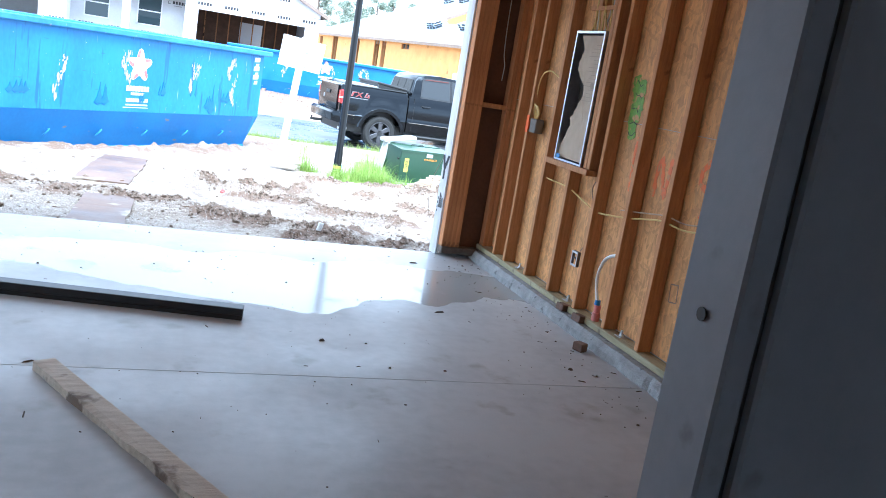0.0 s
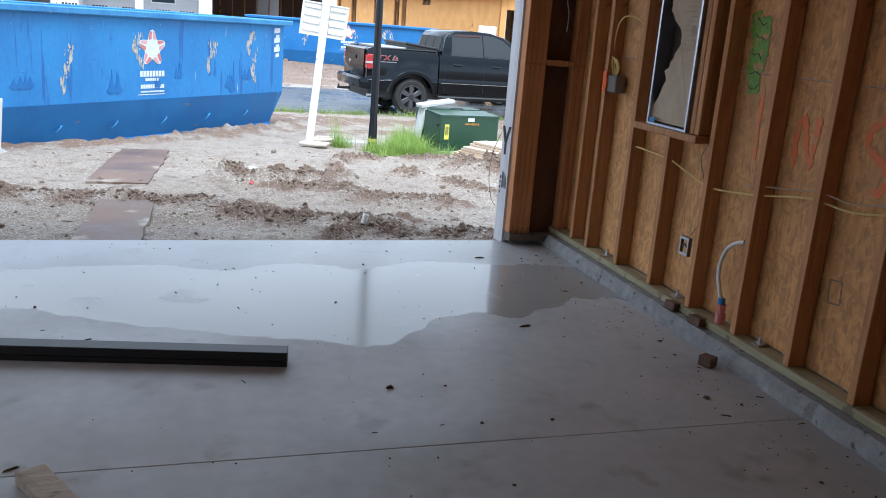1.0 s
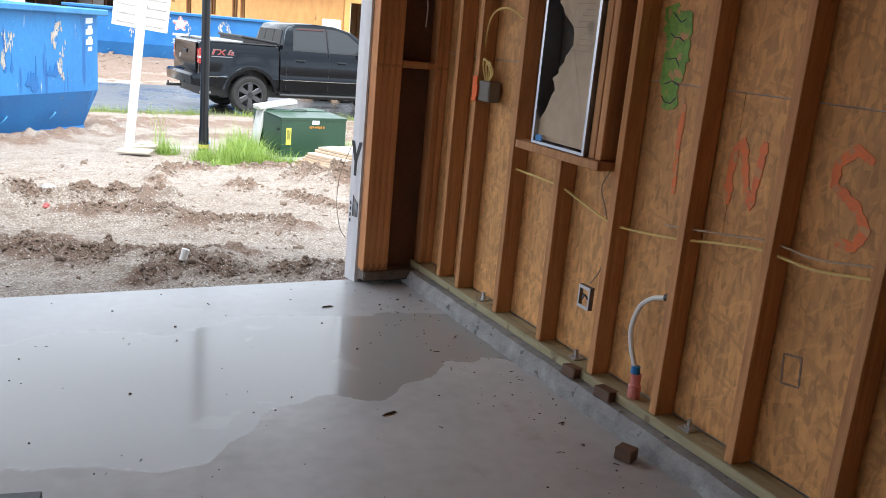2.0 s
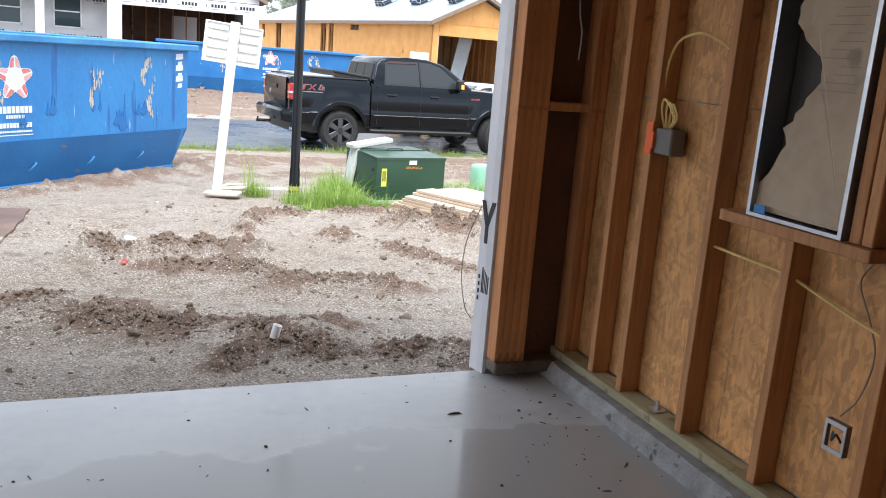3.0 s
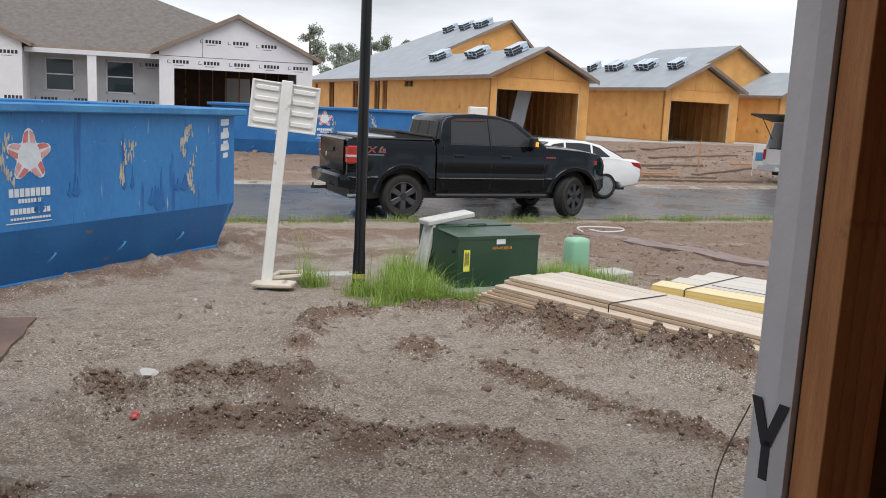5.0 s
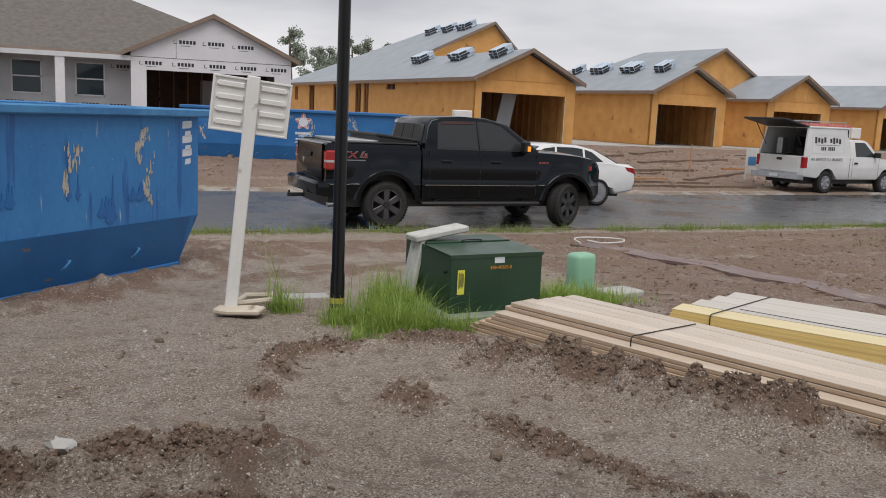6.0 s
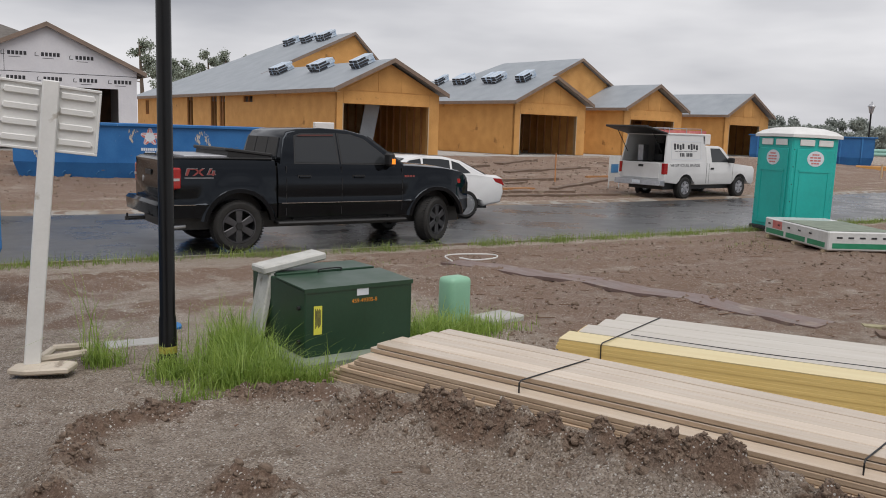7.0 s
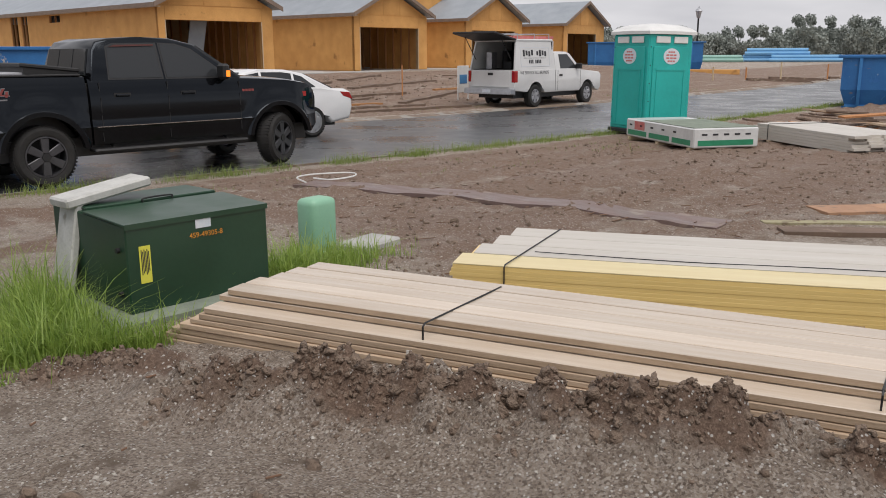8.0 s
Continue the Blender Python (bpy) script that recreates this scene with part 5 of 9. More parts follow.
solid("rope_loop", bm, M_WHITE, "loose pale rope loop on the dirt", "rope")

# litter: paper cup, stones, orange scrap
gz = ground_z(1.43, 7.9)[0]
bm = bmesh.new()
lathe(bm, [(0.0, 0.0), (0.024, 0.0), (0.025, 0.074), (0.021, 0.074), (0.0, 0.012)], 16, Matrix.Translation((1.43, 7.9, gz + 0.03)) @ Matrix.Rotation(radians(14), 4, "Y"))
solid("drink_can", bm, M_WHITE, "small white can lying in the dirt", "can", smooth=True)


def rock(bm, c, r, seed, n=2):
    r0 = bmesh.ops.create_icosphere(bm, subdivisions=n, radius=1.0)
    rr = random.Random(seed)
    s = Vector((rr.uniform(0.8, 1.3), rr.uniform(0.8, 1.3), rr.uniform(0.6, 0.95)))
    for v in r0["verts"]:
        k = 1 + 0.75 * noise.noise(v.co * 1.7 + Vector((seed * 1.37, seed * 0.71, 0))) + 0.5 * noise.noise(v.co * 4.5 + Vector((0, seed * 0.9, 0)))
        v.co = Vector(c) + Vector((v.co.x * s.x, v.co.y * s.y, v.co.z * s.z)) * (r * k)


bm = bmesh.new()
lathe(bm, [(0.0, 0.0), (0.045, 0.0), (0.05, 0.012), (0.044, 0.03), (0.0, 0.034)], 14, Matrix.Translation((3.08, 15.18, ground_z(3.08, 15.18)[0] + 0.01)) @ Matrix.Rotation(0.4, 4, "X"))
solid("plastic_scrap", bm, M_BLUE, "small bright blue plastic scrap on the dirt", "scrap", smooth=True)
bm = bmesh.new()
rock(bm, (0.76, 10.63, ground_z(0.76, 10.63)[0] + 0.03), 0.06, 5)
solid("stone", bm, M_CONC, "pale lump of rubble on a clod ridge", "stone", smooth=True)
bm = bmesh.new()
rock(bm, (0.72, 10.0, ground_z(0.72, 10.0)[0] + 0.02), 0.025, 7)
solid("plastic_scrap", bm, M_RED, "small red plastic scrap in the soil", "scrap")

# clods of turned soil along the ridges
M_CLOD = mat("wet_clods", (0.30, 0.222, 0.166), (0.165, 0.117, 0.084), rough=0.6, rough2=0.9, scale=14, fine=90, bump=1.0, bump_dist=0.02, spots=((0.6, 0.56, 0.5), 60, 0.69))
base_rocks = []
for s in range(10):
    b2 = bmesh.new()
    rock(b2, (0, 0, 0), 1.0, s + 20, 2)
    base_rocks.append(([v.co.copy() for v in b2.verts], [[v.index for v in f.verts] for f in b2.faces]))
    b2.verts.ensure_lookup_table()
    b2.free()
rnd = random.Random(4)
cv, cf = [], []


def clod(x, y, r, sink=0.35):
    co, fa = rnd.choice(base_rocks)
    z0 = ground_z(x, y)[0]
    q = Euler((rnd.uniform(0, 6.3), rnd.uniform(0, 6.3), rnd.uniform(0, 6.3))).to_matrix()
    o = len(cv)
    cv.extend(tuple(q @ (c * r) + Vector((x, y, z0 + r * (0.6 - sink)))) for c in co)
    cf.extend([[o + i for i in f] for f in fa])


for pts, w, h in RIDGES[:8]:
    for (ax, ay), (bx, by) in zip(pts, pts[1:]):
        ln = math.hypot(bx - ax, by - ay)
        for _ in range(int(ln * 640 * (1 + 3 * h) * (w / 0.24))):
            k = rnd.random()
            d = rnd.gauss(0, 0.55 * w)
            x, y = ax + (bx - ax) * k - (by - ay) / ln * d, ay + (by - ay) * k + (bx - ax) / ln * d
            if y < 7.15:
                continue
            if lump(x, y, 3.0, 9.1) < rnd.uniform(-0.55, 0.05):
                continue
            clod(x, y, min(0.034, max(0.005, rnd.lognormvariate(-4.85, 0.5) * (0.85 + 0.9 * h))), 0.75)
for _ in range(1300):
    x, y = rnd.uniform(-1.5, 6.0), rnd.uniform(7.2, 13.5)
    clod(x, y, min(0.035, max(0.003, rnd.lognormvariate(-5.2, 0.65))), 0.6)
for _ in range(6200):
    x, y = rnd.uniform(5.5, 19.0), rnd.uniform(12.5, 19.6)
    if lump(x * 0.28, (y - bend(x)) * 1.9, 1.0, 12.0) + rnd.uniform(-0.25, 0.25) > 0:
        clod(x, y, min(0.035, max(0.008, rnd.lognormvariate(-4.4, 0.4))), 0.8)
for _ in range(1500):
    x, y = rnd.uniform(2.0, 30.0), rnd.uniform(28.6, 39.0)
    clod(x, y + bend(x), min(0.08, max(0.02, rnd.lognormvariate(-3.5, 0.4))), 0.8)
me = bpy.data.meshes.new("soil_clods")
me.from_pydata(cv, [], cf)
me.polygons.foreach_set("use_smooth", [True] * len(cf))
me.materials.append(M_CLOD)
tagged(new("soil_clods", me), "dark damp clods of turned soil along the ruts", "soil", kind="stuff")


def grass(name, spots, material, label, seed):
    """Blades as thin bent tapers. spots: (x, y, spread x, spread y, count, height)."""
    rr = random.Random(seed)
    v, f = [], []
    for cx, cy, sx, sy, cnt, ht in spots:
        for _ in range(cnt):
            x, y = cx + rr.gauss(0, sx), cy + rr.gauss(0, sy)
            u, v_ = (x - 3.68) * 0.989 + (y - 13.44) * 0.148, (y - 13.44) * 0.989 - (x - 3.68) * 0.148
            if -0.15 < u < 1.06 and -0.11 < v_ < 1.0:
                continue
            z = ground_z(x, y)[0] - 0.01
            h = ht * min(1.9, rr.lognormvariate(-0.12, 0.45))
            a, out = rr.uniform(0, 6.283), h * rr.choice((0.15, 0.4, 0.7, 1.0)) * rr.uniform(0.6, 1.2)
            w = 0.0022 + 0.0035 * rr.random()
            dx, dy = math.cos(a), math.sin(a)
            o = len(v)
            droop = min(0.62, 0.12 + 0.5 * out / h * rr.random())
            for k in range(5):
                q = k / 4
                px, py, pz = x + dx * out * q * q, y + dy * out * q * q, z + h * (q - droop * q * q * q)
                ww = w * (1 - q * 0.9)
                v.append((px - dy * ww, py + dx * ww, pz))
                v.append((px + dy * ww, py - dx * ww, pz))
            for k in range(4):
                f.append((o + 2 * k, o + 2 * k + 1, o + 2 * k + 3, o + 2 * k + 2))
    m = bpy.data.meshes.new(name)
    m.from_pydata(v, [], f)
    m.materials.append(material)
    return tagged(new(name, m), label, "grass", kind="stuff")


grass("grass_tufts", [(3.27, 13.55, 0.14, 0.24, 2500, 0.25), (3.40, 14.1, 0.13, 0.20, 1300, 0.30), (3.10, 13.18, 0.16, 0.08, 800, 0.19), (3.5, 12.98, 0.20, 0.06, 900, 0.15),
                      (2.80, 13.62, 0.11, 0.12, 700, 0.17), (5.05, 13.95, 0.22, 0.16, 1700, 0.20), (5.5, 14.1, 0.25, 0.10, 800, 0.16), (2.35, 14.15, 0.07, 0.07, 260, 0.22),
                      (2.3, 14.25, 0.04, 0.04, 26, 0.62), (2.75, 12.85, 0.10, 0.05, 160, 0.09), (4.85, 13.75, 0.1, 0.1, 600, 0.22)], M_GRASS, "long fresh green grass round the transformer box", 2)
vs = []
rr = random.Random(9)
for i in range(330):
    x = -6 + i * 0.14
    if rr.random() < 0.85:
        vs.append((x, 19.98 + bend(x) + rr.uniform(-0.12, 0.12), 0.10, 0.13, rr.choice((25, 60, 110)), 0.13))
for i in range(120):
    x = 1.0 + i * 0.30
    vs.append((x, 27.95 + bend(x) + rr.uniform(-0.1, 0.4), 0.2, 0.16, rr.choice((0, 0, 12, 30)), 0.08))
for _ in range(26):
    vs.append((rr.uniform(6, 20), rr.uniform(17.0, 19.5), 0.2, 0.1, 22, 0.06))
grass("verge_grass", vs, M_DRYGRASS, "thin ragged grass verge beside the street", 3)

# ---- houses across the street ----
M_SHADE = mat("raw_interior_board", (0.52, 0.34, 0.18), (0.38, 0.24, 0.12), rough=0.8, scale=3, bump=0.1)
M_PACK = mat("shingle_pack_film", (0.60, 0.66, 0.72), (0.40, 0.52, 0.66), rough=0.4, scale=5, fine=20, bump=0.1)
PITCH = 0.47


def wall_with_holes(bm, length, z0, z1, holes, put, th=0.12):
    """A straight wall of pieces round rectangular holes. put(s, z, d): place along, height, depth."""
    xs = sorted({0.0, length, *[h[0] for h in holes], *[h[1] for h in holes]})
    for a, b in zip(xs, xs[1:]):
        cuts = sorted((h[2], h[3]) for h in holes if h[0] <= a + 1e-6 and h[1] >= b - 1e-6)
        z = z0
        for lo, hi in cuts + [(z1, z1)]:
            if lo > z + 1e-6:
                vs = [bm.verts.new(put(s, zz, d)) for s, zz, d in ((a, z, 0), (b, z, 0), (b, lo, 0), (a, lo, 0), (a, z, th), (b, z, th), (b, lo, th), (a, lo, th))]
                for f in ((0, 1, 2, 3), (7, 6, 5, 4), (0, 4, 5, 1), (1, 5, 6, 2), (2, 6, 7, 3), (3, 7, 4, 0)):
                    bm.faces.new([vs[i] for i in f])
            z = max(z, hi)


def slope_sheet(bm, pts, th=0.10):
    """A roof plane of any outline with thickness."""
    lo = [bm.verts.new(Vector(p) - Vector((0, 0, th))) for p in pts]
    hi = [bm.verts.new(p) for p in pts]
    n = len(pts)
    bm.faces.new(lo[::-1])
    bm.faces.new(hi)
    for i in range(n):
        bm.faces.new((lo[i], lo[(i + 1) % n], hi[(i + 1) % n], hi[i]))


def part_each(name, bm, material, parent, label=""):
    """Every separate piece of bm as a part of its own."""
    bm.faces.index_update()
    left = set(bm.faces)
    while left:
        first = min(left, key=lambda f: f.index)
        left.discard(first)
        todo, piece = [first], []
        while todo:
            f = todo.pop()
            piece.append(f)
            for e in f.edges:
                for g in e.link_faces:
                    if g in left:
                        left.discard(g)
                        todo.append(g)
        piece.sort(key=lambda f: f.index)
        b2, at_ = bmesh.new(), {}
        for f in piece:
            for v in f.verts:
                if v not in at_:
                    at_[v] = b2.verts.new(v.co)
        for f in piece:
            b2.faces.new([at_[v] for v in f.verts])
        part(name, b2, material, parent, label)
    bm.free()


def raw_house(m, W, depth, op, label, main=None, side_holes=(), lean_sheet=False):
    """A half-built house: sheathed garage gable towards the street, long side wall, roof underlay. Origin at the front left corner.
    main: (ridge x, front y, ridge back y, right x) of the taller part behind."""
    ob = thing("house", m, label, "house", "houses across the street")
    H, O = 2.68, 0.3
    ez, ax = 2.76, W / 2
    az = ez + PITCH * (ax + O)
    # front wall: panels round the garage opening
    holes = [(op[0], op[1], 0.0, op[2])]
    bm = bmesh.new()
    wall_with_holes(bm, W, 0, H, holes, lambda s, z, d: (s, d, z), 0.13)
    fw_ = part("front_wall", bm, M_OSB_OUT, ob)
    bm = bmesh.new()
    prism(bm, [(0, H + 0.004), (W, H + 0.004), (ax, H + PITCH * ax)], "y", 0.01, 0.12)
    gb = part("gable", bm, M_OSB_OUT, ob)
    for k, (x0, x1) in enumerate(((0.5, ax - 0.62), (ax - 0.60, ax + 0.60), (ax + 0.62, W - 0.5))):
        top = [H + PITCH * min(x, W - x) - 0.1 for x in (x0, x1)]
        bm = bmesh.new()
        pts = [(x0, H + 0.04), (x1, H + 0.04), (x1, top[1])] + ([(ax, H + PITCH * ax - 0.1)] if k == 1 else []) + [(x0, top[0])]
        prism(bm, pts, "y", -0.004, 0.009)
        part("panel", bm, M_OSB_OUT, gb)
    for x0, x1 in ((0.02, op[0] - 0.02), (op[1] + 0.02, W - 0.02)):
        bm = bmesh.new()
        box(bm, x0, -0.014, 0.05, x1, -0.001, H - 0.02)
        part("panel", bm, M_OSB_OUT, fw_)
    bm = bmesh.new()
    box(bm, op[0] - 0.01, -0.016, op[2] + 0.01, op[1] + 0.01, -0.001, H - 0.01)
    part("panel", bm, M_OSB_OUT, fw_)
    bm = bmesh.new()
    box(bm, op[0] - 0.04, -0.022, 0.0, op[0], 0.14, op[2])
    part("opening_trim", bm, M_BOARD, ob)
    bm = bmesh.new()
    box(bm, op[1], -0.022, 0.0, op[1] + 0.04, 0.14, op[2])
    part("opening_trim", bm, M_BOARD, ob)
    # side walls
    bm = bmesh.new()
    wall_with_holes(bm, depth, 0, H, list(side_holes), lambda s, z, d: (d, s, z))
    sw = part("side_wall", bm, M_OSB_OUT, ob)
    for a, b, lo, hi in side_holes:
        bm = bmesh.new()
        for q in (a, (a + b) / 2 - 0.02, b - 0.04):
            box(bm, 0.02, q, lo, 0.10, q + 0.04, hi)
        part("window_frame", bm, M_STUD, sw)
    rx = main[3] if main else W
    bm = bmesh.new()
    box(bm, W - 0.13, 0.13, 0, W, min(depth, main[1] if main else depth), H)
    if main:
        box(bm, W, main[1], 0, rx, main[1] + 0.12, H)
        box(bm, rx - 0.13, main[1], 0, rx, depth, H)
    part("side_wall", bm, M_OSB_OUT, ob)
    bm = bmesh.new()
    box(bm, 0.12, depth - 0.12, 0, rx - 0.13, depth, H)
    part("back_wall", bm, M_OSB_OUT, ob)
    bm = bmesh.new()
    box(bm, -0.05, -0.1, -0.5, rx + 0.05, depth + 0.05, -0.01)
    part("slab", bm, M_CONC, ob)
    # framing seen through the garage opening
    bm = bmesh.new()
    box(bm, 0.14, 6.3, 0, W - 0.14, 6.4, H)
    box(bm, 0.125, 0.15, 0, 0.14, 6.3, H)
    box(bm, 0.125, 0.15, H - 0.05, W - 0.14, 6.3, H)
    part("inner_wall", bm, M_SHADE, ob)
    for k in range(11):
        bm = bmesh.new()
        x = 0.4 + k * (W - 0.7) / 10
        box(bm, x, 6.16, 0, x + 0.05, 6.29, H - 0.06)
        part("stud", bm, M_STUD, ob)
    for k in range(9):
        bm = bmesh.new()
        y = 0.5 + 0.6 * k
        box(bm, W - 0.24, y, 0, W - 0.135, y + 0.06, H - 0.06)
        part("stud", bm, M_STUD, ob)
    if lean_sheet:
        bm = bmesh.new()
        box(bm, 0, 0, 0, 0.75, 0.05, 2.5, Matrix.Translation((op[0] + 1.35, 1.2, 0.0)) @ Matrix.Rotation(radians(12), 4, "Y"))
        part("leaning_sheet", bm, M_ROOFING, ob, "grey sheet leaning in the garage")
    # roof
    yb = depth + 0.3
    bm = bmesh.new()
    if main is None:
        slope_sheet(bm, [(-O, -0.35, ez), (ax, -0.35, az), (ax, yb, az), (-O, yb, ez)])
        slope_sheet(bm, [(ax, -0.35, az), (W + O, -0.35, ez), (W + O, yb, ez), (ax, yb, az)])
    elif len(main) == 5:
        mx, my, mb, _, mz = main
        lx = mx - (mz - ez) / PITCH
        slope_sheet(bm, [(-O, -0.35, ez), (ax, -0.35, az), (ax, yb, az), (-O, yb, ez)])
        slope_sheet(bm, [(ax, -0.35, az), (W + O, -0.35, ez), (W + O, yb, ez), (ax, yb, az)])
        slope_sheet(bm, [(lx, my - 0.3, ez), (mx, my - 0.3, mz), (mx, mb, mz), (lx, mb + 4, ez)])
        slope_sheet(bm, [(mx, my - 0.3, mz), (rx + O, my - 0.3, ez), (rx + O, mb + 4, ez), (mx, mb, mz)])
    else:
        mx, my, mb, _ = main
        mz = ez + PITCH * (mx + O)
        slope_sheet(bm, [(-O, -0.35, ez), (ax, -0.35, az), (ax, my, az), (mx, my - 0.3, mz), (mx, mb, mz), (-O, yb, ez)])
        slope_sheet(bm, [(ax, -0.35, az), (W + O, -0.35, ez), (W + O, my + 0.1, ez), (ax, my + 0.1, az)])
        slope_sheet(bm, [(mx, my - 0.3, mz), (rx + O, my - 0.3, ez), (rx + O, yb, ez), (mx, mb, mz)])
        slope_sheet(bm, [(mx, mb, mz), (rx + O, yb, ez), (-O, yb, ez)])
    part_each("roof", bm, M_ROOFING, ob, "grey roof underlay")
    if main:
        bm = bmesh.new()
        prism(bm, [(ax - 0.8, H + 0.2), (rx, H + 0.2), (rx, ez + 0.02), (mx, mz - 0.14), (ax - 0.8, mz - 0.14 - PITCH * (mx - ax + 0.8))], "y", my - 0.06, my + 0.05)
        part("upper_gable", bm, M_OSB_OUT, ob)
        bm = bmesh.new()
        for a, b in (((ax - 0.6, mz - PITCH * (mx - ax + 0.6)), (mx, mz)), ((mx, mz), (rx + O, ez))):
            prism(bm, [(a[0], a[1] - 0.16), (b[0], b[1] - 0.16), (b[0], b[1] + 0.01), (a[0], a[1] + 0.01)], "y", my - 0.36, my - 0.31)
        part_each("rake_board", bm, M_FASCIA, ob)
    bm = bmesh.new()
    for a, b in (((-O, ez), (ax, az)), ((ax, az), (W + O, ez))):
        prism(bm, [(a[0], a[1] - 0.17), (b[0], b[1] - 0.17), (b[0], b[1] + 0.012), (a[0], a[1] + 0.012)], "y", -0.40, -0.352)
    part_each("rake_board", bm, M_FASCIA, ob)
    bm = bmesh.new()
    box(bm, -O - 0.04, -0.36, ez - 0.17, -O - 0.002, yb, ez - 0.005)
    part("fascia", bm, M_FASCIA, ob)
    bm = bmesh.new()
    box(bm, -O, -0.33, ez - 0.16, -0.002, yb, ez - 0.13)
    part("soffit", bm, M_BOARD, ob)
    return ob


def packs(m, spots):
    """Stacks of wrapped shingle packs on a slope: places (x, y) in the house's frame."""
    for k, (x, y, n) in enumerate(spots):
        z = 2.76 + PITCH * (x + 0.3)
        ob = thing("shingle_stack", m @ Matrix.Translation((x, y, z)), "stack of wrapped shingle packs with dark ends on a roof", "shingles", "shingle stacks")
        rr_ = random.Random(k)
        for i in range(n):
            for j in range(3):
                mm = Matrix.Rotation(radians(-25.2), 4, "Y") @ Matrix.Translation((rr_.uniform(-0.04, 0.04), -0.62 + 0.40 * i + rr_.uniform(-0.03, 0.03), 0.02 + 0.13 * j))
                bm = bmesh.new()
                box(bm, -0.45, 0, 0, 0.45, 0.34, 0.12, mm, bev=0.01)
                pk = part("pack", bm, M_PACK, ob)
                bm = bmesh.new()
                box(bm, -0.46, 0.02, 0.01, -0.452, 0.32, 0.11, mm)
                part("pack_end", bm, M_INK, pk)
                if i == 0:
                    bm = bmesh.new()
                    box(bm, -0.43, -0.009, 0.012, 0.02 + 0.12 * (j % 2), -0.0015, 0.108, mm)
                    part("pack_end", bm, M_INK, pk)


HB, HC = pose(14.85, 41.75, 0.30, 0, 0, 8), pose(25.7, 44.69, 0.30, 0, 0, 10)
raw_house(HB, 5.35, 27.4, (0.34, 4.76, 2.14), "half-built house sheathed in orange strand board with grey roof underlay", (8.0, 12.5, 21.5, 12.0),
          [(8.55, 9.7, 2.25, 2.55), (12.15, 12.9, 0.2, 2.6), (13.3, 14.2, 0.2, 2.6), (16.95, 17.9, 1.0, 2.6), (21.5, 22.6, 0.4, 2.6), (25.0, 25.7, 1.6, 2.5)], True)
raw_house(HC, 5.3, 14.0, (0.42, 4.6, 2.1), "half-built orange sheathed house with a second gable", (9.1, 4.2, 11.0, 14.6, 5.72))
raw_house(pose(34.6, 46.75, 0.30, 0, 0, 12), 5.75, 12.0, (0.6, 4.9, 2.1), "smaller half-built orange sheathed house further along")
raw_house(pose(45.8, 49.7, 0.30, 0, 0, 14), 6.0, 12.0, (0.6, 4.7, 2.1), "last half-built orange sheathed house of the row")
packs(HB, [(2.1, 1.6, 2), (2.1, 5.2, 3), (2.1, 9.6, 3), (7.4, 14.6, 3), (7.4, 17.0, 2), (7.3, 19.2, 2)])
packs(HC, [(2.3, 1.9, 2), (2.3, 4.2, 3), (2.3, 6.9, 3), (2.3, 9.4, 1)])


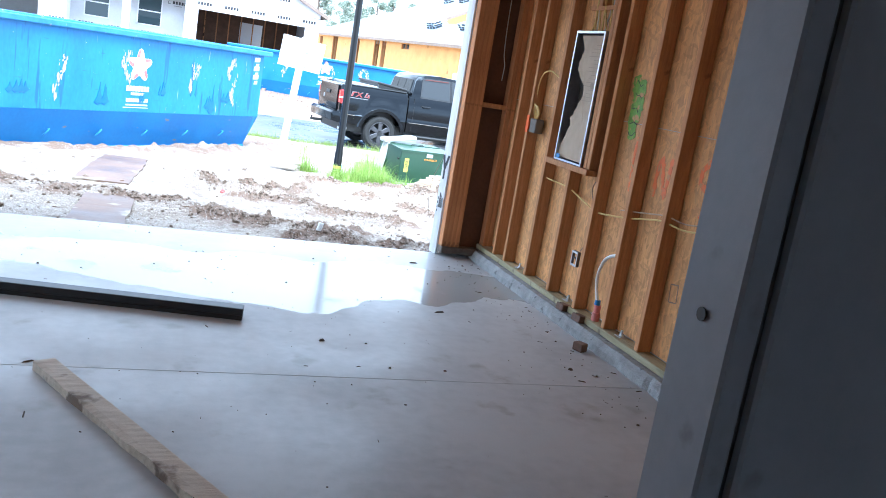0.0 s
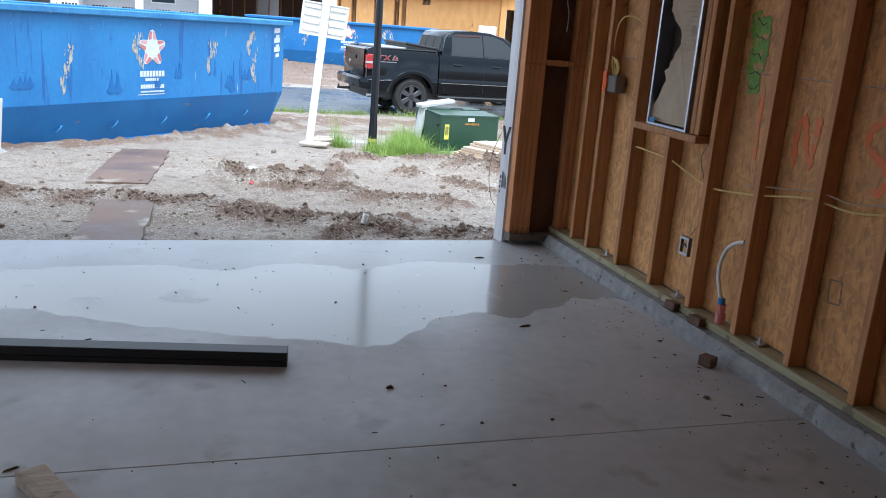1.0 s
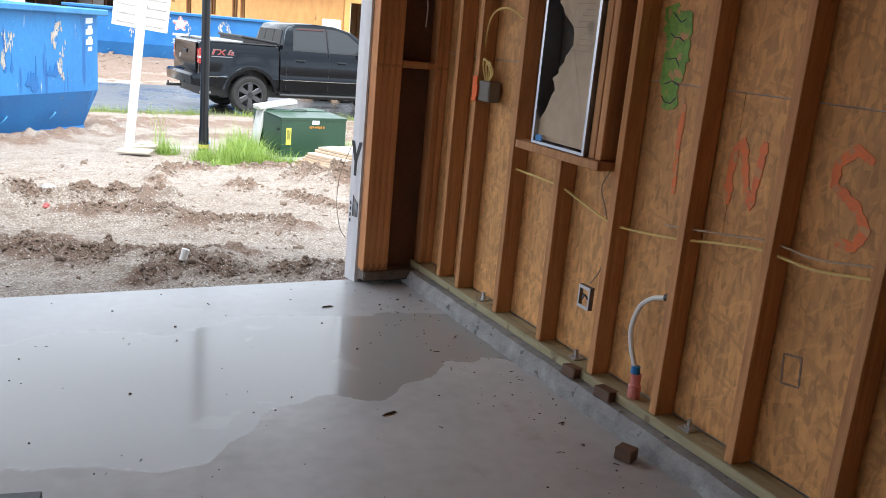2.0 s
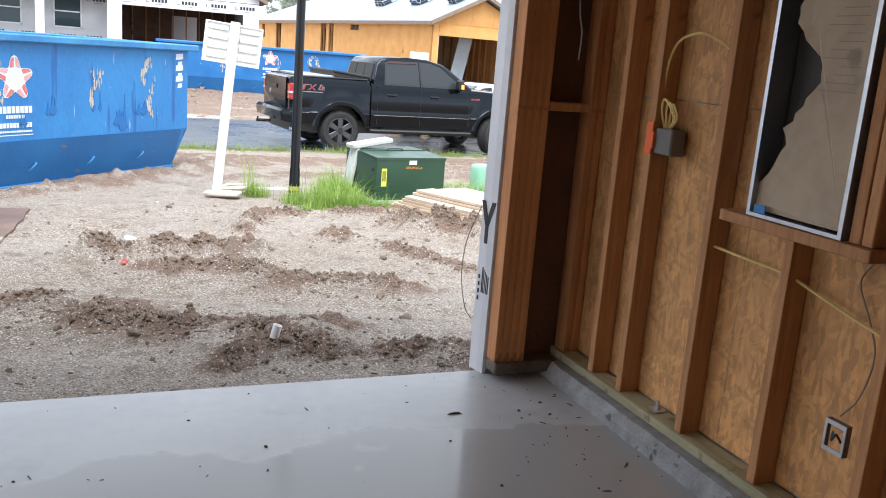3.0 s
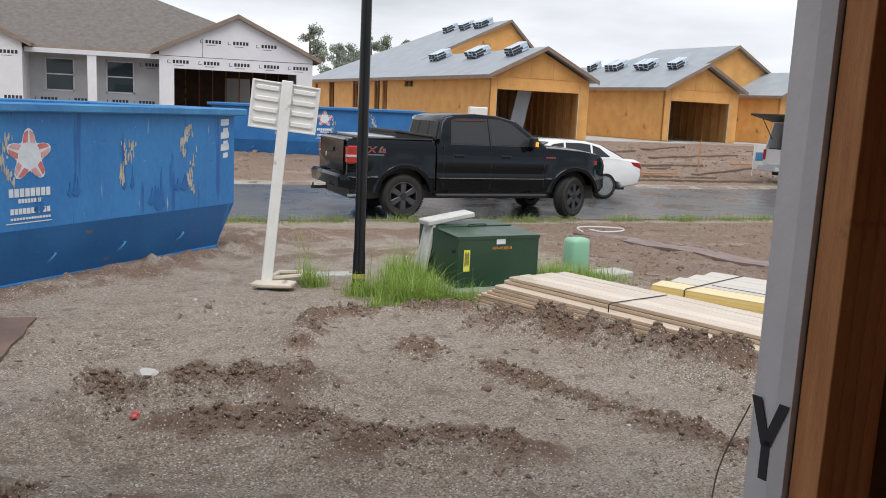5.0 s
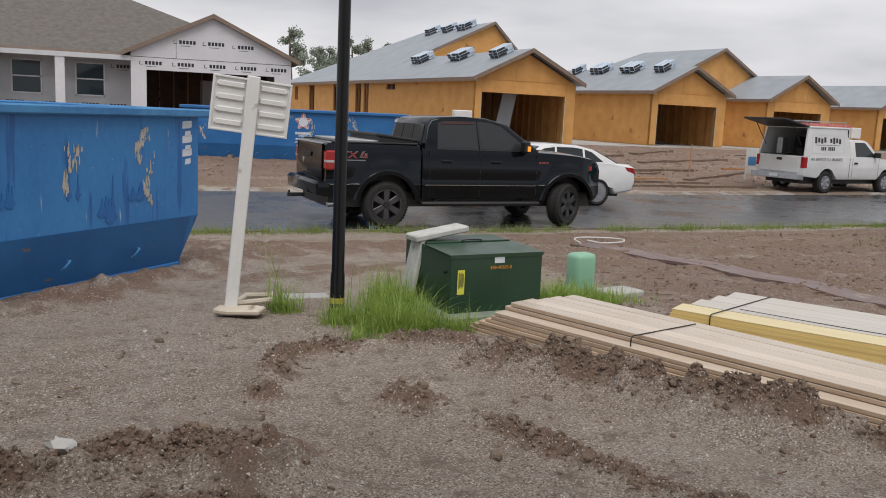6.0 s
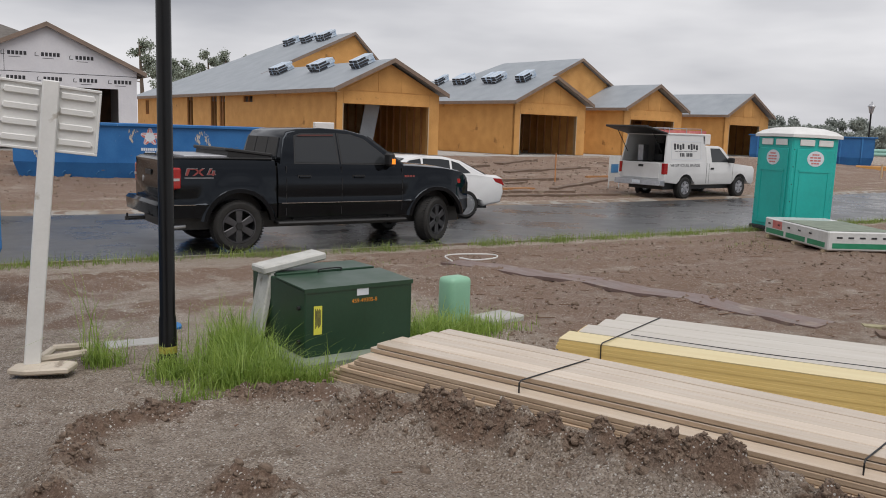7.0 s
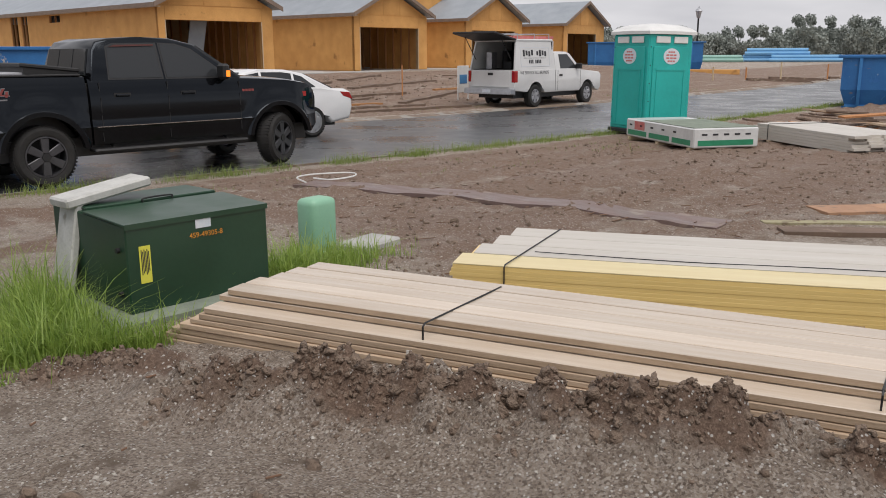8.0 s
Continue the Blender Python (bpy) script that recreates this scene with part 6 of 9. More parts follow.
def wrapped_house():
    """Dried-in house in printed white wrap with a shingle roof, porch and open garage."""
    ob = thing("house", pose(0.78, 40.8, 0.30), "nearly closed house in printed white wrap with brown-grey shingle roof", "house", "houses across the street")
    W, H, O = 5.92, 2.70, 0.33
    ez, ax = 2.86, 2.96
    az = ez + 0.475 * (ax + O)
    bm = bmesh.new()
    wall_with_holes(bm, W, 0, H, [(0.55, 5.28, 0, 2.24)], lambda s, z, d: (s, d, z), 0.14)
    part("front_wall", bm, M_WRAP, ob)
    bm = bmesh.new()
    prism(bm, [(0, H + 0.003), (W, H + 0.003), (W, 2.88), (ax, 4.285), (0, 2.88)], "y", 0.0, 0.12)
    part("gable", bm, M_WRAP, ob)
    bm = bmesh.new()
    box(bm, 0.0, -0.004, H - 0.006, W, -0.001, H + 0.012)
    box(bm, 1.6, -0.004, H + 0.02, 1.615, -0.001, H + 0.72)
    part("seam", bm, M_INK, ob)
    for x0, dep in ((0.0, 1.5), (W - 0.12, 9.0)):
        bm = bmesh.new()
        box(bm, x0, 0.14, 0, x0 + 0.12, dep + (8 if x0 == 0 else 0), H)
        part("side_wall", bm, M_WRAP, ob)
    # porch: set-back wall with two windows, a post, then the other wing
    bm = bmesh.new()
    holes = [(0.55, 1.60, 1.18, 2.44), (2.75, 3.80, 1.18, 2.44)]
    wall_with_holes(bm, 4.75, 0, H, holes, lambda s, z, d: (-4.75 + s, 1.5 + d, z), 0.14)
    part("porch_wall", bm, M_WRAPG, ob)
    for a, b, lo, hi in holes:
        bm = bmesh.new()
        x0, x1 = -4.75 + a, -4.75 + b
        for c in ((x0, lo, x0 + 0.05, hi), (x1 - 0.05, lo, x1, hi), (x0, lo, x1, lo + 0.05), (x0, hi - 0.05, x1, hi), (x0, (lo + hi) / 2 - 0.02, x1, (lo + hi) / 2 + 0.03)):
            box(bm, c[0], 1.47, c[1], c[2], 1.55, c[3])
        wd = part("window", bm, M_TRIM, ob, "white sash window")
        for q0, q1 in ((lo + 0.05, (lo + hi) / 2 - 0.02), ((lo + hi) / 2 + 0.03, hi - 0.05)):
            bm = bmesh.new()
            box(bm, x0 + 0.05, 1.52, q0, x1 - 0.05, 1.53, q1)
            part("pane", bm, M_GLASS, wd)
    bm = bmesh.new()
    box(bm, -2.57, -0.02, 0, -2.25, 0.26, H - 0.15)
    part("porch_post", bm, M_WRAP, ob)
    bm = bmesh.new()
    box(bm, -4.7, -0.05, H - 0.15, 0.0, 0.3, H + 0.02)
    part("porch_beam", bm, M_TRIM, ob)
    # left wing
    bm = bmesh.new()
    wall_with_holes(bm, 6.0, 0, H, [(0.6, 4.95, 0, 2.24)], lambda s, z, d: (-10.75 + s, -0.3 + d, z), 0.14)
    part("wing_wall", bm, M_WRAP, ob)
    bm = bmesh.new()
    box(bm, -4.87, -0.16, 0, -4.75, 1.5, H)
    part("wing_side", bm, M_WRAP, ob)
    bm = bmesh.new()
    prism(bm, [(-10.75, H + 0.003), (-4.75, H + 0.003), (-4.75, 2.88), (-7.75, 4.31), (-10.75, 2.88)], "y", -0.3, -0.18)
    part("gable", bm, M_WRAP, ob)
    bm = bmesh.new()
    box(bm, -10.75, 12.5, 0, W, 12.62, H)
    box(bm, -10.75, -0.16, 0, -10.63, 12.5, H)
    box(bm, -10.6, 6.3, 0, -4.75, 6.42, H)
    part("back_wall", bm, M_WRAP, ob)
    # inside the garage: framing with a bright window behind
    bm = bmesh.new()
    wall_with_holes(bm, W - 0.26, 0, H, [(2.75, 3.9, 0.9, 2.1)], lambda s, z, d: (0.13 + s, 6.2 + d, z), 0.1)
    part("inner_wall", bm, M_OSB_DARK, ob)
    for k in range(9):
        bm = bmesh.new()
        box(bm, 0.5 + 0.6 * k, 6.08, 0, 0.55 + 0.6 * k, 6.18, H)
        part("stud", bm, M_STUD_DARK, ob)
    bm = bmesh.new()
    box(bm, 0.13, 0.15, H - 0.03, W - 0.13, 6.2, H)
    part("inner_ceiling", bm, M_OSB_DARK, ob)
    # print on the wrap: a plain roof-shaped mark and a bar each
    def mark(x, y, z, s=1.0):
        bm = bmesh.new()
        mm = Matrix.Translation((x, y - 0.003, z))
        prism(bm, [(0.02, 0.0), (0.14 * s, 0.0), (0.14 * s, 0.02), (0.04 * s, 0.02), (0.04, 0.10), (0.08 * s, 0.15 * s), (0.02, 0.11)], "y", -0.002, 0.0, mm)
        for i in range(5):
            box(bm, (0.22 + 0.125 * i) * s, -0.002, 0.01, (0.31 + 0.125 * i) * s, 0.0, 0.14 * s, mm)
        box(bm, 0.26 * s, -0.002, -0.07, 0.62 * s, 0.0, -0.055, mm)
        tagged(part("wrap_print", bm, M_INK, ob, "black printed bars on the wrap"), kind="stuff")
    for k in range(5):
        mark(0.28 + 1.16 * k, 0, 2.42)
    for k, z in ((1.5, 3.25), (2.55, 3.25), (3.65, 3.2)):
        mark(k, 0, z)
    for x in (-4.6, -3.4, -2.0, -1.0):
        mark(x, 1.5, 0.78)
    for x in (-4.0, -0.75):
        mark(x, 1.5, 2.28)
    for x, z in ((-5.6, 0.8), (-5.7, 2.42), (-7.2, 2.42)):
        mark(x, -0.3, z)
    # roofs
    bm = bmesh.new()
    slope_sheet(bm, [(-O, -0.15, ez), (ax, -0.15, az), (ax, 6.0, az), (-O, 6.0, ez)], 0.12)
    slope_sheet(bm, [(ax, -0.15, az), (W + O, -0.15, ez), (W + O, 8.5, ez), (ax, 6.0, az)], 0.12)
    slope_sheet(bm, [(-11.1, 0.4, ez - 0.02), (W + O, 0.9, ez - 0.02), (-1.9, 7.6, 6.1), (-7.0, 7.6, 6.1)], 0.12)
    slope_sheet(bm, [(-11.1, 0.4, ez - 0.02), (-7.0, 7.6, 6.1), (-11.1, 13.0, ez - 0.02)], 0.12)
    slope_sheet(bm, [(W + O, 0.9, ez - 0.02), (W + O, 13.0, ez - 0.02), (-1.9, 7.6, 6.1)], 0.12)
    slope_sheet(bm, [(-11.1, 13.0, ez - 0.02), (W + O, 13.0, ez - 0.02), (-1.9, 7.6, 6.1), (-7.0, 7.6, 6.1)], 0.12)
    slope_sheet(bm, [(-11.1, -0.45, ez), (-7.75, -0.45, 4.45), (-7.75, 4.0, 4.45), (-11.1, 4.0, ez)], 0.12)
    slope_sheet(bm, [(-7.75, -0.45, 4.45), (-4.42, -0.45, ez), (-4.42, 4.0, ez), (-7.75, 4.0, 4.45)], 0.12)
    part_each("roof", bm, M_SHINGLE, ob, "brown-grey shingle roof")
    bm = bmesh.new()
    for a, b, y in (((-O, ez), (ax, az), -0.15), ((ax, az), (W + O, ez), -0.15), ((-11.1, ez), (-7.75, 4.45), -0.45), ((-7.75, 4.45), (-4.42, ez), -0.45)):
        prism(bm, [(a[0], a[1] - 0.15), (b[0], b[1] - 0.15), (b[0], b[1] + 0.012), (a[0], a[1] + 0.012)], "y", y - 0.05, y - 0.002)
    box(bm, -4.42, 0.25, ez - 0.19, -O, 0.40, ez - 0.04)
    part_each("rake_board", bm, M_FASCIA, ob)
    bm = bmesh.new()
    box(bm, -10.8, -0.3, -0.5, W + 0.05, 12.6, -0.01)
    part("slab", bm, M_CONC, ob)


wrapped_house()

# ---- vehicles ----
M_TRUCK = mat("black_car_paint", (0.003, 0.0034, 0.0044), (0.005, 0.0054, 0.0064), rough=0.07, rough2=0.15, scale=2, fine=40, bump=0.0)
M_TRUCK.node_tree.nodes["Principled BSDF"].inputs["Specular Tint"].default_value = (0.78, 0.88, 1.0, 1)
M_TRUCK.node_tree.nodes["Principled BSDF"].inputs["Specular IOR Level"].default_value = 0.36
M_WHITECAR = mat("white_car_paint", (0.78, 0.78, 0.78), (0.72, 0.72, 0.72), rough=0.3, scale=2, fine=30, bump=0.01, coat=0.5)
M_WHITEVAN = mat("white_truck_paint", (0.70, 0.70, 0.69), (0.62, 0.62, 0.61), rough=0.35, scale=2, fine=30, bump=0.01, coat=0.3)
M_TAIL = mat("red_lens", (0.42, 0.012, 0.012), (0.3, 0.008, 0.01), rough=0.15, scale=6, bump=0, coat=0.6)
M_AMBER = bpy.data.materials.new("lit_amber_lens")
M_AMBER.use_nodes = True
M_AMBER.node_tree.nodes["Principled BSDF"].inputs["Base Color"].default_value = (0.8, 0.22, 0.02, 1)
M_AMBER.node_tree.nodes["Principled BSDF"].inputs["Emission Color"].default_value = (1.0, 0.25, 0.02, 1)
M_AMBER.node_tree.nodes["Principled BSDF"].inputs["Emission Strength"].default_value = 0.8
M_LENS = mat("clear_lens", (0.5, 0.5, 0.5), (0.35, 0.35, 0.35), rough=0.1, scale=9, bump=0)
M_REDDULL = mat("dull_red_decal", (0.30, 0.05, 0.045), (0.24, 0.06, 0.055), rough=0.4, scale=9, bump=0)
M_VISOR = mat("red_brown_visor", (0.10, 0.028, 0.022), (0.07, 0.02, 0.016), rough=0.2, scale=6, bump=0)
M_GREYDECAL = mat("grey_decal", (0.22, 0.22, 0.23), (0.16, 0.16, 0.17), rough=0.4, scale=30, bump=0)
M_CHROME = mat("chrome", (0.6, 0.6, 0.6), (0.5, 0.5, 0.5), rough=0.12, metal=1.0, scale=6, bump=0)


def arch(cx, cz, r, a0, a1, n=10):
    return [(cx + r * math.cos(radians(a0 + (a1 - a0) * i / n)), cz + r * math.sin(radians(a0 + (a1 - a0) * i / n))) for i in range(n + 1)]


def wheel(ob, m, r, w, rim_mat, spokes, rim=0.68):
    """A wheel whose axle is local y, outer face towards -y."""
    bm = bmesh.new()
    ax = m @ Matrix.Rotation(radians(90), 4, "X")
    ri = r * rim
    lathe(bm, [(ri, -w / 2 + 0.01), (ri + 0.02, -w / 2), (r - 0.05, -w / 2), (r - 0.012, -w / 2 + 0.035), (r, -w / 2 + 0.07), (r, w / 2 - 0.07), (r - 0.012, w / 2 - 0.035), (r - 0.05, w / 2), (ri + 0.02, w / 2), (ri, w / 2 - 0.01)], 36, ax)
    for i in range(52):
        a = 2 * math.pi * i / 52
        q = m @ Matrix.Rotation(a, 4, "Y")
        for s in (-1, 1):
            box(bm, -0.014, s * w * 0.26 - w * 0.15, r - 0.006, 0.014, s * w * 0.26 + w * 0.15, r + 0.004, q)
    wh = part("wheel", bm, M_RUBBER, ob, "black tyre", smooth=True)
    bm = bmesh.new()
    lathe(bm, [(ri - 0.004, -w / 2 + 0.012), (ri - 0.004, w / 2 - 0.005), (ri - 0.022, w / 2 - 0.004), (ri - 0.03, w / 2 - 0.03), (ri - 0.03, -w / 2 + 0.05), (0.0, -w / 2 + 0.05)], 36, ax)
    rm = part("rim", bm, rim_mat, wh, smooth=True)
    for k in range(spokes):
        q = m @ Matrix.Rotation(2 * math.pi * k / spokes, 4, "Y")
        bm = bmesh.new()
        prism(bm, [(-0.045, 0.05), (0.045, 0.05), (0.058, ri - 0.025), (-0.058, ri - 0.025)], "y", -w / 2 + 0.012, -w / 2 + 0.045, q, bev=0.008)
        part("spoke", bm, rim_mat, wh)
    bm = bmesh.new()
    rod(bm, m @ Vector((0, -w / 2 + 0.002, 0)), m @ Vector((0, -w / 2 + 0.05, 0)), 0.055, 14)
    part("hub_cap", bm, M_BLACK if rim_mat is M_RIM else rim_mat, wh)
    return wh


def cabin(bm, prof, half, tuck, z0):
    """Upper body from a side outline: sides lean in by tuck per metre above z0."""
    def yy(z, s):
        return s * (half - tuck * max(0.0, z - z0))
    a = [bm.verts.new((x, yy(z, -1), z)) for x, z in prof]
    b = [bm.verts.new((x, yy(z, 1), z)) for x, z in prof]
    n = len(prof)
    bm.faces.new(a)
    bm.faces.new(b[::-1])
    for i in range(n):
        bm.faces.new((a[i], b[i], b[(i + 1) % n], a[(i + 1) % n]))
    es = [e for e in bm.edges if e.verts[0].co.y * e.verts[1].co.y > 0]
    bmesh.ops.bevel(bm, geom=es, offset=0.035, segments=2, affect="EDGES", profile=0.5)


def side_glass(ob, pts, half, tuck, z0, name="side_window", out=0.006, material=None, label=""):
    for s in (-1, 1):
        bm = bmesh.new()
        def p(x, z, d):
            return Vector((x, s * (half - tuck * max(0.0, z - z0) + d), z))
        a = [bm.verts.new(p(x, z, out)) for x, z in pts]
        b = [bm.verts.new(p(x, z, -0.02)) for x, z in pts]
        n = len(pts)
        bm.faces.new(a)
        bm.faces.new(b[::-1])
        for i in range(n):
            bm.faces.new((a[i], a[(i + 1) % n], b[(i + 1) % n], b[i]))
        part(name, bm, material or M_DARKGLASS, ob, label)


def flare(ob, cx, cz, r, half, material, a0=8, a1=172, w=0.075, out=0.035):
    for s in (-1, 1):
        bm = bmesh.new()
        n = 16
        rows = []
        for i in range(n + 1):
            a = radians(a0 + (a1 - a0) * i / n)
            c, d = math.cos(a), math.sin(a)
            rows.append([bm.verts.new((cx + c * q, s * y, cz + d * q)) for q, y in ((r, half - 0.1), (r - 0.012, half + out), (r + w * 0.6, half + out), (r + w, half - 0.01))])
        for a, b in zip(rows, rows[1:]):
            for i in range(3):
                bm.faces.new((a[i], b[i], b[i + 1], a[i + 1]))
        part("wheel_arch", bm, material, ob, smooth=True)


def slab_body(bm, pts, half, bev=0.05, seg=2):
    prism(bm, pts, "y", -half, half, bev=bev, seg=seg)


def loft(bm, rings, caps=True):
    """Skins a row of open or closed outlines with the same count of points."""
    rows = [[bm.verts.new(p) for p in r] for r in rings]
    for a, b in zip(rows, rows[1:]):
        for k in range(len(a) - 1):
            bm.faces.new((a[k], a[k + 1], b[k + 1], b[k]))
    if caps:
        bm.faces.new(rows[0])
        bm.faces.new(rows[-1][::-1])
    bmesh.ops.remove_doubles(bm, verts=bm.verts, dist=0.0004)
    return rows


def pickup():
    """Crew-cab pickup. Local x forward from the rear axle, y across, z up from the road."""
    ob = thing("pickup_truck", pose(5.05, 21.76, -0.588, 0, 0, 5.2), "black crew-cab pickup truck wet with rain on the street", "pickup truck")
    hw, cz, wb, ar = 0.985, 0.42, 3.68, 0.545

    def low_edge(x):
        z = 0.52 if 0.5 < x < 3.2 else 0.56
        for c in (0.0, wb):
            if abs(x - c) < ar:
                z = max(z, cz + math.sqrt(ar * ar - (x - c) ** 2))
        return z

    def high_edge(x):
        return float(np.interp(x, [-1.10, -1.04, 0.64, 0.70, 3.02, 3.4, 3.9, 4.25, 4.42, 4.50], [1.40, 1.455, 1.44, 1.385, 1.375, 1.36, 1.325, 1.27, 1.20, 1.05]))

    def half(x, z):
        y = hw + float(np.interp(z, [0.45, 0.62, 0.74, 0.765, 0.79, 0.98, 1.14, 1.22, 1.29, 1.36, 1.46], [-0.045, -0.022, -0.006, 0.004, -0.010, 0.0, -0.004, -0.020, -0.034, -0.052, -0.085]))
        for c in (0.0, wb):  # swollen wings round the wheels
            d = math.hypot(x - c, z - cz)
            y += 0.050 * max(0.0, min(1.0, (0.80 - d) / 0.16)) ** 1.5
        if x > 4.0:
            y *= 1 - 0.50 * ((x - 4.0)) ** 1.6
        if x < -0.95:
            y -= 0.03 * (-0.95 - x) / 0.14
        return y

    levels = [0.0, 0.62, 0.70, 0.745, 0.765, 0.785, 0.88, 0.98, 1.08, 1.16, 1.22, 1.27, 1.32, 1.36, 9.0]
    xs = sorted({round(-1.09 + 0.05 * k, 3) for k in range(112)} | {round(c + ar * math.cos(radians(a)), 3) for c in (0, wb) for a in range(0, 181, 9)} | {0.64, 0.70, 4.50})

    def skin(x0, x1, name):
        rings = []
        for x in [x0] + [q for q in xs if x0 + 0.004 < q < x1 - 0.004] + [x1]:
            lo, hi = low_edge(x), high_edge(x)
            side = [(min(max(z, lo), hi)) for z in levels]
            right = [(x, -half(x, z), z) for z in side]
            left = [(x, half(x, z), z) for z in side[::-1]]
            yt = half(x, hi)
            crown = 0.035 if x > 3.0 else 0.0
            top = [(x, -yt * q, hi + 0.012 + crown * (1 - q * q)) for q in (0.93, 0.6, 0.2, -0.2, -0.6, -0.93)]
            rings.append(right + top + left)
        bm = bmesh.new()
        loft(bm, rings)
        return part(name, bm, M_TRUCK, ob, smooth=True)

    skin(-1.09, 0.625, "bed")
    skin(0.66, 4.50, "body")
    bm = bmesh.new()
    box(bm, -1.0, -0.80, 0.36, 4.3, 0.80, 0.62)
    box(bm, 0.6, -0.9, 0.6, 0.69, 0.9, 1.36)
    part("chassis", bm, M_BLACK, ob)
    for x in (0.0, wb):
        bm = bmesh.new()
        prism(bm, arch(x, cz, ar - 0.004, 0, 180, 16), "y", -0.72, 0.72)
        part("wheel_well", bm, M_BLACK, ob)
    prof = [(0.70, 1.36), (0.80, 1.80), (0.88, 1.915), (1.06, 1.962), (1.50, 1.985), (1.98, 1.968), (2.34, 1.885), (3.08, 1.36)]
    bm = bmesh.new()
    cabin(bm, prof, hw - 0.055, 0.30, 1.36)
    part("cab", bm, M_TRUCK, ob, smooth=True)
    gh, gt, gz = hw - 0.055, 0.30, 1.36
    for pts in ([(0.98, 1.42), (1.02, 1.84), (1.12, 1.875), (1.73, 1.888), (1.75, 1.415)], [(1.83, 1.415), (1.805, 1.888), (2.06, 1.875), (2.28, 1.81), (2.84, 1.41)]):
        side_glass(ob, pts, gh, gt, gz)
        cx_, cz_ = sum(p[0] for p in pts) / 5, sum(p[1] for p in pts) / 5
        side_glass(ob, [(cx_ + (x - cx_) * 1.07, cz_ + (z - cz_) * 1.09) for x, z in pts], gh, gt, gz, "window_seal", 0.002, M_BLACK)
    side_glass(ob, [(1.05, 1.845), (1.13, 1.872), (1.71, 1.884), (1.71, 1.862), (1.12, 1.846)], gh, gt, gz, "rain_visor", 0.020, M_VISOR, "dark red-brown rain visor")
    for y0, y1 in ((-0.72, -0.28), (-0.25, 0.25), (0.28, 0.72)):
        bm = bmesh.new()
        vs = [bm.verts.new(c) for c in ((0.703, y0, 1.46), (0.703, y1, 1.46), (0.785, y1 * 0.93, 1.82), (0.785, y0 * 0.93, 1.82))]
        bm.faces.new(vs)
        ws = [bm.verts.new(Vector(v.co) + Vector((0.02, 0, -0.004))) for v in vs]
        bm.faces.new(ws[::-1])
        for i in range(4):
            bm.faces.new((vs[i], vs[(i + 1) % 4], ws[(i + 1) % 4], ws[i]))
        part("rear_window", bm, M_DARKGLASS, ob)
    bm = bmesh.new()
    vs = [bm.verts.new(c) for c in ((2.39, -0.74, 1.855), (2.39, 0.74, 1.855), (3.06, 0.86, 1.385), (3.06, -0.86, 1.385))]
    ws = [bm.verts.new(Vector(v.co) + Vector((0.014, 0, 0.018))) for v in vs]
    bm.faces.new(ws)
    bm.faces.new(vs[::-1])
    for i in range(4):
        bm.faces.new((vs[i], vs[(i + 1) % 4], ws[(i + 1) % 4], ws[i]))
    part("windscreen", bm, M_DARKGLASS, ob)
    flare(ob, 0, cz, 0.535, hw + 0.03, M_TRUCK, w=0.085, out=0.03)
    flare(ob, wb, cz, 0.535, hw + 0.03, M_TRUCK, w=0.085, out=0.03)
    for s in (-1, 1):
        def flat(name, x0, z0, x1, z1, material, proud=0.004, label="", under=ob, bev=0.0):
            """A thin piece that lies on the body's side."""
            y = half((x0 + x1) / 2, (z0 + z1) / 2)
            a, b = sorted((s * (y - 0.012), s * (y + proud)))
            bm = bmesh.new()
            box(bm, x0, a, z0, x1, b, z1, bev=bev)
            return part(name, bm, material, under, label)
        for x, z0, z1, w in ((0.80, 0.56, 1.36, 0.008), (1.80, 0.56, 1.36, 0.008), (2.98, 0.60, 1.33, 0.008)):
            for k in range(4):  # short lengths, so that the gap follows the curved door
                za, zb_ = z0 + (z1 - z0) * k / 4, z0 + (z1 - z0) * (k + 1) / 4
                flat("door_gap", x, za, x + w, zb_, M_BLACK, 0.003)
        for x0, x1 in ((0.72, 3.0), (-1.02, -0.66)):
            flat("side_line", x0, 0.757, x1, 0.767, M_CHROME, 0.004, "thin bright side line")
        for x in (1.02, 2.02):
            flat("door_handle_recess", x - 0.02, 1.145, x + 0.22, 1.215, M_BLACK, 0.003)
            flat("door_handle", x, 1.165, x + 0.20, 1.200, M_TRUCK, 0.035, bev=0.01)
        bm = bmesh.new()
        yo = s * (hw + 0.22)
        box(bm, 2.60, min(s * (hw - 0.02), yo), 1.37, 2.71, max(s * (hw - 0.02), yo), 1.60, bev=0.035)
        box(bm, 2.68, min(s * (hw - 0.08), s * (hw + 0.1)), 1.36, 2.76, max(s * (hw - 0.08), s * (hw + 0.1)), 1.42)
        mr = part("wing_mirror", bm, M_BLACK, ob)
        if s < 0:
            bm = bmesh.new()
            box(bm, 2.635, -hw - 0.2245, 1.41, 2.70, -hw - 0.2205, 1.50)
            part("turn_lamp", bm, M_AMBER, mr, "lit amber turn lamp")
        bm = bmesh.new()
        prism(bm, [(s * (hw - 0.10), 0.425), (s * (hw + 0.11), 0.425), (s * (hw + 0.12), 0.445), (s * (hw + 0.10), 0.47), (s * (hw - 0.10), 0.47)], "x", 0.62, 3.02, bev=0.01)
        rod(bm, (0.95, s * (hw - 0.02), 0.45), (0.95, s * 0.78, 0.54), 0.02, 6)
        rod(bm, (2.75, s * (hw - 0.02), 0.45), (2.75, s * 0.78, 0.54), 0.02, 6)
        part("running_board", bm, M_BLACK, ob)
        bm = bmesh.new()
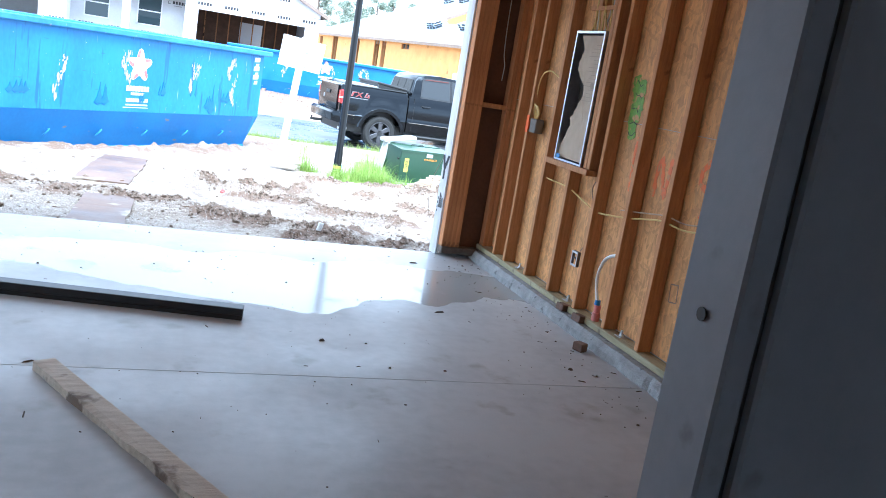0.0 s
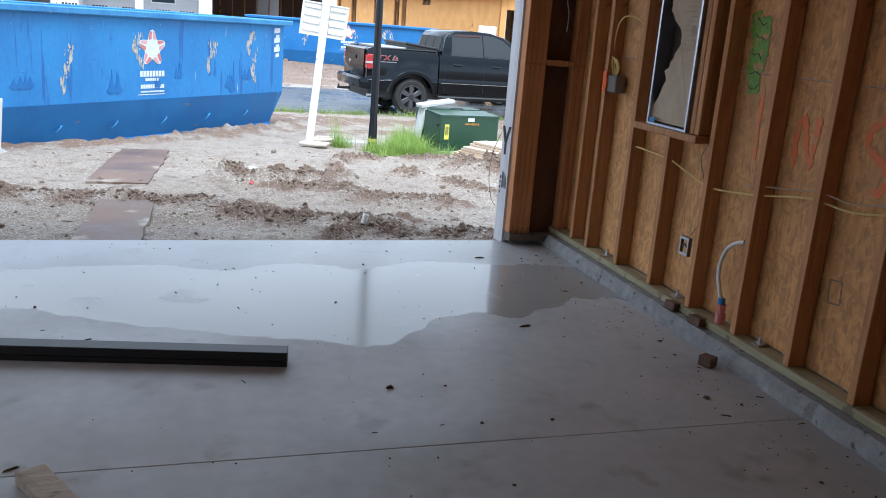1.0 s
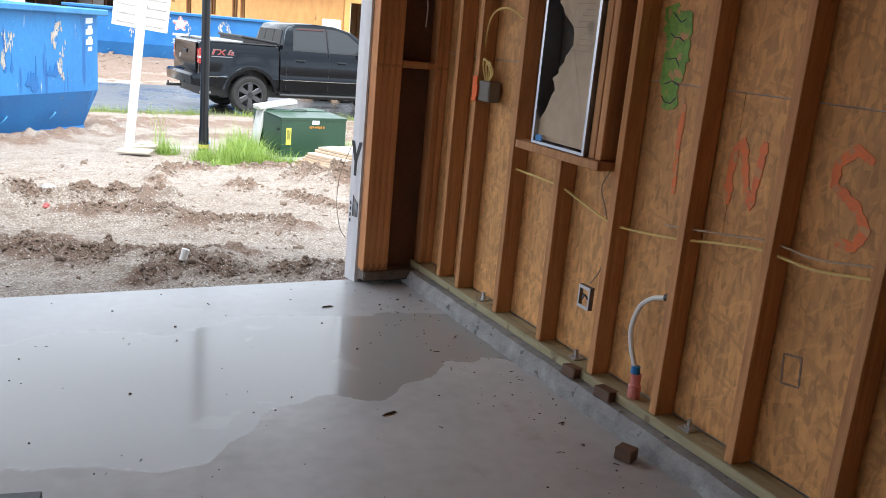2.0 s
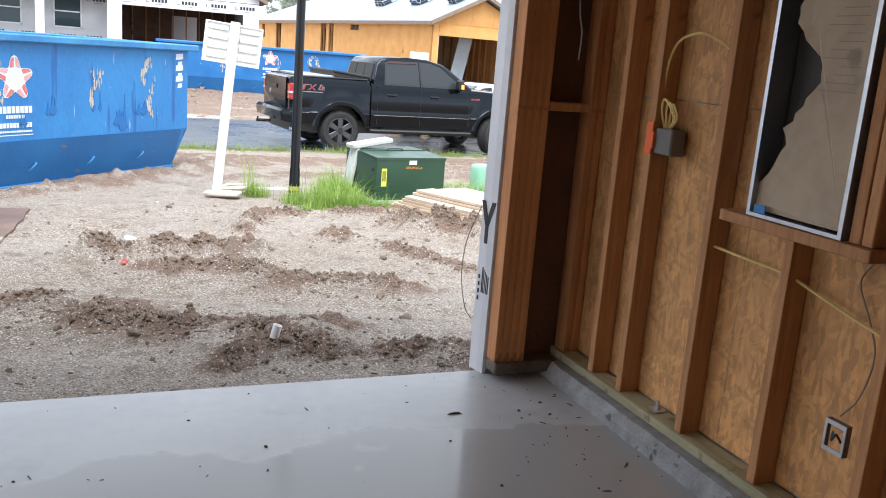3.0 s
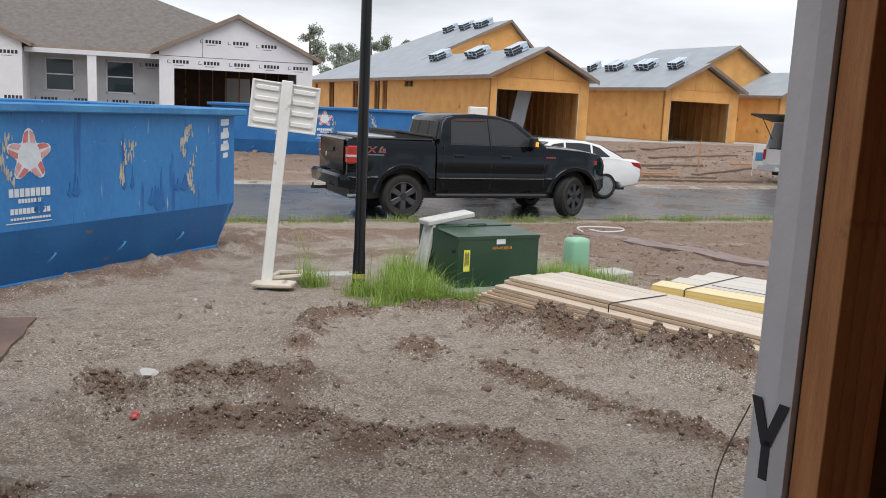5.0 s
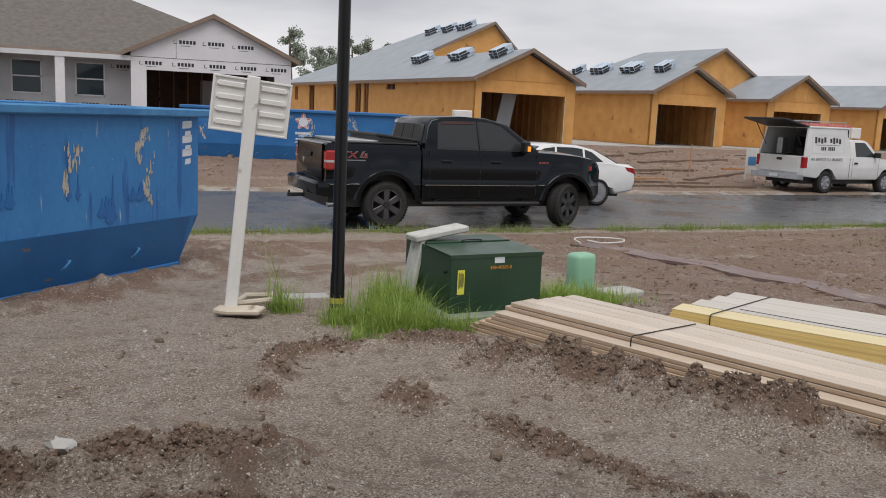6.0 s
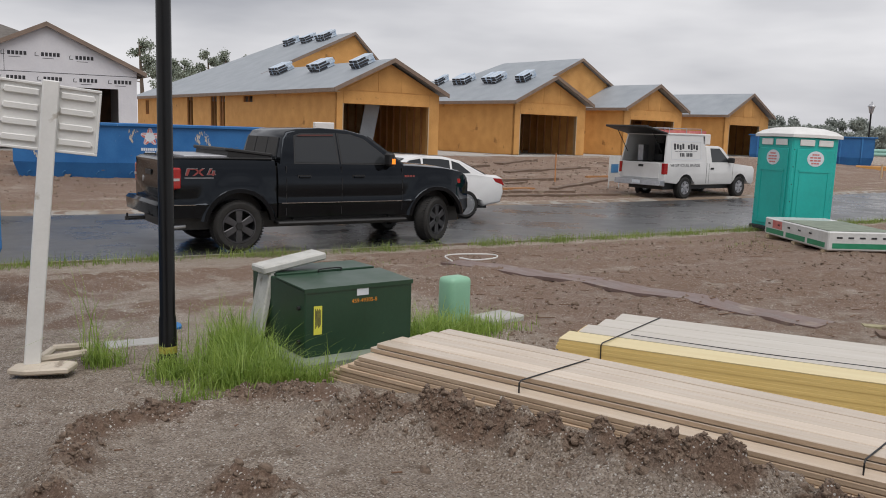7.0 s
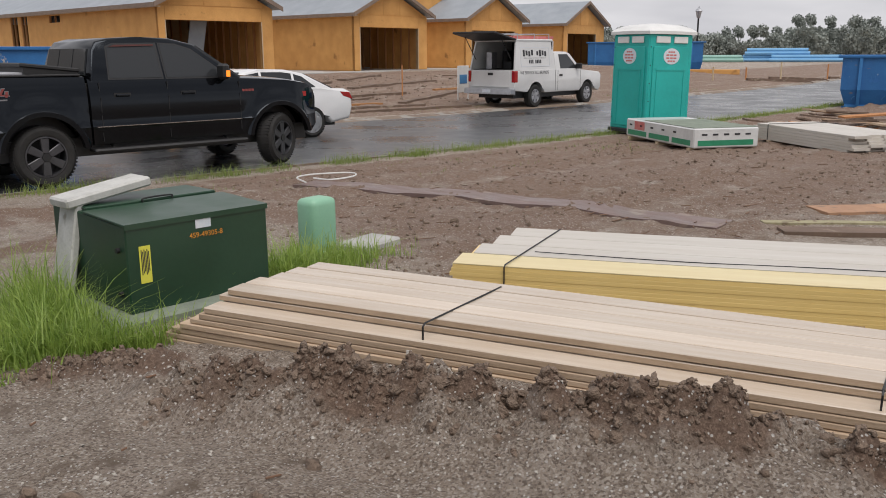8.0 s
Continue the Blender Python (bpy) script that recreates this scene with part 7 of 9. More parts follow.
        y0, y1 = sorted((s * (hw - 0.20), s * (hw + 0.010)))
        box(bm, -1.10, y0, 1.00, -0.90, y1, 1.33, bev=0.025)
        tl = part("tail_lamp", bm, M_TAIL, ob, "red tail lamp")
        bm = bmesh.new()
        y0, y1 = sorted((s * (hw - 0.12), s * (hw + 0.0125)))
        box(bm, -1.104, y0, 1.13, -0.93, y1, 1.17)
        part("clear_band", bm, M_LENS, tl)
        bm = bmesh.new()
        y0, y1 = sorted((s * 0.60, s * 0.86))
        box(bm, 4.18, y0, 0.96, 4.475, y1, 1.19, bev=0.04)
        part("headlamp", bm, M_DARKGLASS, ob, "smoked headlamp")
        flat("marker_lamp", 4.16, 1.06, 4.24, 1.14, M_TAIL, 0.006)
        # plain slanted shapes in the colours of the bed's decal
        y = half(-0.62, 1.24)
        for mt, gap, up in ((M_GREYDECAL, 0.010, 0.0035), (M_REDDULL, 0.0, 0.0055)):
            bm = bmesh.new()
            side_m = Matrix.Translation((0, s * (y + up), 0))
            for pts in ([(-0.84, 1.20), (-0.80, 1.20), (-0.76, 1.30), (-0.66, 1.30), (-0.655, 1.315), (-0.80, 1.315)], [(-0.74, 1.20), (-0.70, 1.20), (-0.54, 1.315), (-0.585, 1.315)], [(-0.58, 1.20), (-0.54, 1.20), (-0.66, 1.315), (-0.70, 1.315)],
                        [(-0.50, 1.225), (-0.37, 1.225), (-0.37, 1.24), (-0.46, 1.24), (-0.42, 1.315), (-0.45, 1.315)], [(-0.42, 1.20), (-0.39, 1.20), (-0.38, 1.28), (-0.41, 1.28)]):
                cx_, cz_ = sum(p[0] for p in pts) / len(pts), sum(p[1] for p in pts) / len(pts)
                prism(bm, [(x + (gap if x > cx_ else -gap), z + (gap if z > cz_ else -gap)) for x, z in pts], "y", -0.001, 0.001, side_m)
            tagged(part("decal", bm, mt, ob, "dull red decal strokes edged in grey" if mt is M_REDDULL else "grey decal edge"), kind="stuff")
        flat("decal_bar", -0.85, 1.165, -0.40, 1.183, M_GREYDECAL, 0.004)
        for k in range(4):
            flat("badge", 3.03 + 0.055 * k, 1.175, 3.072 + 0.055 * k, 1.21, M_REDDULL, 0.004)
    bm = bmesh.new()
    prism(bm, [(-1.10, 0.80), (-1.12, 0.84), (-1.125, 1.10), (-1.11, 1.38), (-1.13, 1.43), (-1.06, 1.455), (-1.05, 0.80)], "y", -0.78, 0.78, bev=0.012)
    tg = part("tailgate", bm, M_TRUCK, ob, smooth=True)
    bm = bmesh.new()
    box(bm, -1.14, -0.16, 1.18, -1.122, 0.16, 1.26, bev=0.006)
    part("gate_handle", bm, M_BLACK, tg)
    bm = bmesh.new()
    rod(bm, (-1.13, 0.35, 1.10), (-1.122, 0.35, 1.10), 0.05, 14)
    part("gate_emblem", bm, M_STEEL, tg)
    bm = bmesh.new()
    prism(bm, [(-1.25, 0.58), (-1.0, 0.54), (-1.0, 0.80), (-1.22, 0.81), (-1.27, 0.76)], "y", -0.96, 0.96, bev=0.03, seg=2)
    part("rear_bumper", bm, M_TRUCK, ob, smooth=True)
    bm = bmesh.new()
    box(bm, -1.50, -0.03, 0.46, -1.2, 0.03, 0.52)
    rod(bm, (-1.47, 0, 0.52), (-1.47, 0, 0.57), 0.018, 8)
    rod(bm, (-1.52, -0.22, 0.50), (-1.36, -0.12, 0.50), 0.016, 6)
    part("tow_hitch", bm, M_BLACK, ob)
    bm = bmesh.new()
    prism(bm, [(4.30, 0.46), (4.48, 0.50), (4.55, 0.60), (4.54, 0.80), (4.44, 0.84)], "y", -0.80, 0.80, bev=0.03)
    part("front_bumper", bm, M_TRUCK, ob)
    bm = bmesh.new()
    box(bm, 4.45, -0.58, 0.84, 4.53, 0.58, 1.17, bev=0.015)
    part("grille", bm, M_BLACK, ob)
    # bed: dark tray, rails, pale wet cover, folded cover against the cab
    bm = bmesh.new()
    box(bm, -1.03, -0.84, 1.44, 0.60, 0.84, 1.462)
    part("bed_liner", bm, M_BLACK, ob)
    for y in (-0.88, 0.84):
        bm = bmesh.new()
        box(bm, -0.98, y, 1.455, 0.60, y + 0.04, 1.485, bev=0.008)
        part("bed_rail", bm, M_BLACK, ob)
    bm = bmesh.new()
    box(bm, -0.80, -0.78, 1.463, -0.08, 0.78, 1.515, bev=0.01)
    part("bed_cover", bm, M_STEEL, ob, "pale wet folded bed cover")
    bm = bmesh.new()
    box(bm, 0, -0.82, 0, 0.78, 0.82, 0.055, Matrix.Translation((-0.16, 0, 1.585)) @ Matrix.Rotation(radians(6), 4, "Y"), bev=0.015)
    box(bm, 0.05, -0.80, -0.09, 0.76, 0.80, -0.002, Matrix.Translation((-0.16, 0, 1.585)) @ Matrix.Rotation(radians(6), 4, "Y"))
    part("bed_cover", bm, M_BLACK, ob, "black folded bed cover")
    bm = bmesh.new()
    rod(bm, (-0.80, -0.78, 0.42), (-1.02, -0.82, 0.41), 0.04, 12)
    part("exhaust", bm, M_STEEL, ob)
    for x in (0.0, wb):
        for s in (-1, 1):
            turn = Matrix.Rotation(radians((0 if s < 0 else 180) + (24 if x > 1 else 0)), 4, "Z")
            wheel(ob, Matrix.Translation((x, s * 0.875, 0.41)) @ turn, 0.41, 0.27, M_RIM, 6)
    return ob


def sedan():
    ob = thing("sedan_car", pose(11.38, 25.45, -0.588, 0, 0, 184), "white four-door saloon car parked behind the pickup", "car")
    hw, cz = 0.90, 0.33
    pts = [(-0.98, 0.36), (-0.50, 0.28)] + arch(0, cz, 0.385, 172, 8) + [(0.5, 0.24), (2.32, 0.24)] + arch(2.78, cz, 0.385, 172, 8) + \
          [(3.35, 0.28), (3.68, 0.34), (3.74, 0.55), (3.60, 0.74), (2.95, 0.90), (2.35, 0.98), (-0.2, 1.02), (-0.86, 1.00), (-1.02, 0.93), (-1.06, 0.60)]
    bm = bmesh.new()
    slab_body(bm, pts, hw, 0.07, 3)
    part("body", bm, M_WHITECAR, ob, smooth=True)
    prof = [(-0.62, 0.98), (0.10, 1.33), (0.55, 1.42), (1.15, 1.43), (1.50, 1.38), (2.42, 0.96)]
    bm = bmesh.new()
    cabin(bm, prof, hw - 0.05, 0.30, 0.98)
    part("cab", bm, M_WHITECAR, ob, smooth=True)
    side_glass(ob, [(-0.14, 1.05), (0.16, 1.27), (0.36, 1.33), (0.36, 1.04)], hw - 0.05, 0.30, 0.98)
    side_glass(ob, [(0.42, 1.04), (0.42, 1.34), (0.66, 1.37), (1.12, 1.375), (1.12, 1.03)], hw - 0.05, 0.30, 0.98)
    side_glass(ob, [(1.18, 1.03), (1.18, 1.37), (1.46, 1.33), (2.1, 1.02)], hw - 0.05, 0.30, 0.98)
    for a, b, nm in (((-0.60, 0.76, 1.01), (0.06, 0.66, 1.315), "rear_window"), ((2.38, 0.78, 1.0), (1.56, 0.66, 1.365), "windscreen")):
        bm = bmesh.new()
        vs = [bm.verts.new(c) for c in ((a[0], -a[1], a[2]), (a[0], a[1], a[2]), (b[0], b[1], b[2]), (b[0], -b[1], b[2]))]
        ws = [bm.verts.new(Vector(v.co) + Vector((-0.01 if nm == "rear_window" else 0.01, 0, 0.014))) for v in vs]
        bm.faces.new(ws)
        bm.faces.new(vs[::-1])
        for i in range(4):
            bm.faces.new((vs[i], vs[(i + 1) % 4], ws[(i + 1) % 4], ws[i]))
        part(nm, bm, M_DARKGLASS, ob)
    for s in (-1, 1):
        bm = bmesh.new()
        y0, y1 = sorted((s * (hw - 0.30), s * (hw + 0.004)))
        prism(bm, [(-1.065, 0.76), (-0.98, 0.92), (-0.70, 0.95), (-0.80, 0.84)], "y", y0, y1, bev=0.01)
        part("tail_lamp", bm, M_TAIL, ob, "red tail lamp")
        y0, y1 = sorted((s * (hw - 0.01), s * (hw + 0.003)))
        for x in (0.40, 1.14, 2.15):
            bm = bmesh.new()
            box(bm, x, y0, 0.34, x + 0.008, y1, 0.99)
            part("door_gap", bm, M_BLACK, ob)
        for x in (0.48, 1.25):
            bm = bmesh.new()
            y0, y1 = sorted((s * hw, s * (hw + 0.02)))
            box(bm, x, y0, 0.83, x + 0.18, y1, 0.86, bev=0.006)
            part("door_handle", bm, M_WHITECAR, ob)
        bm = bmesh.new()
        y0, y1 = sorted((s * (hw - 0.05), s * (hw + 0.16)))
        box(bm, 2.0, y0, 0.97, 2.1, y1, 1.09, bev=0.02)
        part("wing_mirror", bm, M_WHITECAR, ob)
        bm = bmesh.new()
        y0, y1 = sorted((s * (hw - 0.3), s * (hw - 0.03)))
        box(bm, 3.45, y0, 0.58, 3.69, y1, 0.70, bev=0.03)
        part("headlamp", bm, M_LENS, ob)
    bm = bmesh.new()
    box(bm, -0.7, -0.7, 0.22, 3.4, 0.7, 0.42)
    part("chassis", bm, M_BLACK, ob)
    for x in (0.0, 2.78):
        for s in (-1, 1):
            wheel(ob, Matrix.Translation((x, s * 0.79, 0.33)) @ Matrix.Rotation(radians(0 if s < 0 else 180), 4, "Z"), 0.335, 0.21, M_ALLOY, 10, 0.72)
    bm = bmesh.new()
    box(bm, -1.075, -0.26, 0.55, -1.06, 0.26, 0.68)
    part("number_plate", bm, M_PRINT, ob)


def service_truck():
    ob = thing("service_truck", pose(21.75, 29.28, -0.56, 0, 0, 9.5), "white service pickup with a tall cap, its rear hatch open", "service truck")
    hw, cz, wb = 0.93, 0.40, 3.05
    pts = [(-1.12, 0.55), (-0.5, 0.50)] + arch(0, cz, 0.45, 168, 12) + [(0.52, 0.45), (2.55, 0.45)] + arch(wb, cz, 0.45, 168, 12) + \
          [(wb + 0.72, 0.42), (wb + 0.85, 0.55), (wb + 0.86, 0.95), (wb + 0.74, 1.06), (wb - 0.45, 1.16), (1.0, 1.18), (-1.14, 1.18), (-1.16, 0.75)]
    bm = bmesh.new()
    slab_body(bm, pts, hw, 0.04, 2)
    part("body", bm, M_WHITEVAN, ob, smooth=True)
    bm = bmesh.new()
    cabin(bm, [(1.12, 1.15), (1.22, 1.70), (1.36, 1.75), (1.95, 1.74), (2.12, 1.69), (2.72, 1.14)], hw - 0.03, 0.26, 1.15)
    part("cab", bm, M_WHITEVAN, ob, smooth=True)
    side_glass(ob, [(1.42, 1.20), (1.44, 1.66), (1.95, 1.66), (2.45, 1.20)], hw - 0.03, 0.26, 1.15)
    # cap: hollow shell open at the rear
    z0, z1 = 1.18, 2.08
    bm = bmesh.new()
    for s in (-1, 1):
        y = sorted((s * (hw - 0.02), s * (hw - 0.07)))
        vs = [bm.verts.new(c) for c in ((-1.12, s * (hw - 0.02), z0), (1.08, s * (hw - 0.02), z0), (1.0, s * (hw - 0.12), z1), (-0.95, s * (hw - 0.12), z1))]
        ws = [bm.verts.new(Vector(v.co) - Vector((0, s * 0.05, 0))) for v in vs]
        bm.faces.new(vs)
        bm.faces.new(ws[::-1])
        for i in range(4):
            bm.faces.new((vs[i], vs[(i + 1) % 4], ws[(i + 1) % 4], ws[i]))
    box(bm, -1.0, -hw + 0.10, z1 - 0.02, 1.03, hw - 0.10, z1 + 0.05, bev=0.02)
    box(bm, 1.0, -hw + 0.1, z0, 1.06, hw - 0.1, z1)
    cp = part("cap", bm, M_WHITEVAN, ob)
    bm = bmesh.new()
    box(bm, -1.0, -hw + 0.09, z0 + 0.002, 0.98, hw - 0.09, z0 + 0.02)
    box(bm, 0.95, -hw + 0.09, z0, 0.99, hw - 0.09, z1 - 0.03)
    part("cap_lining", bm, M_BLACK, cp)
    for x, y, h, w in ((-0.7, 0.45, 0.55, 0.22), (-0.4, -0.5, 0.35, 0.3), (-0.2, 0.1, 0.25, 0.35), (0.2, 0.5, 0.6, 0.2)):
        bm = bmesh.new()
        box(bm, x, y - w / 2, z0 + 0.021, x + 0.3, y + w / 2, z0 + h, bev=0.015)
        part("tool_bin", bm, M_STEEL if x < -0.5 else M_BLACK, cp)
    bm = bmesh.new()
    box(bm, -1.15, -hw + 0.1, -0.03, 0.0, hw - 0.1, 0.03, Matrix.Translation((-0.93, 0, z1 + 0.02)) @ Matrix.Rotation(radians(11), 4, "Y"), bev=0.012)
    hatch = part("hatch", bm, M_BLACK, ob, "dark open hatch")
    for s in (-0.7, 0.7):
        bm = bmesh.new()
        rod(bm, (-1.05, s, 1.5), (-1.6, s, z1 + 0.12), 0.014, 6)
        part("gas_strut", bm, M_BLACK, hatch)
    # side panel with print, ladder rack, red cases
    for s in (-1, 1):
        tilt = Matrix.Translation((0, s * (hw - 0.026), z0)) @ Matrix.Rotation(s * radians(6.4), 4, "X")
        bm = bmesh.new()
        for c in ((-0.78, 0.10, 0.80, 0.13), (-0.78, 0.68, 0.80, 0.71), (-0.78, 0.13, -0.755, 0.68), (0.775, 0.13, 0.80, 0.68)):
            box(bm, c[0], -0.012, c[1], c[2], 0.012, c[3], tilt)
        part("side_frame", bm, M_TRIM, cp)
        bm = bmesh.new()
        for k in range(9):
            if k != 4:
                box(bm, -0.64 + 0.145 * k, -0.01, 0.42 + 0.03 * (k % 2), -0.54 + 0.145 * k, 0.01, 0.62 - 0.02 * (k % 3), tilt)
        for k in range(18):
            box(bm, -0.6 + 0.066 * k, -0.01, 0.36, -0.555 + 0.066 * k, 0.01, 0.375, tilt)
        for k in range(8):
            if k != 3:
                box(bm, -0.34 + 0.085 * k, -0.01, 0.20, -0.28 + 0.085 * k, 0.01, 0.315, tilt)
        part("print_line", bm, M_INK, cp, "dark bars of print")
    cu = bpy.data.curves.new("lettering", "FONT")
    cu.body, cu.size, cu.extrude = "WE SERVICE ALL BRANDS", 0.135, 0.001
    t = new("lettering", cu)
    bpy.context.view_layer.update()
    tm = bpy.data.meshes.new_from_object(t)
    bpy.data.objects.remove(t)
    tm.materials.append(M_INK)
    shared("lettering", tm, ob, pose(-0.86, -hw - 0.003, 1.05, 90, 0, 0))
    bm = bmesh.new()
    for x in (-0.8, 0.1, 0.9):
        rod(bm, (x, -0.75, z1 + 0.05), (x, -0.75, z1 + 0.22), 0.015, 6)
        rod(bm, (x, 0.75, z1 + 0.05), (x, 0.75, z1 + 0.22), 0.015, 6)
        rod(bm, (x, -0.75, z1 + 0.21), (x, 0.75, z1 + 0.21), 0.015, 6)
    part("roof_rack", bm, M_STEEL, ob)
    bm = bmesh.new()
    for y in (-0.66, -0.36):
        box(bm, -0.9, y, z1 + 0.06, 1.3, y + 0.045, z1 + 0.15)
    for k in range(7):
        rod(bm, (-0.8 + 0.32 * k, -0.64, z1 + 0.10), (-0.8 + 0.32 * k, -0.36, z1 + 0.10), 0.014, 6)
    part("ladder", bm, M_RED, ob, "faded red ladder")
    for s in (-1, 1):
        bm = bmesh.new()
        y0, y1 = sorted((s * (hw - 0.12), s * (hw + 0.006)))
        box(bm, -1.165, y0, 0.80, -0.98, y1, 1.16, bev=0.015)
        part("tail_lamp", bm, M_TAIL, ob, "red tail lamp")
        bm = bmesh.new()
        y0, y1 = sorted((s * (hw - 0.05), s * (hw + 0.2)))
        box(bm, 2.30, y0, 1.18, 2.40, y1, 1.36, bev=0.03)
        part("wing_mirror", bm, M_BLACK, ob)
        bm = bmesh.new()
        y0, y1 = sorted((s * (hw - 0.01), s * (hw + 0.003)))
        for x in (1.22, 2.58):
            box(bm, x, y0, 0.5, x + 0.009, y1, 1.16)
        box(bm, 1.075, y0, 0.5, 1.09, y1, 1.17)
        part("door_gap", bm, M_BLACK, ob)
        bm = bmesh.new()
        y0, y1 = sorted((s * hw, s * (hw + 0.02)))
        box(bm, 1.30, y0, 0.96, 1.48, y1, 1.02, bev=0.008)
        part("door_handle", bm, M_BLACK, ob)
        bm = bmesh.new()
        y0, y1 = sorted((s * (hw - 0.3), s * (hw - 0.01)))
        box(bm, wb + 0.7, y0, 0.78, wb + 0.87, y1, 0.98, bev=0.02)
        part("headlamp", bm, M_LENS, ob)
    bm = bmesh.new()
    box(bm, -1.18, -0.74, 0.66, -1.15, 0.74, 1.16, bev=0.01)
    tg = part("tailgate", bm, M_WHITEVAN, ob)
    bm = bmesh.new()
    box(bm, -1.19, -0.10, 1.02, -1.178, 0.10, 1.10)
    part("gate_handle", bm, M_BLACK, tg)
    bm = bmesh.new()
    prism(bm, [(-1.38, 0.45), (-1.10, 0.42), (-1.10, 0.62), (-1.36, 0.62)], "y", -0.94, 0.94, bev=0.02)
    bp = part("rear_bumper", bm, M_STEEL, ob)
    bm = bmesh.new()
    box(bm, -1.392, -0.16, 0.49, -1.381, 0.16, 0.59)
    part("number_plate", bm, M_PRINT, bp)
    bm = bmesh.new()
    box(bm, -0.9, -0.7, 0.3, 3.6, 0.7, 0.55)
    part("chassis", bm, M_BLACK, ob)
    for x in (0.0, wb):
        for s in (-1, 1):
            wheel(ob, Matrix.Translation((x, s * 0.80, 0.36)) @ Matrix.Rotation(radians(0 if s < 0 else 180), 4, "Z"), 0.365, 0.23, M_ALLOY, 6, 0.6)


pickup()
sedan()
service_truck()

# ---- along the street and far off ----
def portable_toilet():
    ob = thing("portable_toilet", pose(16.30, 19.66, -0.48, 0, 1.0, -12), "turquoise plastic portable toilet with a white domed roof", "portable toilet")
    w, h = 1.14, 2.0
    bm = bmesh.new()
    box(bm, 0, 0, 0.06, w, w, h, bev=0.03)
    part("cabin", bm, M_TEAL, ob)
    bm = bmesh.new()
    box(bm, -0.03, -0.03, 0, w + 0.03, w + 0.03, 0.08, bev=0.015)
    part("skid_base", bm, M_BLACK, ob)
    bm = bmesh.new()
    n = 6
    rows = []
    for k, (e, z) in enumerate(((0.05, h - 0.01), (0.05, h + 0.05), (-0.05, h + 0.13), (-0.22, h + 0.19), (-0.42, h + 0.21))):
        rows.append([bm.verts.new(c) for c in ((-e, -e, z), (w / 2, -e * 1.1, z + 0.01), (w + e, -e, z), (w + e * 1.1, w / 2, z + 0.01), (w + e, w + e, z), (w / 2, w + e * 1.1, z + 0.01), (-e, w + e, z), (-e * 1.1, w / 2, z + 0.01))])
    for a, b in zip(rows, rows[1:]):
        for i in range(8):
            bm.faces.new((a[i], a[(i + 1) % 8], b[(i + 1) % 8], b[i]))
    bm.faces.new(rows[-1])
    bm.faces.new(rows[0][::-1])
    part("roof", bm, M_WHITE, ob, "white domed roof", smooth=True)
    for m in (Matrix.Identity(4), Matrix.Translation((0, w, 0)) @ Matrix.Rotation(radians(-90), 4, "Z")):
        bm = bmesh.new()
        box(bm, 0.10, -0.02, 0.14, w - 0.10, -0.001, h - 0.24, m, bev=0.012)
        dr = part("door_panel", bm, M_TEAL, ob)
        bm = bmesh.new()
        for x0 in (0.16, w / 2 + 0.05):
            box(bm, x0, -0.03, h - 0.18, x0 + 0.36, -0.001, h - 0.05, m, bev=0.01)
        part("vent", bm, M_WHITE, ob, "white vent")
        bm = bmesh.new()
        box(bm, 0.18, -0.032, 1.28, w - 0.18, -0.021, 1.32, m)
        box(bm, 0.20, -0.03, 0.2, 0.23, -0.021, 1.26, m)
        box(bm, w - 0.23, -0.03, 0.2, w - 0.20, -0.021, 1.26, m)
        part("moulding", bm, M_TEAL, dr)
        bm = bmesh.new()
        prism(bm, [(w / 2 + 0.21 * math.cos(2 * math.pi * i / 20), 1.56 + 0.16 * math.sin(2 * math.pi * i / 20)) for i in range(20)], "y", -0.026, -0.021, m)
        dc = part("decal", bm, M_PRINT, dr, "white oval decal")
        bm = bmesh.new()
        for z, ww in ((1.63, 0.18), (1.57, 0.28), (1.51, 0.28), (1.45, 0.2)):
            bars(bm, m @ Matrix.Translation((w / 2 - ww / 2, -0.028, z)), ww, 0.03, 0.2, 3)
        part("print_line", bm, M_RED, dc)
        for k in range(5):
            bm = bmesh.new()
            rod(bm, m @ Vector((0.05, -0.004, 0.3 + 0.36 * k)), m @ Vector((0.05, 0.01, 0.3 + 0.36 * k)), 0.012, 8)
            part("rivet", bm, M_BLACK, ob)


portable_toilet()

# film-wrapped pack of boards with green print
ob = thing("wrapped_pallet", pose(14.25, 17.05, -0.50, 0, 0, -25), "film-wrapped pack of sheets with green print on a pallet", "pallet")
L, D, H = 1.22, 2.5, 0.42
bm = bmesh.new()
box(bm, 0, 0, 0.09, L, D, H, bev=0.02)
part("wrapped_sheet_pack", bm, M_FILM, ob)
bm = bmesh.new()
box(bm, 0.02, 0.05, H + 0.001, L - 0.02, D * 0.72, H + 0.012, bev=0.004)
part("film_fold", bm, M_PAD, ob, "greenish film fold on top")
for k in range(3):
    bm = bmesh.new()
    box(bm, -0.01, 0.1 + 1.1 * k, 0, L + 0.01, 0.2 + 1.1 * k, 0.088)
    part("pallet_runner", bm, M_BOARD, ob)
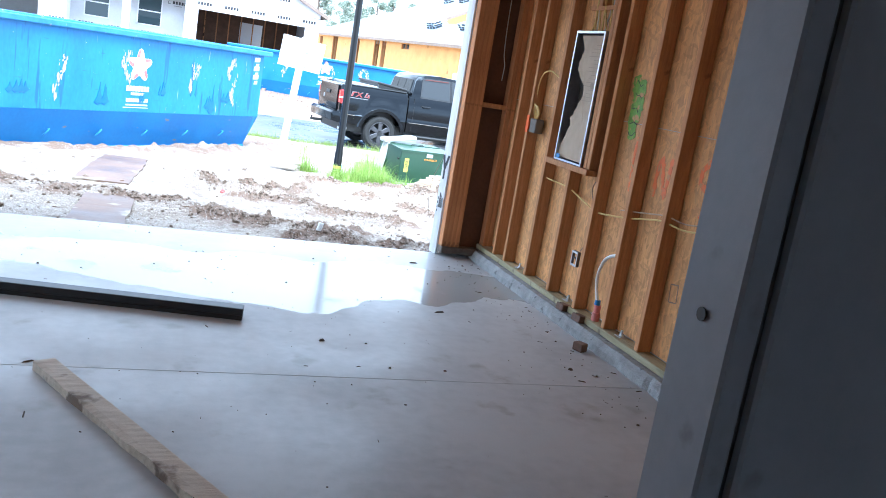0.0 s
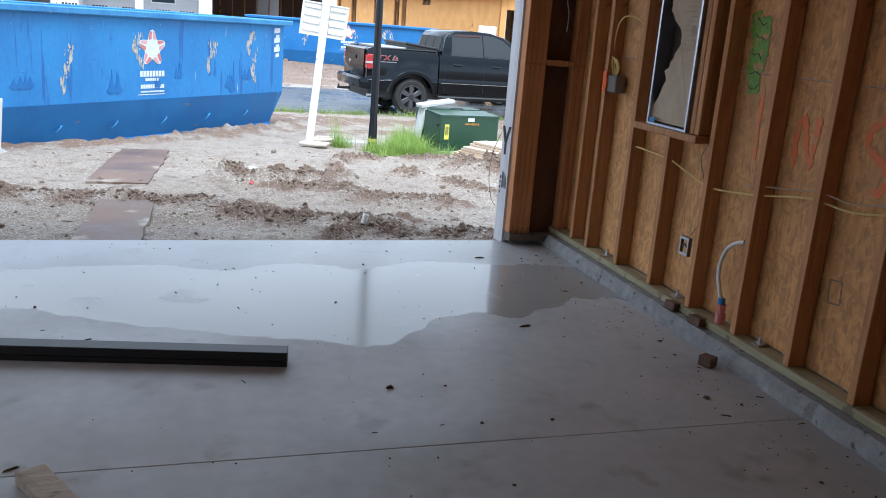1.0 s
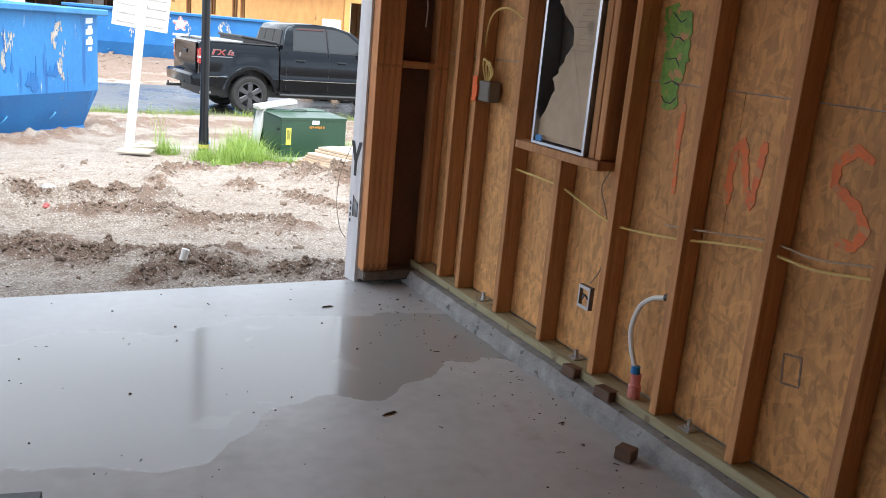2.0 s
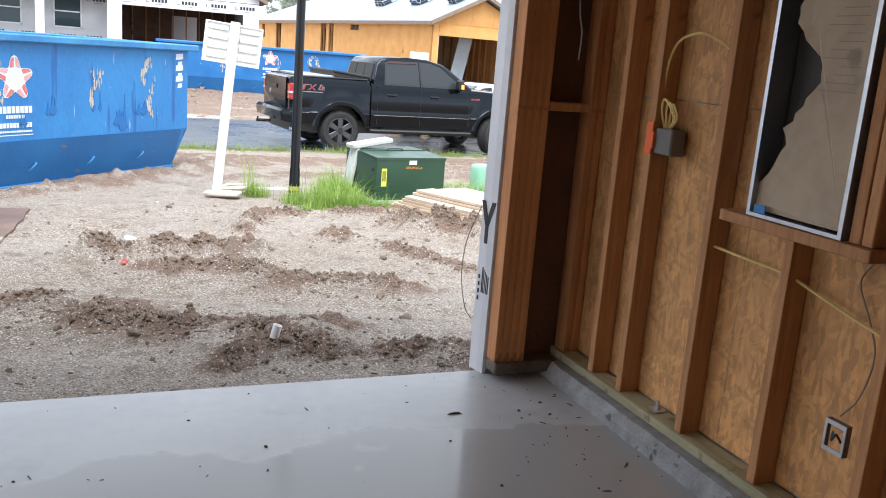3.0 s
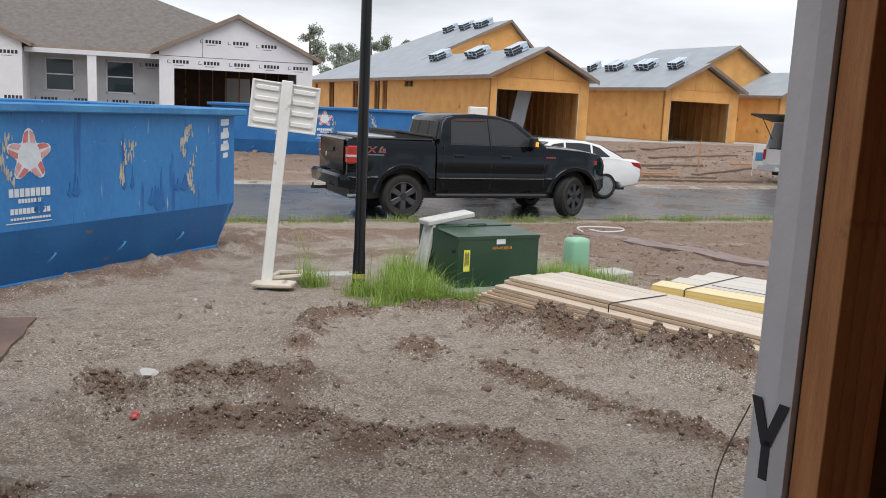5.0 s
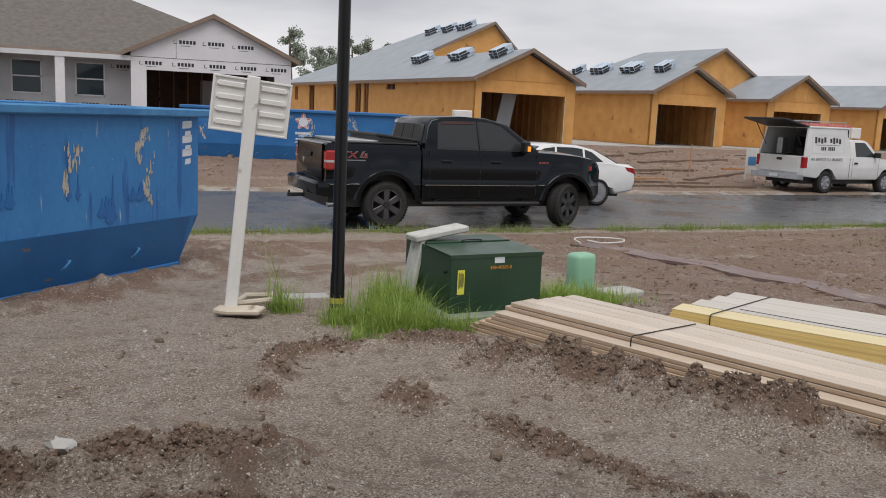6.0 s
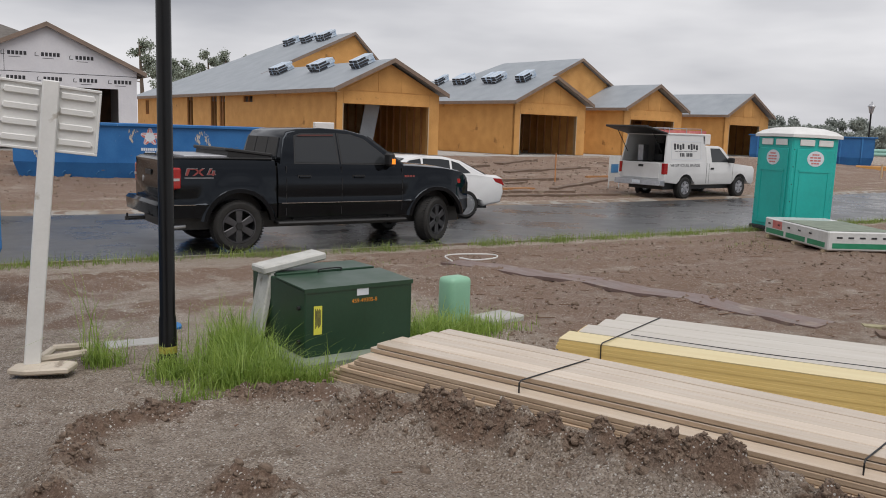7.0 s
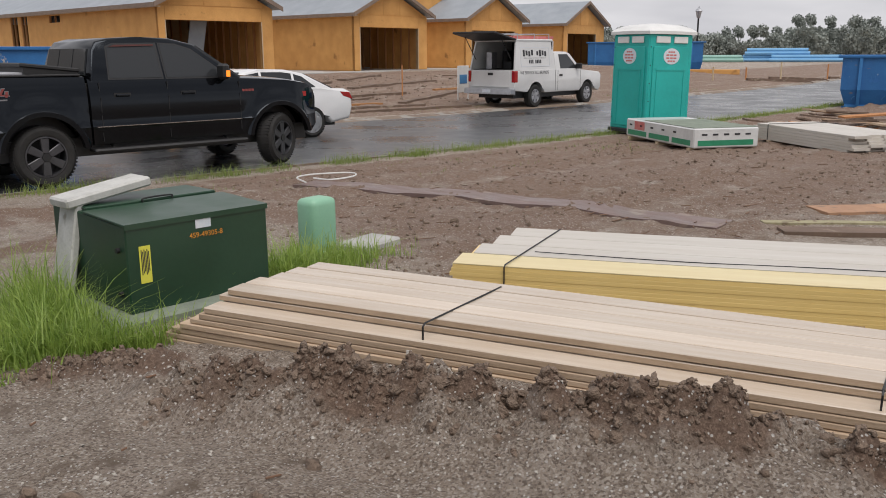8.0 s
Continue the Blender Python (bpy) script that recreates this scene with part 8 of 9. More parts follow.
for m in (Matrix.Identity(4), Matrix.Translation((0, D, 0)) @ Matrix.Rotation(radians(-90), 4, "Z")):
    ln = L if m == Matrix.Identity(4) else D
    k = 0
    x = 0.08
    while x < ln - 0.15:
        w = min(0.75 if ln > 2 else 1.05, ln - 0.1 - x)
        bm = bmesh.new()
        box(bm, x, -0.004, 0.13, x + w, -0.001, 0.22, m)
        part("print_band", bm, M_GREENPRINT, ob, "green print band")
        x += w + 0.1
    bm = bmesh.new()
    for j in range(5):
        box(bm, 0.15 + j * ln / 6, -0.004, 0.30, 0.15 + j * ln / 6 + 0.1, -0.001, 0.33, m)
    tagged(part("print_line", bm, M_INK, ob), kind="stuff")
bm = bmesh.new()
box(bm, -0.004, D - 0.75, 0.24, -0.001, D - 0.35, 0.39)
part("print_band", bm, M_RED, ob, "faded red print band")

# unwrapped pack of boards beside it
ob = thing("lumber_stack", pose(16.75, 17.5, -0.50, 0, 0, -117), "pale stack of long boards leaning on an uneven bearer", "lumber", "lumber packs")
bd = lumber_board(2.7, 0.30, 0.045, 0, M_PALETOP)
for k in range(6):
    for j in range(4):
        shared("board", bd, ob, Matrix.Translation((0.05 * ((k * 3 + j) % 4), 0.302 * j, 0.09 + 0.047 * k)))
bm = bmesh.new()
box(bm, 0.5, -0.02, 0, 0.6, 1.2, 0.088)
box(bm, 2.0, -0.02, 0, 2.1, 1.2, 0.088)
part("bearer", bm, M_BOARDEDGE, ob)
strap(ob, 0.5, 1.2, 0.375, 0.05, 0.0)

# scrap timber heap by the bend
rnd = random.Random(21)
ob = thing("scrap_heap", pose(20.6, 17.3, -0.50), "heap of broken dark scrap boards and laths", "scrap")
for k in range(26):
    l_ = rnd.uniform(0.8, 2.8)
    mm = Matrix.Translation((rnd.uniform(-2.2, 2.0), rnd.uniform(-1.6, 1.6), rnd.uniform(0.02, 0.32))) @ Euler((rnd.uniform(-0.15, 0.15), rnd.uniform(-0.12, 0.12), rnd.uniform(-0.9, 0.5))).to_matrix().to_4x4()
    bm = bmesh.new()
    box(bm, -l_ / 2, -0.09, 0, l_ / 2, 0.09, 0.035, mm)
    part("board", bm, rnd.choice((M_MUDPLANK, M_MUDPLANK, M_STUD_DARK, M_BOARDEDGE)), ob)
bm = bmesh.new()
rod(bm, (22.4, 16.6, -0.48), (23.2, 16.1, 0.95), 0.03, 8)
solid("steel_prop", bm, M_STEEL, "grey steel prop leaning by the scrap heap", "prop")

# loose planks on the bare plots opposite
for x0, y0, x1, y1, w in ((18.5, 31.0, 24.5, 34.6, 0.28), (16.0, 33.0, 20.5, 33.6, 0.3), (19.5, 35.5, 25.0, 37.6, 0.35), (14.2, 30.2, 18.6, 30.0, 0.25), (21.0, 38.5, 24.2, 40.6, 0.4), (25.0, 35.0, 31.0, 37.0, 0.3),
                          (12.8, 28.9, 20.0, 29.4, 0.16), (17.0, 36.5, 20.0, 37.8, 0.3)):
    plank([(x0, y0), (x1, y1)], w, 0.05, M_MUDPLANK, "wet brown plank on the bare plot opposite")
rnd = random.Random(31)
for k in range(10):
    x, y, a, l_ = rnd.uniform(14, 30), rnd.uniform(30, 40), rnd.uniform(-0.4, 1.0), rnd.uniform(0.6, 1.8)
    plank([(x, y), (x + l_ * math.cos(a), y + l_ * math.sin(a))], 0.16, 0.04, M_STUD if k % 2 else M_MUDPLANK, "short offcut board on the bare plot opposite")
bm = bmesh.new()
rod(bm, (20.0, 33.0, -0.3), (20.0, 33.0, 0.75), 0.025, 6)
solid("stake", bm, M_STUD_DARK, "thin wooden stake in the dirt", "stake", "stakes")

ob = thing("notice_board", pose(21.0, 31.2, -0.42, 0, 0, 20), "small white notice board on two legs", "sign")
bm = bmesh.new()
box(bm, 0, -0.01, 0.25, 0.75, 0.02, 1.15, bev=0.006)
bd_ = part("board", bm, M_WHITE, ob)
bm = bmesh.new()
box(bm, 0.12, -0.016, 0.55, 0.62, -0.011, 0.85)
part("print_patch", bm, M_RIMBLUE, bd_, "blue print patch")
for x in (0.0, 0.7):
    bm = bmesh.new()
    box(bm, x, -0.012, 0, x + 0.05, 0.012, 0.25)
    part("leg", bm, M_WHITE, ob)
for px, py, pz in ((13.4, 39.3, 0.35), (41.8, 47.4, 0.45)):
    ob = thing("permit_box", pose(px, py, pz - 0.7, 0, 0, 8), "white permit box on a post before a house", "permit box", "permit boxes")
    bm = bmesh.new()
    box(bm, -0.42, -0.1, 1.3, 0.42, 0.12, 1.95, bev=0.03)
    part("box", bm, M_WHITE, ob)
    bm = bmesh.new()
    box(bm, -0.05, -0.04, 0, 0.05, 0.04, 1.3)
    part("post", bm, M_STUD, ob)

# white bent sheet at the far end of the big dumpster
ob = thing("bent_sheet", pose(-2.12, 12.08, -0.42, 0, 0, 52), "white bent plastic sheet leaning on the dumpster", "sheet")
bm = bmesh.new()
prism(bm, [(-0.30, 0.0), (0.30, 0.0), (0.34, 0.10), (0.22, 0.16), (0.22, 0.74), (-0.24, 0.78), (-0.26, 0.14)], "y", -0.03, 0.0, Matrix.Rotation(radians(8), 4, "X"), bev=0.006)
part("sheet", bm, M_WHITE, ob)

# far street lamp, pipe bundles, stakes, timber piles
ob = thing("street_lamp", pose(56.0, 46.2, -0.4), "black street lamp with a lantern head", "street lamp")
bm = bmesh.new()
lathe(bm, [(0.14, 0), (0.10, 0.5), (0.07, 0.6), (0.06, 3.9), (0.0, 3.91)], 12)
part("pole", bm, M_BLACKPOLE, ob, smooth=True)
bm = bmesh.new()
lathe(bm, [(0.06, 3.88), (0.13, 3.95), (0.21, 4.36), (0.27, 4.38), (0.16, 4.52), (0.05, 4.60), (0.03, 4.72), (0.0, 4.74)], 8)
part("lantern", bm, M_STEEL, ob)
M_PIPE = mat("sky_blue_pipe", (0.20, 0.45, 0.72), (0.15, 0.38, 0.64), rough=0.4, scale=0.6, bump=0)
M_PIPE2 = mat("pale_green_pipe", (0.30, 0.52, 0.45), (0.25, 0.45, 0.4), rough=0.4, scale=0.6, bump=0)
for (cx, cy, ang, ln, rows_, mt, lb) in ((132, 84, -60, 11, 4, M_PIPE, "bundle of long sky blue pipes"), (133, 79.5, -60, 11, 2, M_PIPE, "lower bundle of sky blue pipes"), (122, 92, -60, 14, 2, M_PIPE2, "low bundle of pale green pipes")):
    ob = thing("pipe_bundle", pose(cx, cy, -0.45, 0, 0, ang), lb, "pipes", "pipe bundles")
    for r_ in range(rows_):
        for c_ in range(4):
            bm = bmesh.new()
            y = c_ * 0.6 + (0.3 if r_ % 2 else 0)
            rod(bm, (-ln / 2 + 0.3 * r_, y, 0.3 + 0.52 * r_), (ln / 2 - 0.3 * r_, y, 0.3 + 0.52 * r_), 0.29, 8)
            part("pipe", bm, mt, ob)
for k, (x, y, h) in enumerate(((43, 36, 0.8), (47, 36.5, 0.7), (49, 35.5, 1.0), (55, 35.8, 0.8), (58, 35, 1.2), (44.5, 37.0, 0.6))):
    bm = bmesh.new()
    rod(bm, (x, y, -0.6), (x, y, -0.42 + h), 0.045, 6)
    solid("stake", bm, M_STUD_DARK if k % 2 else M_BOARD, "wooden survey stake on the open field", "stake", "stakes")
for (x, y, a, l_) in ((46, 35.8, -0.6, 4.0), (52, 35.2, -0.5, 5.0), (50, 36.8, -0.7, 3.0), (56, 36.2, -0.5, 4.0)):
    plank([(x, y), (x + l_ * math.cos(a), y + l_ * math.sin(a))], 0.3, 0.12, M_MUDPLANK, "heap of old timber lying on the open field")
ob = thing("formwork_pile", pose(51.2, 41.5, -0.35, 0, 0, -52), "low pile of orange-yellow formwork boards", "boards")
for k in range(4):
    bm = bmesh.new()
    box(bm, -1.6, -0.5, 0.1 * k, 1.6, 0.5, 0.1 * k + 0.09)
    part("board", bm, M_OSB_OUT, ob)

# pines and the far wood
# Needle green is paled towards grey to stand for haze.
M_PINE = mat("hazy_pine_needles", (0.27, 0.31, 0.25), (0.19, 0.23, 0.17), rough=0.7, scale=0.5, fine=3, bump=0)
M_BARK = mat("pine_bark", (0.17, 0.13, 0.10), (0.11, 0.085, 0.065), rough=0.9, scale=2, bump=0.2)


def clump_mesh(name, centres, seed, leaf, mt, per):
    """Crowns of many small flat tufts round the given centres (x, y, z, r)."""
    rr_ = random.Random(seed)
    v, f = [], []
    for cx, cy, cz, r in centres:
        for _ in range(per):
            d = Vector((rr_.gauss(0, 1), rr_.gauss(0, 1), rr_.gauss(0, 0.7)))
            d = d.normalized() * (r * rr_.random() ** 0.45)
            c = Vector((cx, cy, cz)) + d
            q = Euler((rr_.uniform(0, 6.3), rr_.uniform(0, 6.3), rr_.uniform(0, 6.3))).to_matrix()
            s = leaf * rr_.uniform(0.6, 1.4)
            o = len(v)
            v.extend(tuple(c + q @ Vector(p) * s) for p in ((-0.5, -0.25, 0), (0.1, -0.45, 0.1), (0.6, 0.05, 0), (0.1, 0.4, -0.1), (-0.5, 0.3, 0.05)))
            f.append((o, o + 1, o + 2, o + 3, o + 4))
    m = bpy.data.meshes.new(name)
    m.from_pydata(v, [], f)
    m.materials.append(mt)
    return m


def pine(x, y, z, h, r, seed, label, lean=0.0):
    rr_ = random.Random(seed)
    ob = thing("pine_tree", pose(x, y, z), label, "tree", "pines behind the houses")
    bm = bmesh.new()
    pts = [(0, 0, -0.3), (lean * 0.3, 0.1, h * 0.4), (lean * 0.7, 0, h * 0.75), (lean, 0, h * 0.97)]
    for k in range(3):
        rod(bm, pts[k], pts[k + 1], 0.30 - 0.085 * k, 8, 0.30 - 0.085 * (k + 1))
    cs = []
    for k in range(11):
        q = 0.60 + 0.40 * k / 10
        a = rr_.uniform(0, 6.3)
        e = r * (1.05 - 0.75 * (q - 0.6) / 0.4) * rr_.uniform(0.55, 1.1)
        p0 = Vector((lean * q, 0, h * (q - 0.04)))
        p1 = p0 + Vector((math.cos(a) * e, math.sin(a) * e, 0.25 * e))
        rod(bm, p0, p1, 0.06, 5, 0.02)
        cs.append((p1.x, p1.y, p1.z, r * rr_.uniform(0.20, 0.34)))
        cs.append((*(p0.lerp(p1, 0.55)), r * rr_.uniform(0.12, 0.22)))
    part("trunk", bm, M_BARK, ob)
    cr = new("crown", clump_mesh("crown", cs, seed, 0.15, M_PINE, 130))
    cr.parent = ob


E2 = (1.13, 6.53)
for k, (az, dist, h, r) in enumerate(((9.3, 95, 9.6, 2.6), (10.9, 105, 8.4, 2.6), (11.5, 120, 9.5, 2.4), (13.3, 110, 10.0, 2.0), (14.2, 112, 10.2, 2.6), (15.0, 125, 10.8, 2.2), (12.3, 130, 9.0, 2.4), (31.5, 110, 5.5, 2.0))):
    pine(E2[0] + dist * math.sin(radians(az)), E2[1] + dist * math.cos(radians(az)), 0.0, h, r, 40 + k, "tall thin pine with an open tufted crown behind the roofs", 0.4 * (k % 3 - 1))

# the far wood: uneven bank of crowns behind the field
rnd = random.Random(77)
cs = []
for k in range(330):
    az = 44 + 46 * k / 330
    d = 330 + rnd.uniform(-18, 30)
    x, y = 2.1 + d * math.sin(radians(az)), 8.6 + d * math.cos(radians(az))
    top = 5.6 + 1.5 * lump(az, 0, 0.35, 2.0) + 1.0 * lump(az, 0, 1.4, 6.0) + (3.0 if 60.5 < az < 63 else 0) + (1.8 if az > 63.5 else 0)
    z = 1.0
    while z < top:
        cs.append((x + rnd.uniform(-3, 3), y + rnd.uniform(-3, 3), z, 2.3))
        z += 2.2
    if rnd.random() < 0.10:
        cs.append((x, y, top + 3.2, 2.0))
        cs.append((x + 1.5, y, top + 1.9, 1.5))
# Distance haze is mixed into this pale grey-green leaf colour.
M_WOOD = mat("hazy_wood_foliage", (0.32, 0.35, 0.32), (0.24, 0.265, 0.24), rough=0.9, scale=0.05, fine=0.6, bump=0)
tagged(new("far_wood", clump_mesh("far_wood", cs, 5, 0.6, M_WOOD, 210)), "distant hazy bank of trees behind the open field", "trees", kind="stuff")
# pale green field strip before the wood
bm = bmesh.new()
v4 = [bm.verts.new((2.1 + d * math.sin(radians(a)), 8.6 + d * math.cos(radians(a)), -0.25 + 0.0 * d)) for a, d in ((40, 175), (92, 175), (92, 315), (40, 315))]
bm.faces.new(v4)
M_FIELD = mat("rough_field_grass", (0.17, 0.19, 0.08), (0.12, 0.13, 0.06), rough=0.9, scale=0.05, fine=0.4, bump=0)
ex = bmesh.ops.extrude_face_region(bm, geom=bm.faces[:])
for g in ex["geom"]:
    if isinstance(g, bmesh.types.BMVert):
        g.co.z -= 0.5
solid("field", bm, M_FIELD, "flat strip of rough green field before the wood", "field", kind="structure")

# ---- fittings and things in the garage ----
M_PAPER = mat("brown_kraft_paper", (0.50, 0.40, 0.285), (0.38, 0.295, 0.20), rough=0.7, scale=3, fine=18, bump=0.25, bump_scale=7, bump_dist=0.01, spots=((0.27, 0.22, 0.17), 4, 0.60))
M_FAINT = mat("faint_grey_print", (0.30, 0.245, 0.18), (0.25, 0.20, 0.145), rough=0.7, scale=20, bump=0)
M_PANELDARK = mat("panel_inside", (0.05, 0.045, 0.04), (0.03, 0.028, 0.025), rough=0.6, scale=6, bump=0.1)
M_CABLE = mat("yellow_cable_sheath", (0.72, 0.55, 0.20), (0.6, 0.44, 0.15), rough=0.5, scale=9, bump=0.05)
M_CABLEW = mat("white_cable_sheath", (0.7, 0.69, 0.66), (0.6, 0.59, 0.56), rough=0.5, scale=9, bump=0.05)
M_ORANGE = mat("orange_plastic", (0.85, 0.16, 0.02), (0.75, 0.12, 0.02), rough=0.45, scale=9, bump=0.03)
M_REDHOSE = mat("red_flexible_conduit", (0.55, 0.035, 0.02), (0.45, 0.025, 0.015), rough=0.45, scale=9, bump=0.1)
M_GREYBOX = mat("grey_box_plastic", (0.17, 0.155, 0.14), (0.13, 0.12, 0.11), rough=0.6, scale=9, bump=0.05)
M_BLUEP = mat("blue_plastic", (0.03, 0.22, 0.55), (0.02, 0.17, 0.45), rough=0.4, scale=9, bump=0)
M_SPRAYG = mat("green_spray_paint", (0.21, 0.40, 0.05), (0.11, 0.25, 0.03), rough=0.6, scale=30, bump=0.1, spots=((0.52, 0.28, 0.11), 21, 0.56))
M_SPRAYO = mat("orange_spray_paint", (0.80, 0.19, 0.04), (0.66, 0.17, 0.05), rough=0.6, scale=30, bump=0.1, spots=((0.56, 0.28, 0.11), 26, 0.54))

# breaker panel: steel tub, torn brown paper over it, on a shelf of lumber
ob = thing("breaker_panel", pose(2.6, 5.74, 1.035), "grey steel breaker panel covered with torn brown paper", "electrical panel")
bm = bmesh.new()
box(bm, 0.08, -0.385, 0.012, 0.092, -0.012, 0.855)
part("tub_back", bm, M_STEEL, ob)
for y0, z0, y1, z1 in ((-0.40, 0, -0.385, 0.87), (-0.012, 0, 0.003, 0.87), (-0.385, 0, -0.012, 0.012), (-0.385, 0.855, -0.012, 0.87)):
    bm = bmesh.new()
    box(bm, -0.03, y0, z0, 0.095, y1, z1)
    part("tub_side", bm, M_STEEL, ob)
bm = bmesh.new()
box(bm, 0.06, -0.38, 0.014, 0.079, -0.016, 0.853)
part("inner_board", bm, M_PANELDARK, ob)
bm = bmesh.new()
torn = random.Random(6)
edge = [(0.02, -0.380), (0.843, -0.380)]
for k in range(34):
    z = 0.843 - 0.823 * k / 33
    edge.append((z, -0.115 + 0.055 * math.sin(z * 9.0 + 0.8) + 0.030 * math.sin(z * 23.0) + torn.uniform(-0.012, 0.012) + (0.035 if z < 0.30 else 0.0)))
lo = [bm.verts.new((-0.004 + 0.016 * noise.noise(Vector((y * 9, z * 5, 1))), y, z)) for z, y in edge]
hi = [bm.verts.new((v.co.x - 0.004, v.co.y, v.co.z)) for v in lo]
bm.faces.new(lo)
bm.faces.new(hi[::-1])
for i in range(len(lo)):
    bm.faces.new((lo[i], lo[(i + 1) % len(lo)], hi[(i + 1) % len(lo)], hi[i]))
pp = part("paper_cover", bm, M_PAPER, ob, "torn brown paper")
bm = bmesh.new()
for k in range(16):
    box(bm, -0.0105, -0.345 + 0.006 * (k % 3), 0.42 + 0.024 * k, -0.0098, -0.20 - 0.025 * (k % 4), 0.4225 + 0.024 * k)
part("print_line", bm, M_FAINT, pp)
bm = bmesh.new()
box(bm, -0.034, -0.085, 0.016, -0.031, -0.035, 0.042)
part("brand_patch", bm, M_BLUEP, ob, "blue printed patch")
bm = bmesh.new()
box(bm, 2.56, 5.22, 0.994, 2.72, 5.86, 1.032, bev=0.003)
part("shelf", bm, M_STUD, wall)
for y in (5.24, 5.285):
    bm = bmesh.new()
    box(bm, 2.585, y, 1.034, 2.719, y + 0.04, 2.618, bev=0.003)
    part("stud", bm, M_STUD, wall)
# bundle of cables rising from the panel
ob = thing("cable_bundle", pose(2.62, 5.55, 1.9), "bundle of yellow and white cables rising from the panel", "cables")
rnd = random.Random(3)
for k in range(9):
    y0, y1 = -0.14 + 0.035 * k, rnd.uniform(-0.12, 0.12)
    bm = bmesh.new()
    tube(bm, [(0.03, y0, 0.0), (0.02 + rnd.uniform(-0.02, 0.03), (y0 + y1) / 2, 0.25), (0.05, y1, 0.5), (0.05, y1 * 0.8, 0.71)], 0.006, 5)
    part("cable", bm, M_CABLE if k % 3 else M_CABLEW, ob)
bm = bmesh.new()
box(bm, 2.628, 5.32, 2.05, 2.655, 5.72, 2.075)
part("cable_cleat", bm, M_STUD, wall)

# cables through the studs
def cable(pts, label, r=0.0055, mt=None, nm="cable"):
    bm = bmesh.new()
    tube(bm, pts, r, 5)
    return solid(nm, bm, mt or M_CABLE, label, "cable", "loose cables")


cable([(2.665, 6.06, 0.87), (2.66, 5.9, 0.865), (2.665, 5.66, 0.86), (2.668, 5.60, 0.855), (2.672, 5.45, 0.82), (2.675, 5.23, 0.775), (2.672, 5.15, 0.775), (2.66, 5.0, 0.79), (2.668, 4.8, 0.815), (2.67, 4.6, 0.85), (2.665, 4.42, 0.875),
       (2.66, 4.2, 0.87), (2.668, 3.97, 0.90), (2.655, 3.78, 0.885), (2.668, 3.57, 0.90), (2.665, 3.3, 0.90), (2.668, 3.0, 0.91)], "thin yellow cable threaded through the studs")
cable([(2.67, 4.9, 0.845), (2.665, 4.6, 0.885), (2.668, 4.4, 0.91), (2.66, 4.2, 0.905), (2.67, 3.95, 0.94), (2.66, 3.75, 0.92), (2.668, 3.5, 0.94), (2.668, 3.0, 0.95)], "second thin pale cable threaded through the studs", 0.004, M_BOARDEDGE)
cable([(2.665, 6.41, 1.36), (2.655, 6.395, 1.50), (2.645, 6.33, 1.595), (2.645, 6.21, 1.625), (2.655, 6.11, 1.60), (2.67, 6.04, 1.565)], "yellow cable arching between two studs")
cable([(2.68, 6.42, 2.3), (2.68, 6.41, 1.9), (2.665, 6.42, 1.5), (2.66, 6.43, 1.36)], "yellow cable running down a stud")
cable([(2.71, 5.32, 0.98), (2.705, 5.36, 0.90), (2.70, 5.30, 0.80), (2.69, 5.25, 0.70), (2.695, 5.28, 0.56), (2.69, 5.33, 0.48)], "dark thin cable dropping to the outlet box", 0.003, M_FASCIA)
cable([(2.55, 6.98, 2.3), (2.548, 6.97, 1.95), (2.556, 6.96, 1.72), (2.575, 6.955, 1.62), (2.57, 6.95, 1.50)], "white cable hanging in the front bay", 0.004, M_CABLEW)

ob = thing("junction_box", pose(2.63, 6.40, 1.155), "grey junction box with an orange bracket and looped cables", "junction box")
bm = bmesh.new()
box(bm, 0.005, -0.115, 0.0, 0.075, -0.005, 0.105, bev=0.006)
part("box", bm, M_GREYBOX, ob)
bm = bmesh.new()
box(bm, -0.006, 0.0, -0.005, 0.0, 0.042, 0.125, bev=0.002)
box(bm, -0.008, -0.012, 0.02, 0.004, 0.0, 0.085)
part("bracket", bm, M_ORANGE, ob, "bright orange bracket")
for k, dy in enumerate((0.0, -0.03, -0.06)):
    bm = bmesh.new()
    tube(bm, [(0.03, -0.03 + dy * 0.4, 0.10), (0.02, -0.01 + dy, 0.17), (0.01, -0.03 + dy, 0.215 - 0.012 * k), (0.0, -0.08 + dy * 0.5, 0.20), (0.02, -0.09 + dy * 0.4, 0.15), (0.03, -0.06, 0.10)], 0.0055, 5)
    part("cable_loop", bm, M_CABLE, ob)

ob = thing("outlet_box", pose(2.632, 5.245, 0.385) @ Matrix.Diagonal((0.35, 0.80, 1.0, 1)), "open steel outlet box nailed to a stud", "outlet box")
bm = bmesh.new()
for y in (0.0, 0.096):
    box(bm, -0.004, y, 0, 0.055, y + 0.004, 0.10)
for z in (0.0, 0.096):
    box(bm, -0.004, 0.004, z, 0.055, 0.096, z + 0.004)
part("box", bm, M_GREYBOX, ob)
bm = bmesh.new()
for c in ((0.0, 0.0, 0.011, 0.1), (0.089, 0.0, 0.1, 0.1), (0.011, 0.0, 0.089, 0.014), (0.011, 0.086, 0.089, 0.1)):
    box(bm, -0.012, c[0], c[1], -0.0045, c[2], c[3])
part("ring", bm, M_STEEL, ob, "bright plaster ring")
bm = bmesh.new()
tube(bm, [(0.03, 0.03, 0.04), (0.0, 0.045, 0.06), (-0.008, 0.06, 0.04), (0.02, 0.07, 0.06)], 0.006, 5)
part("wire_tail", bm, M_BLACK, ob)

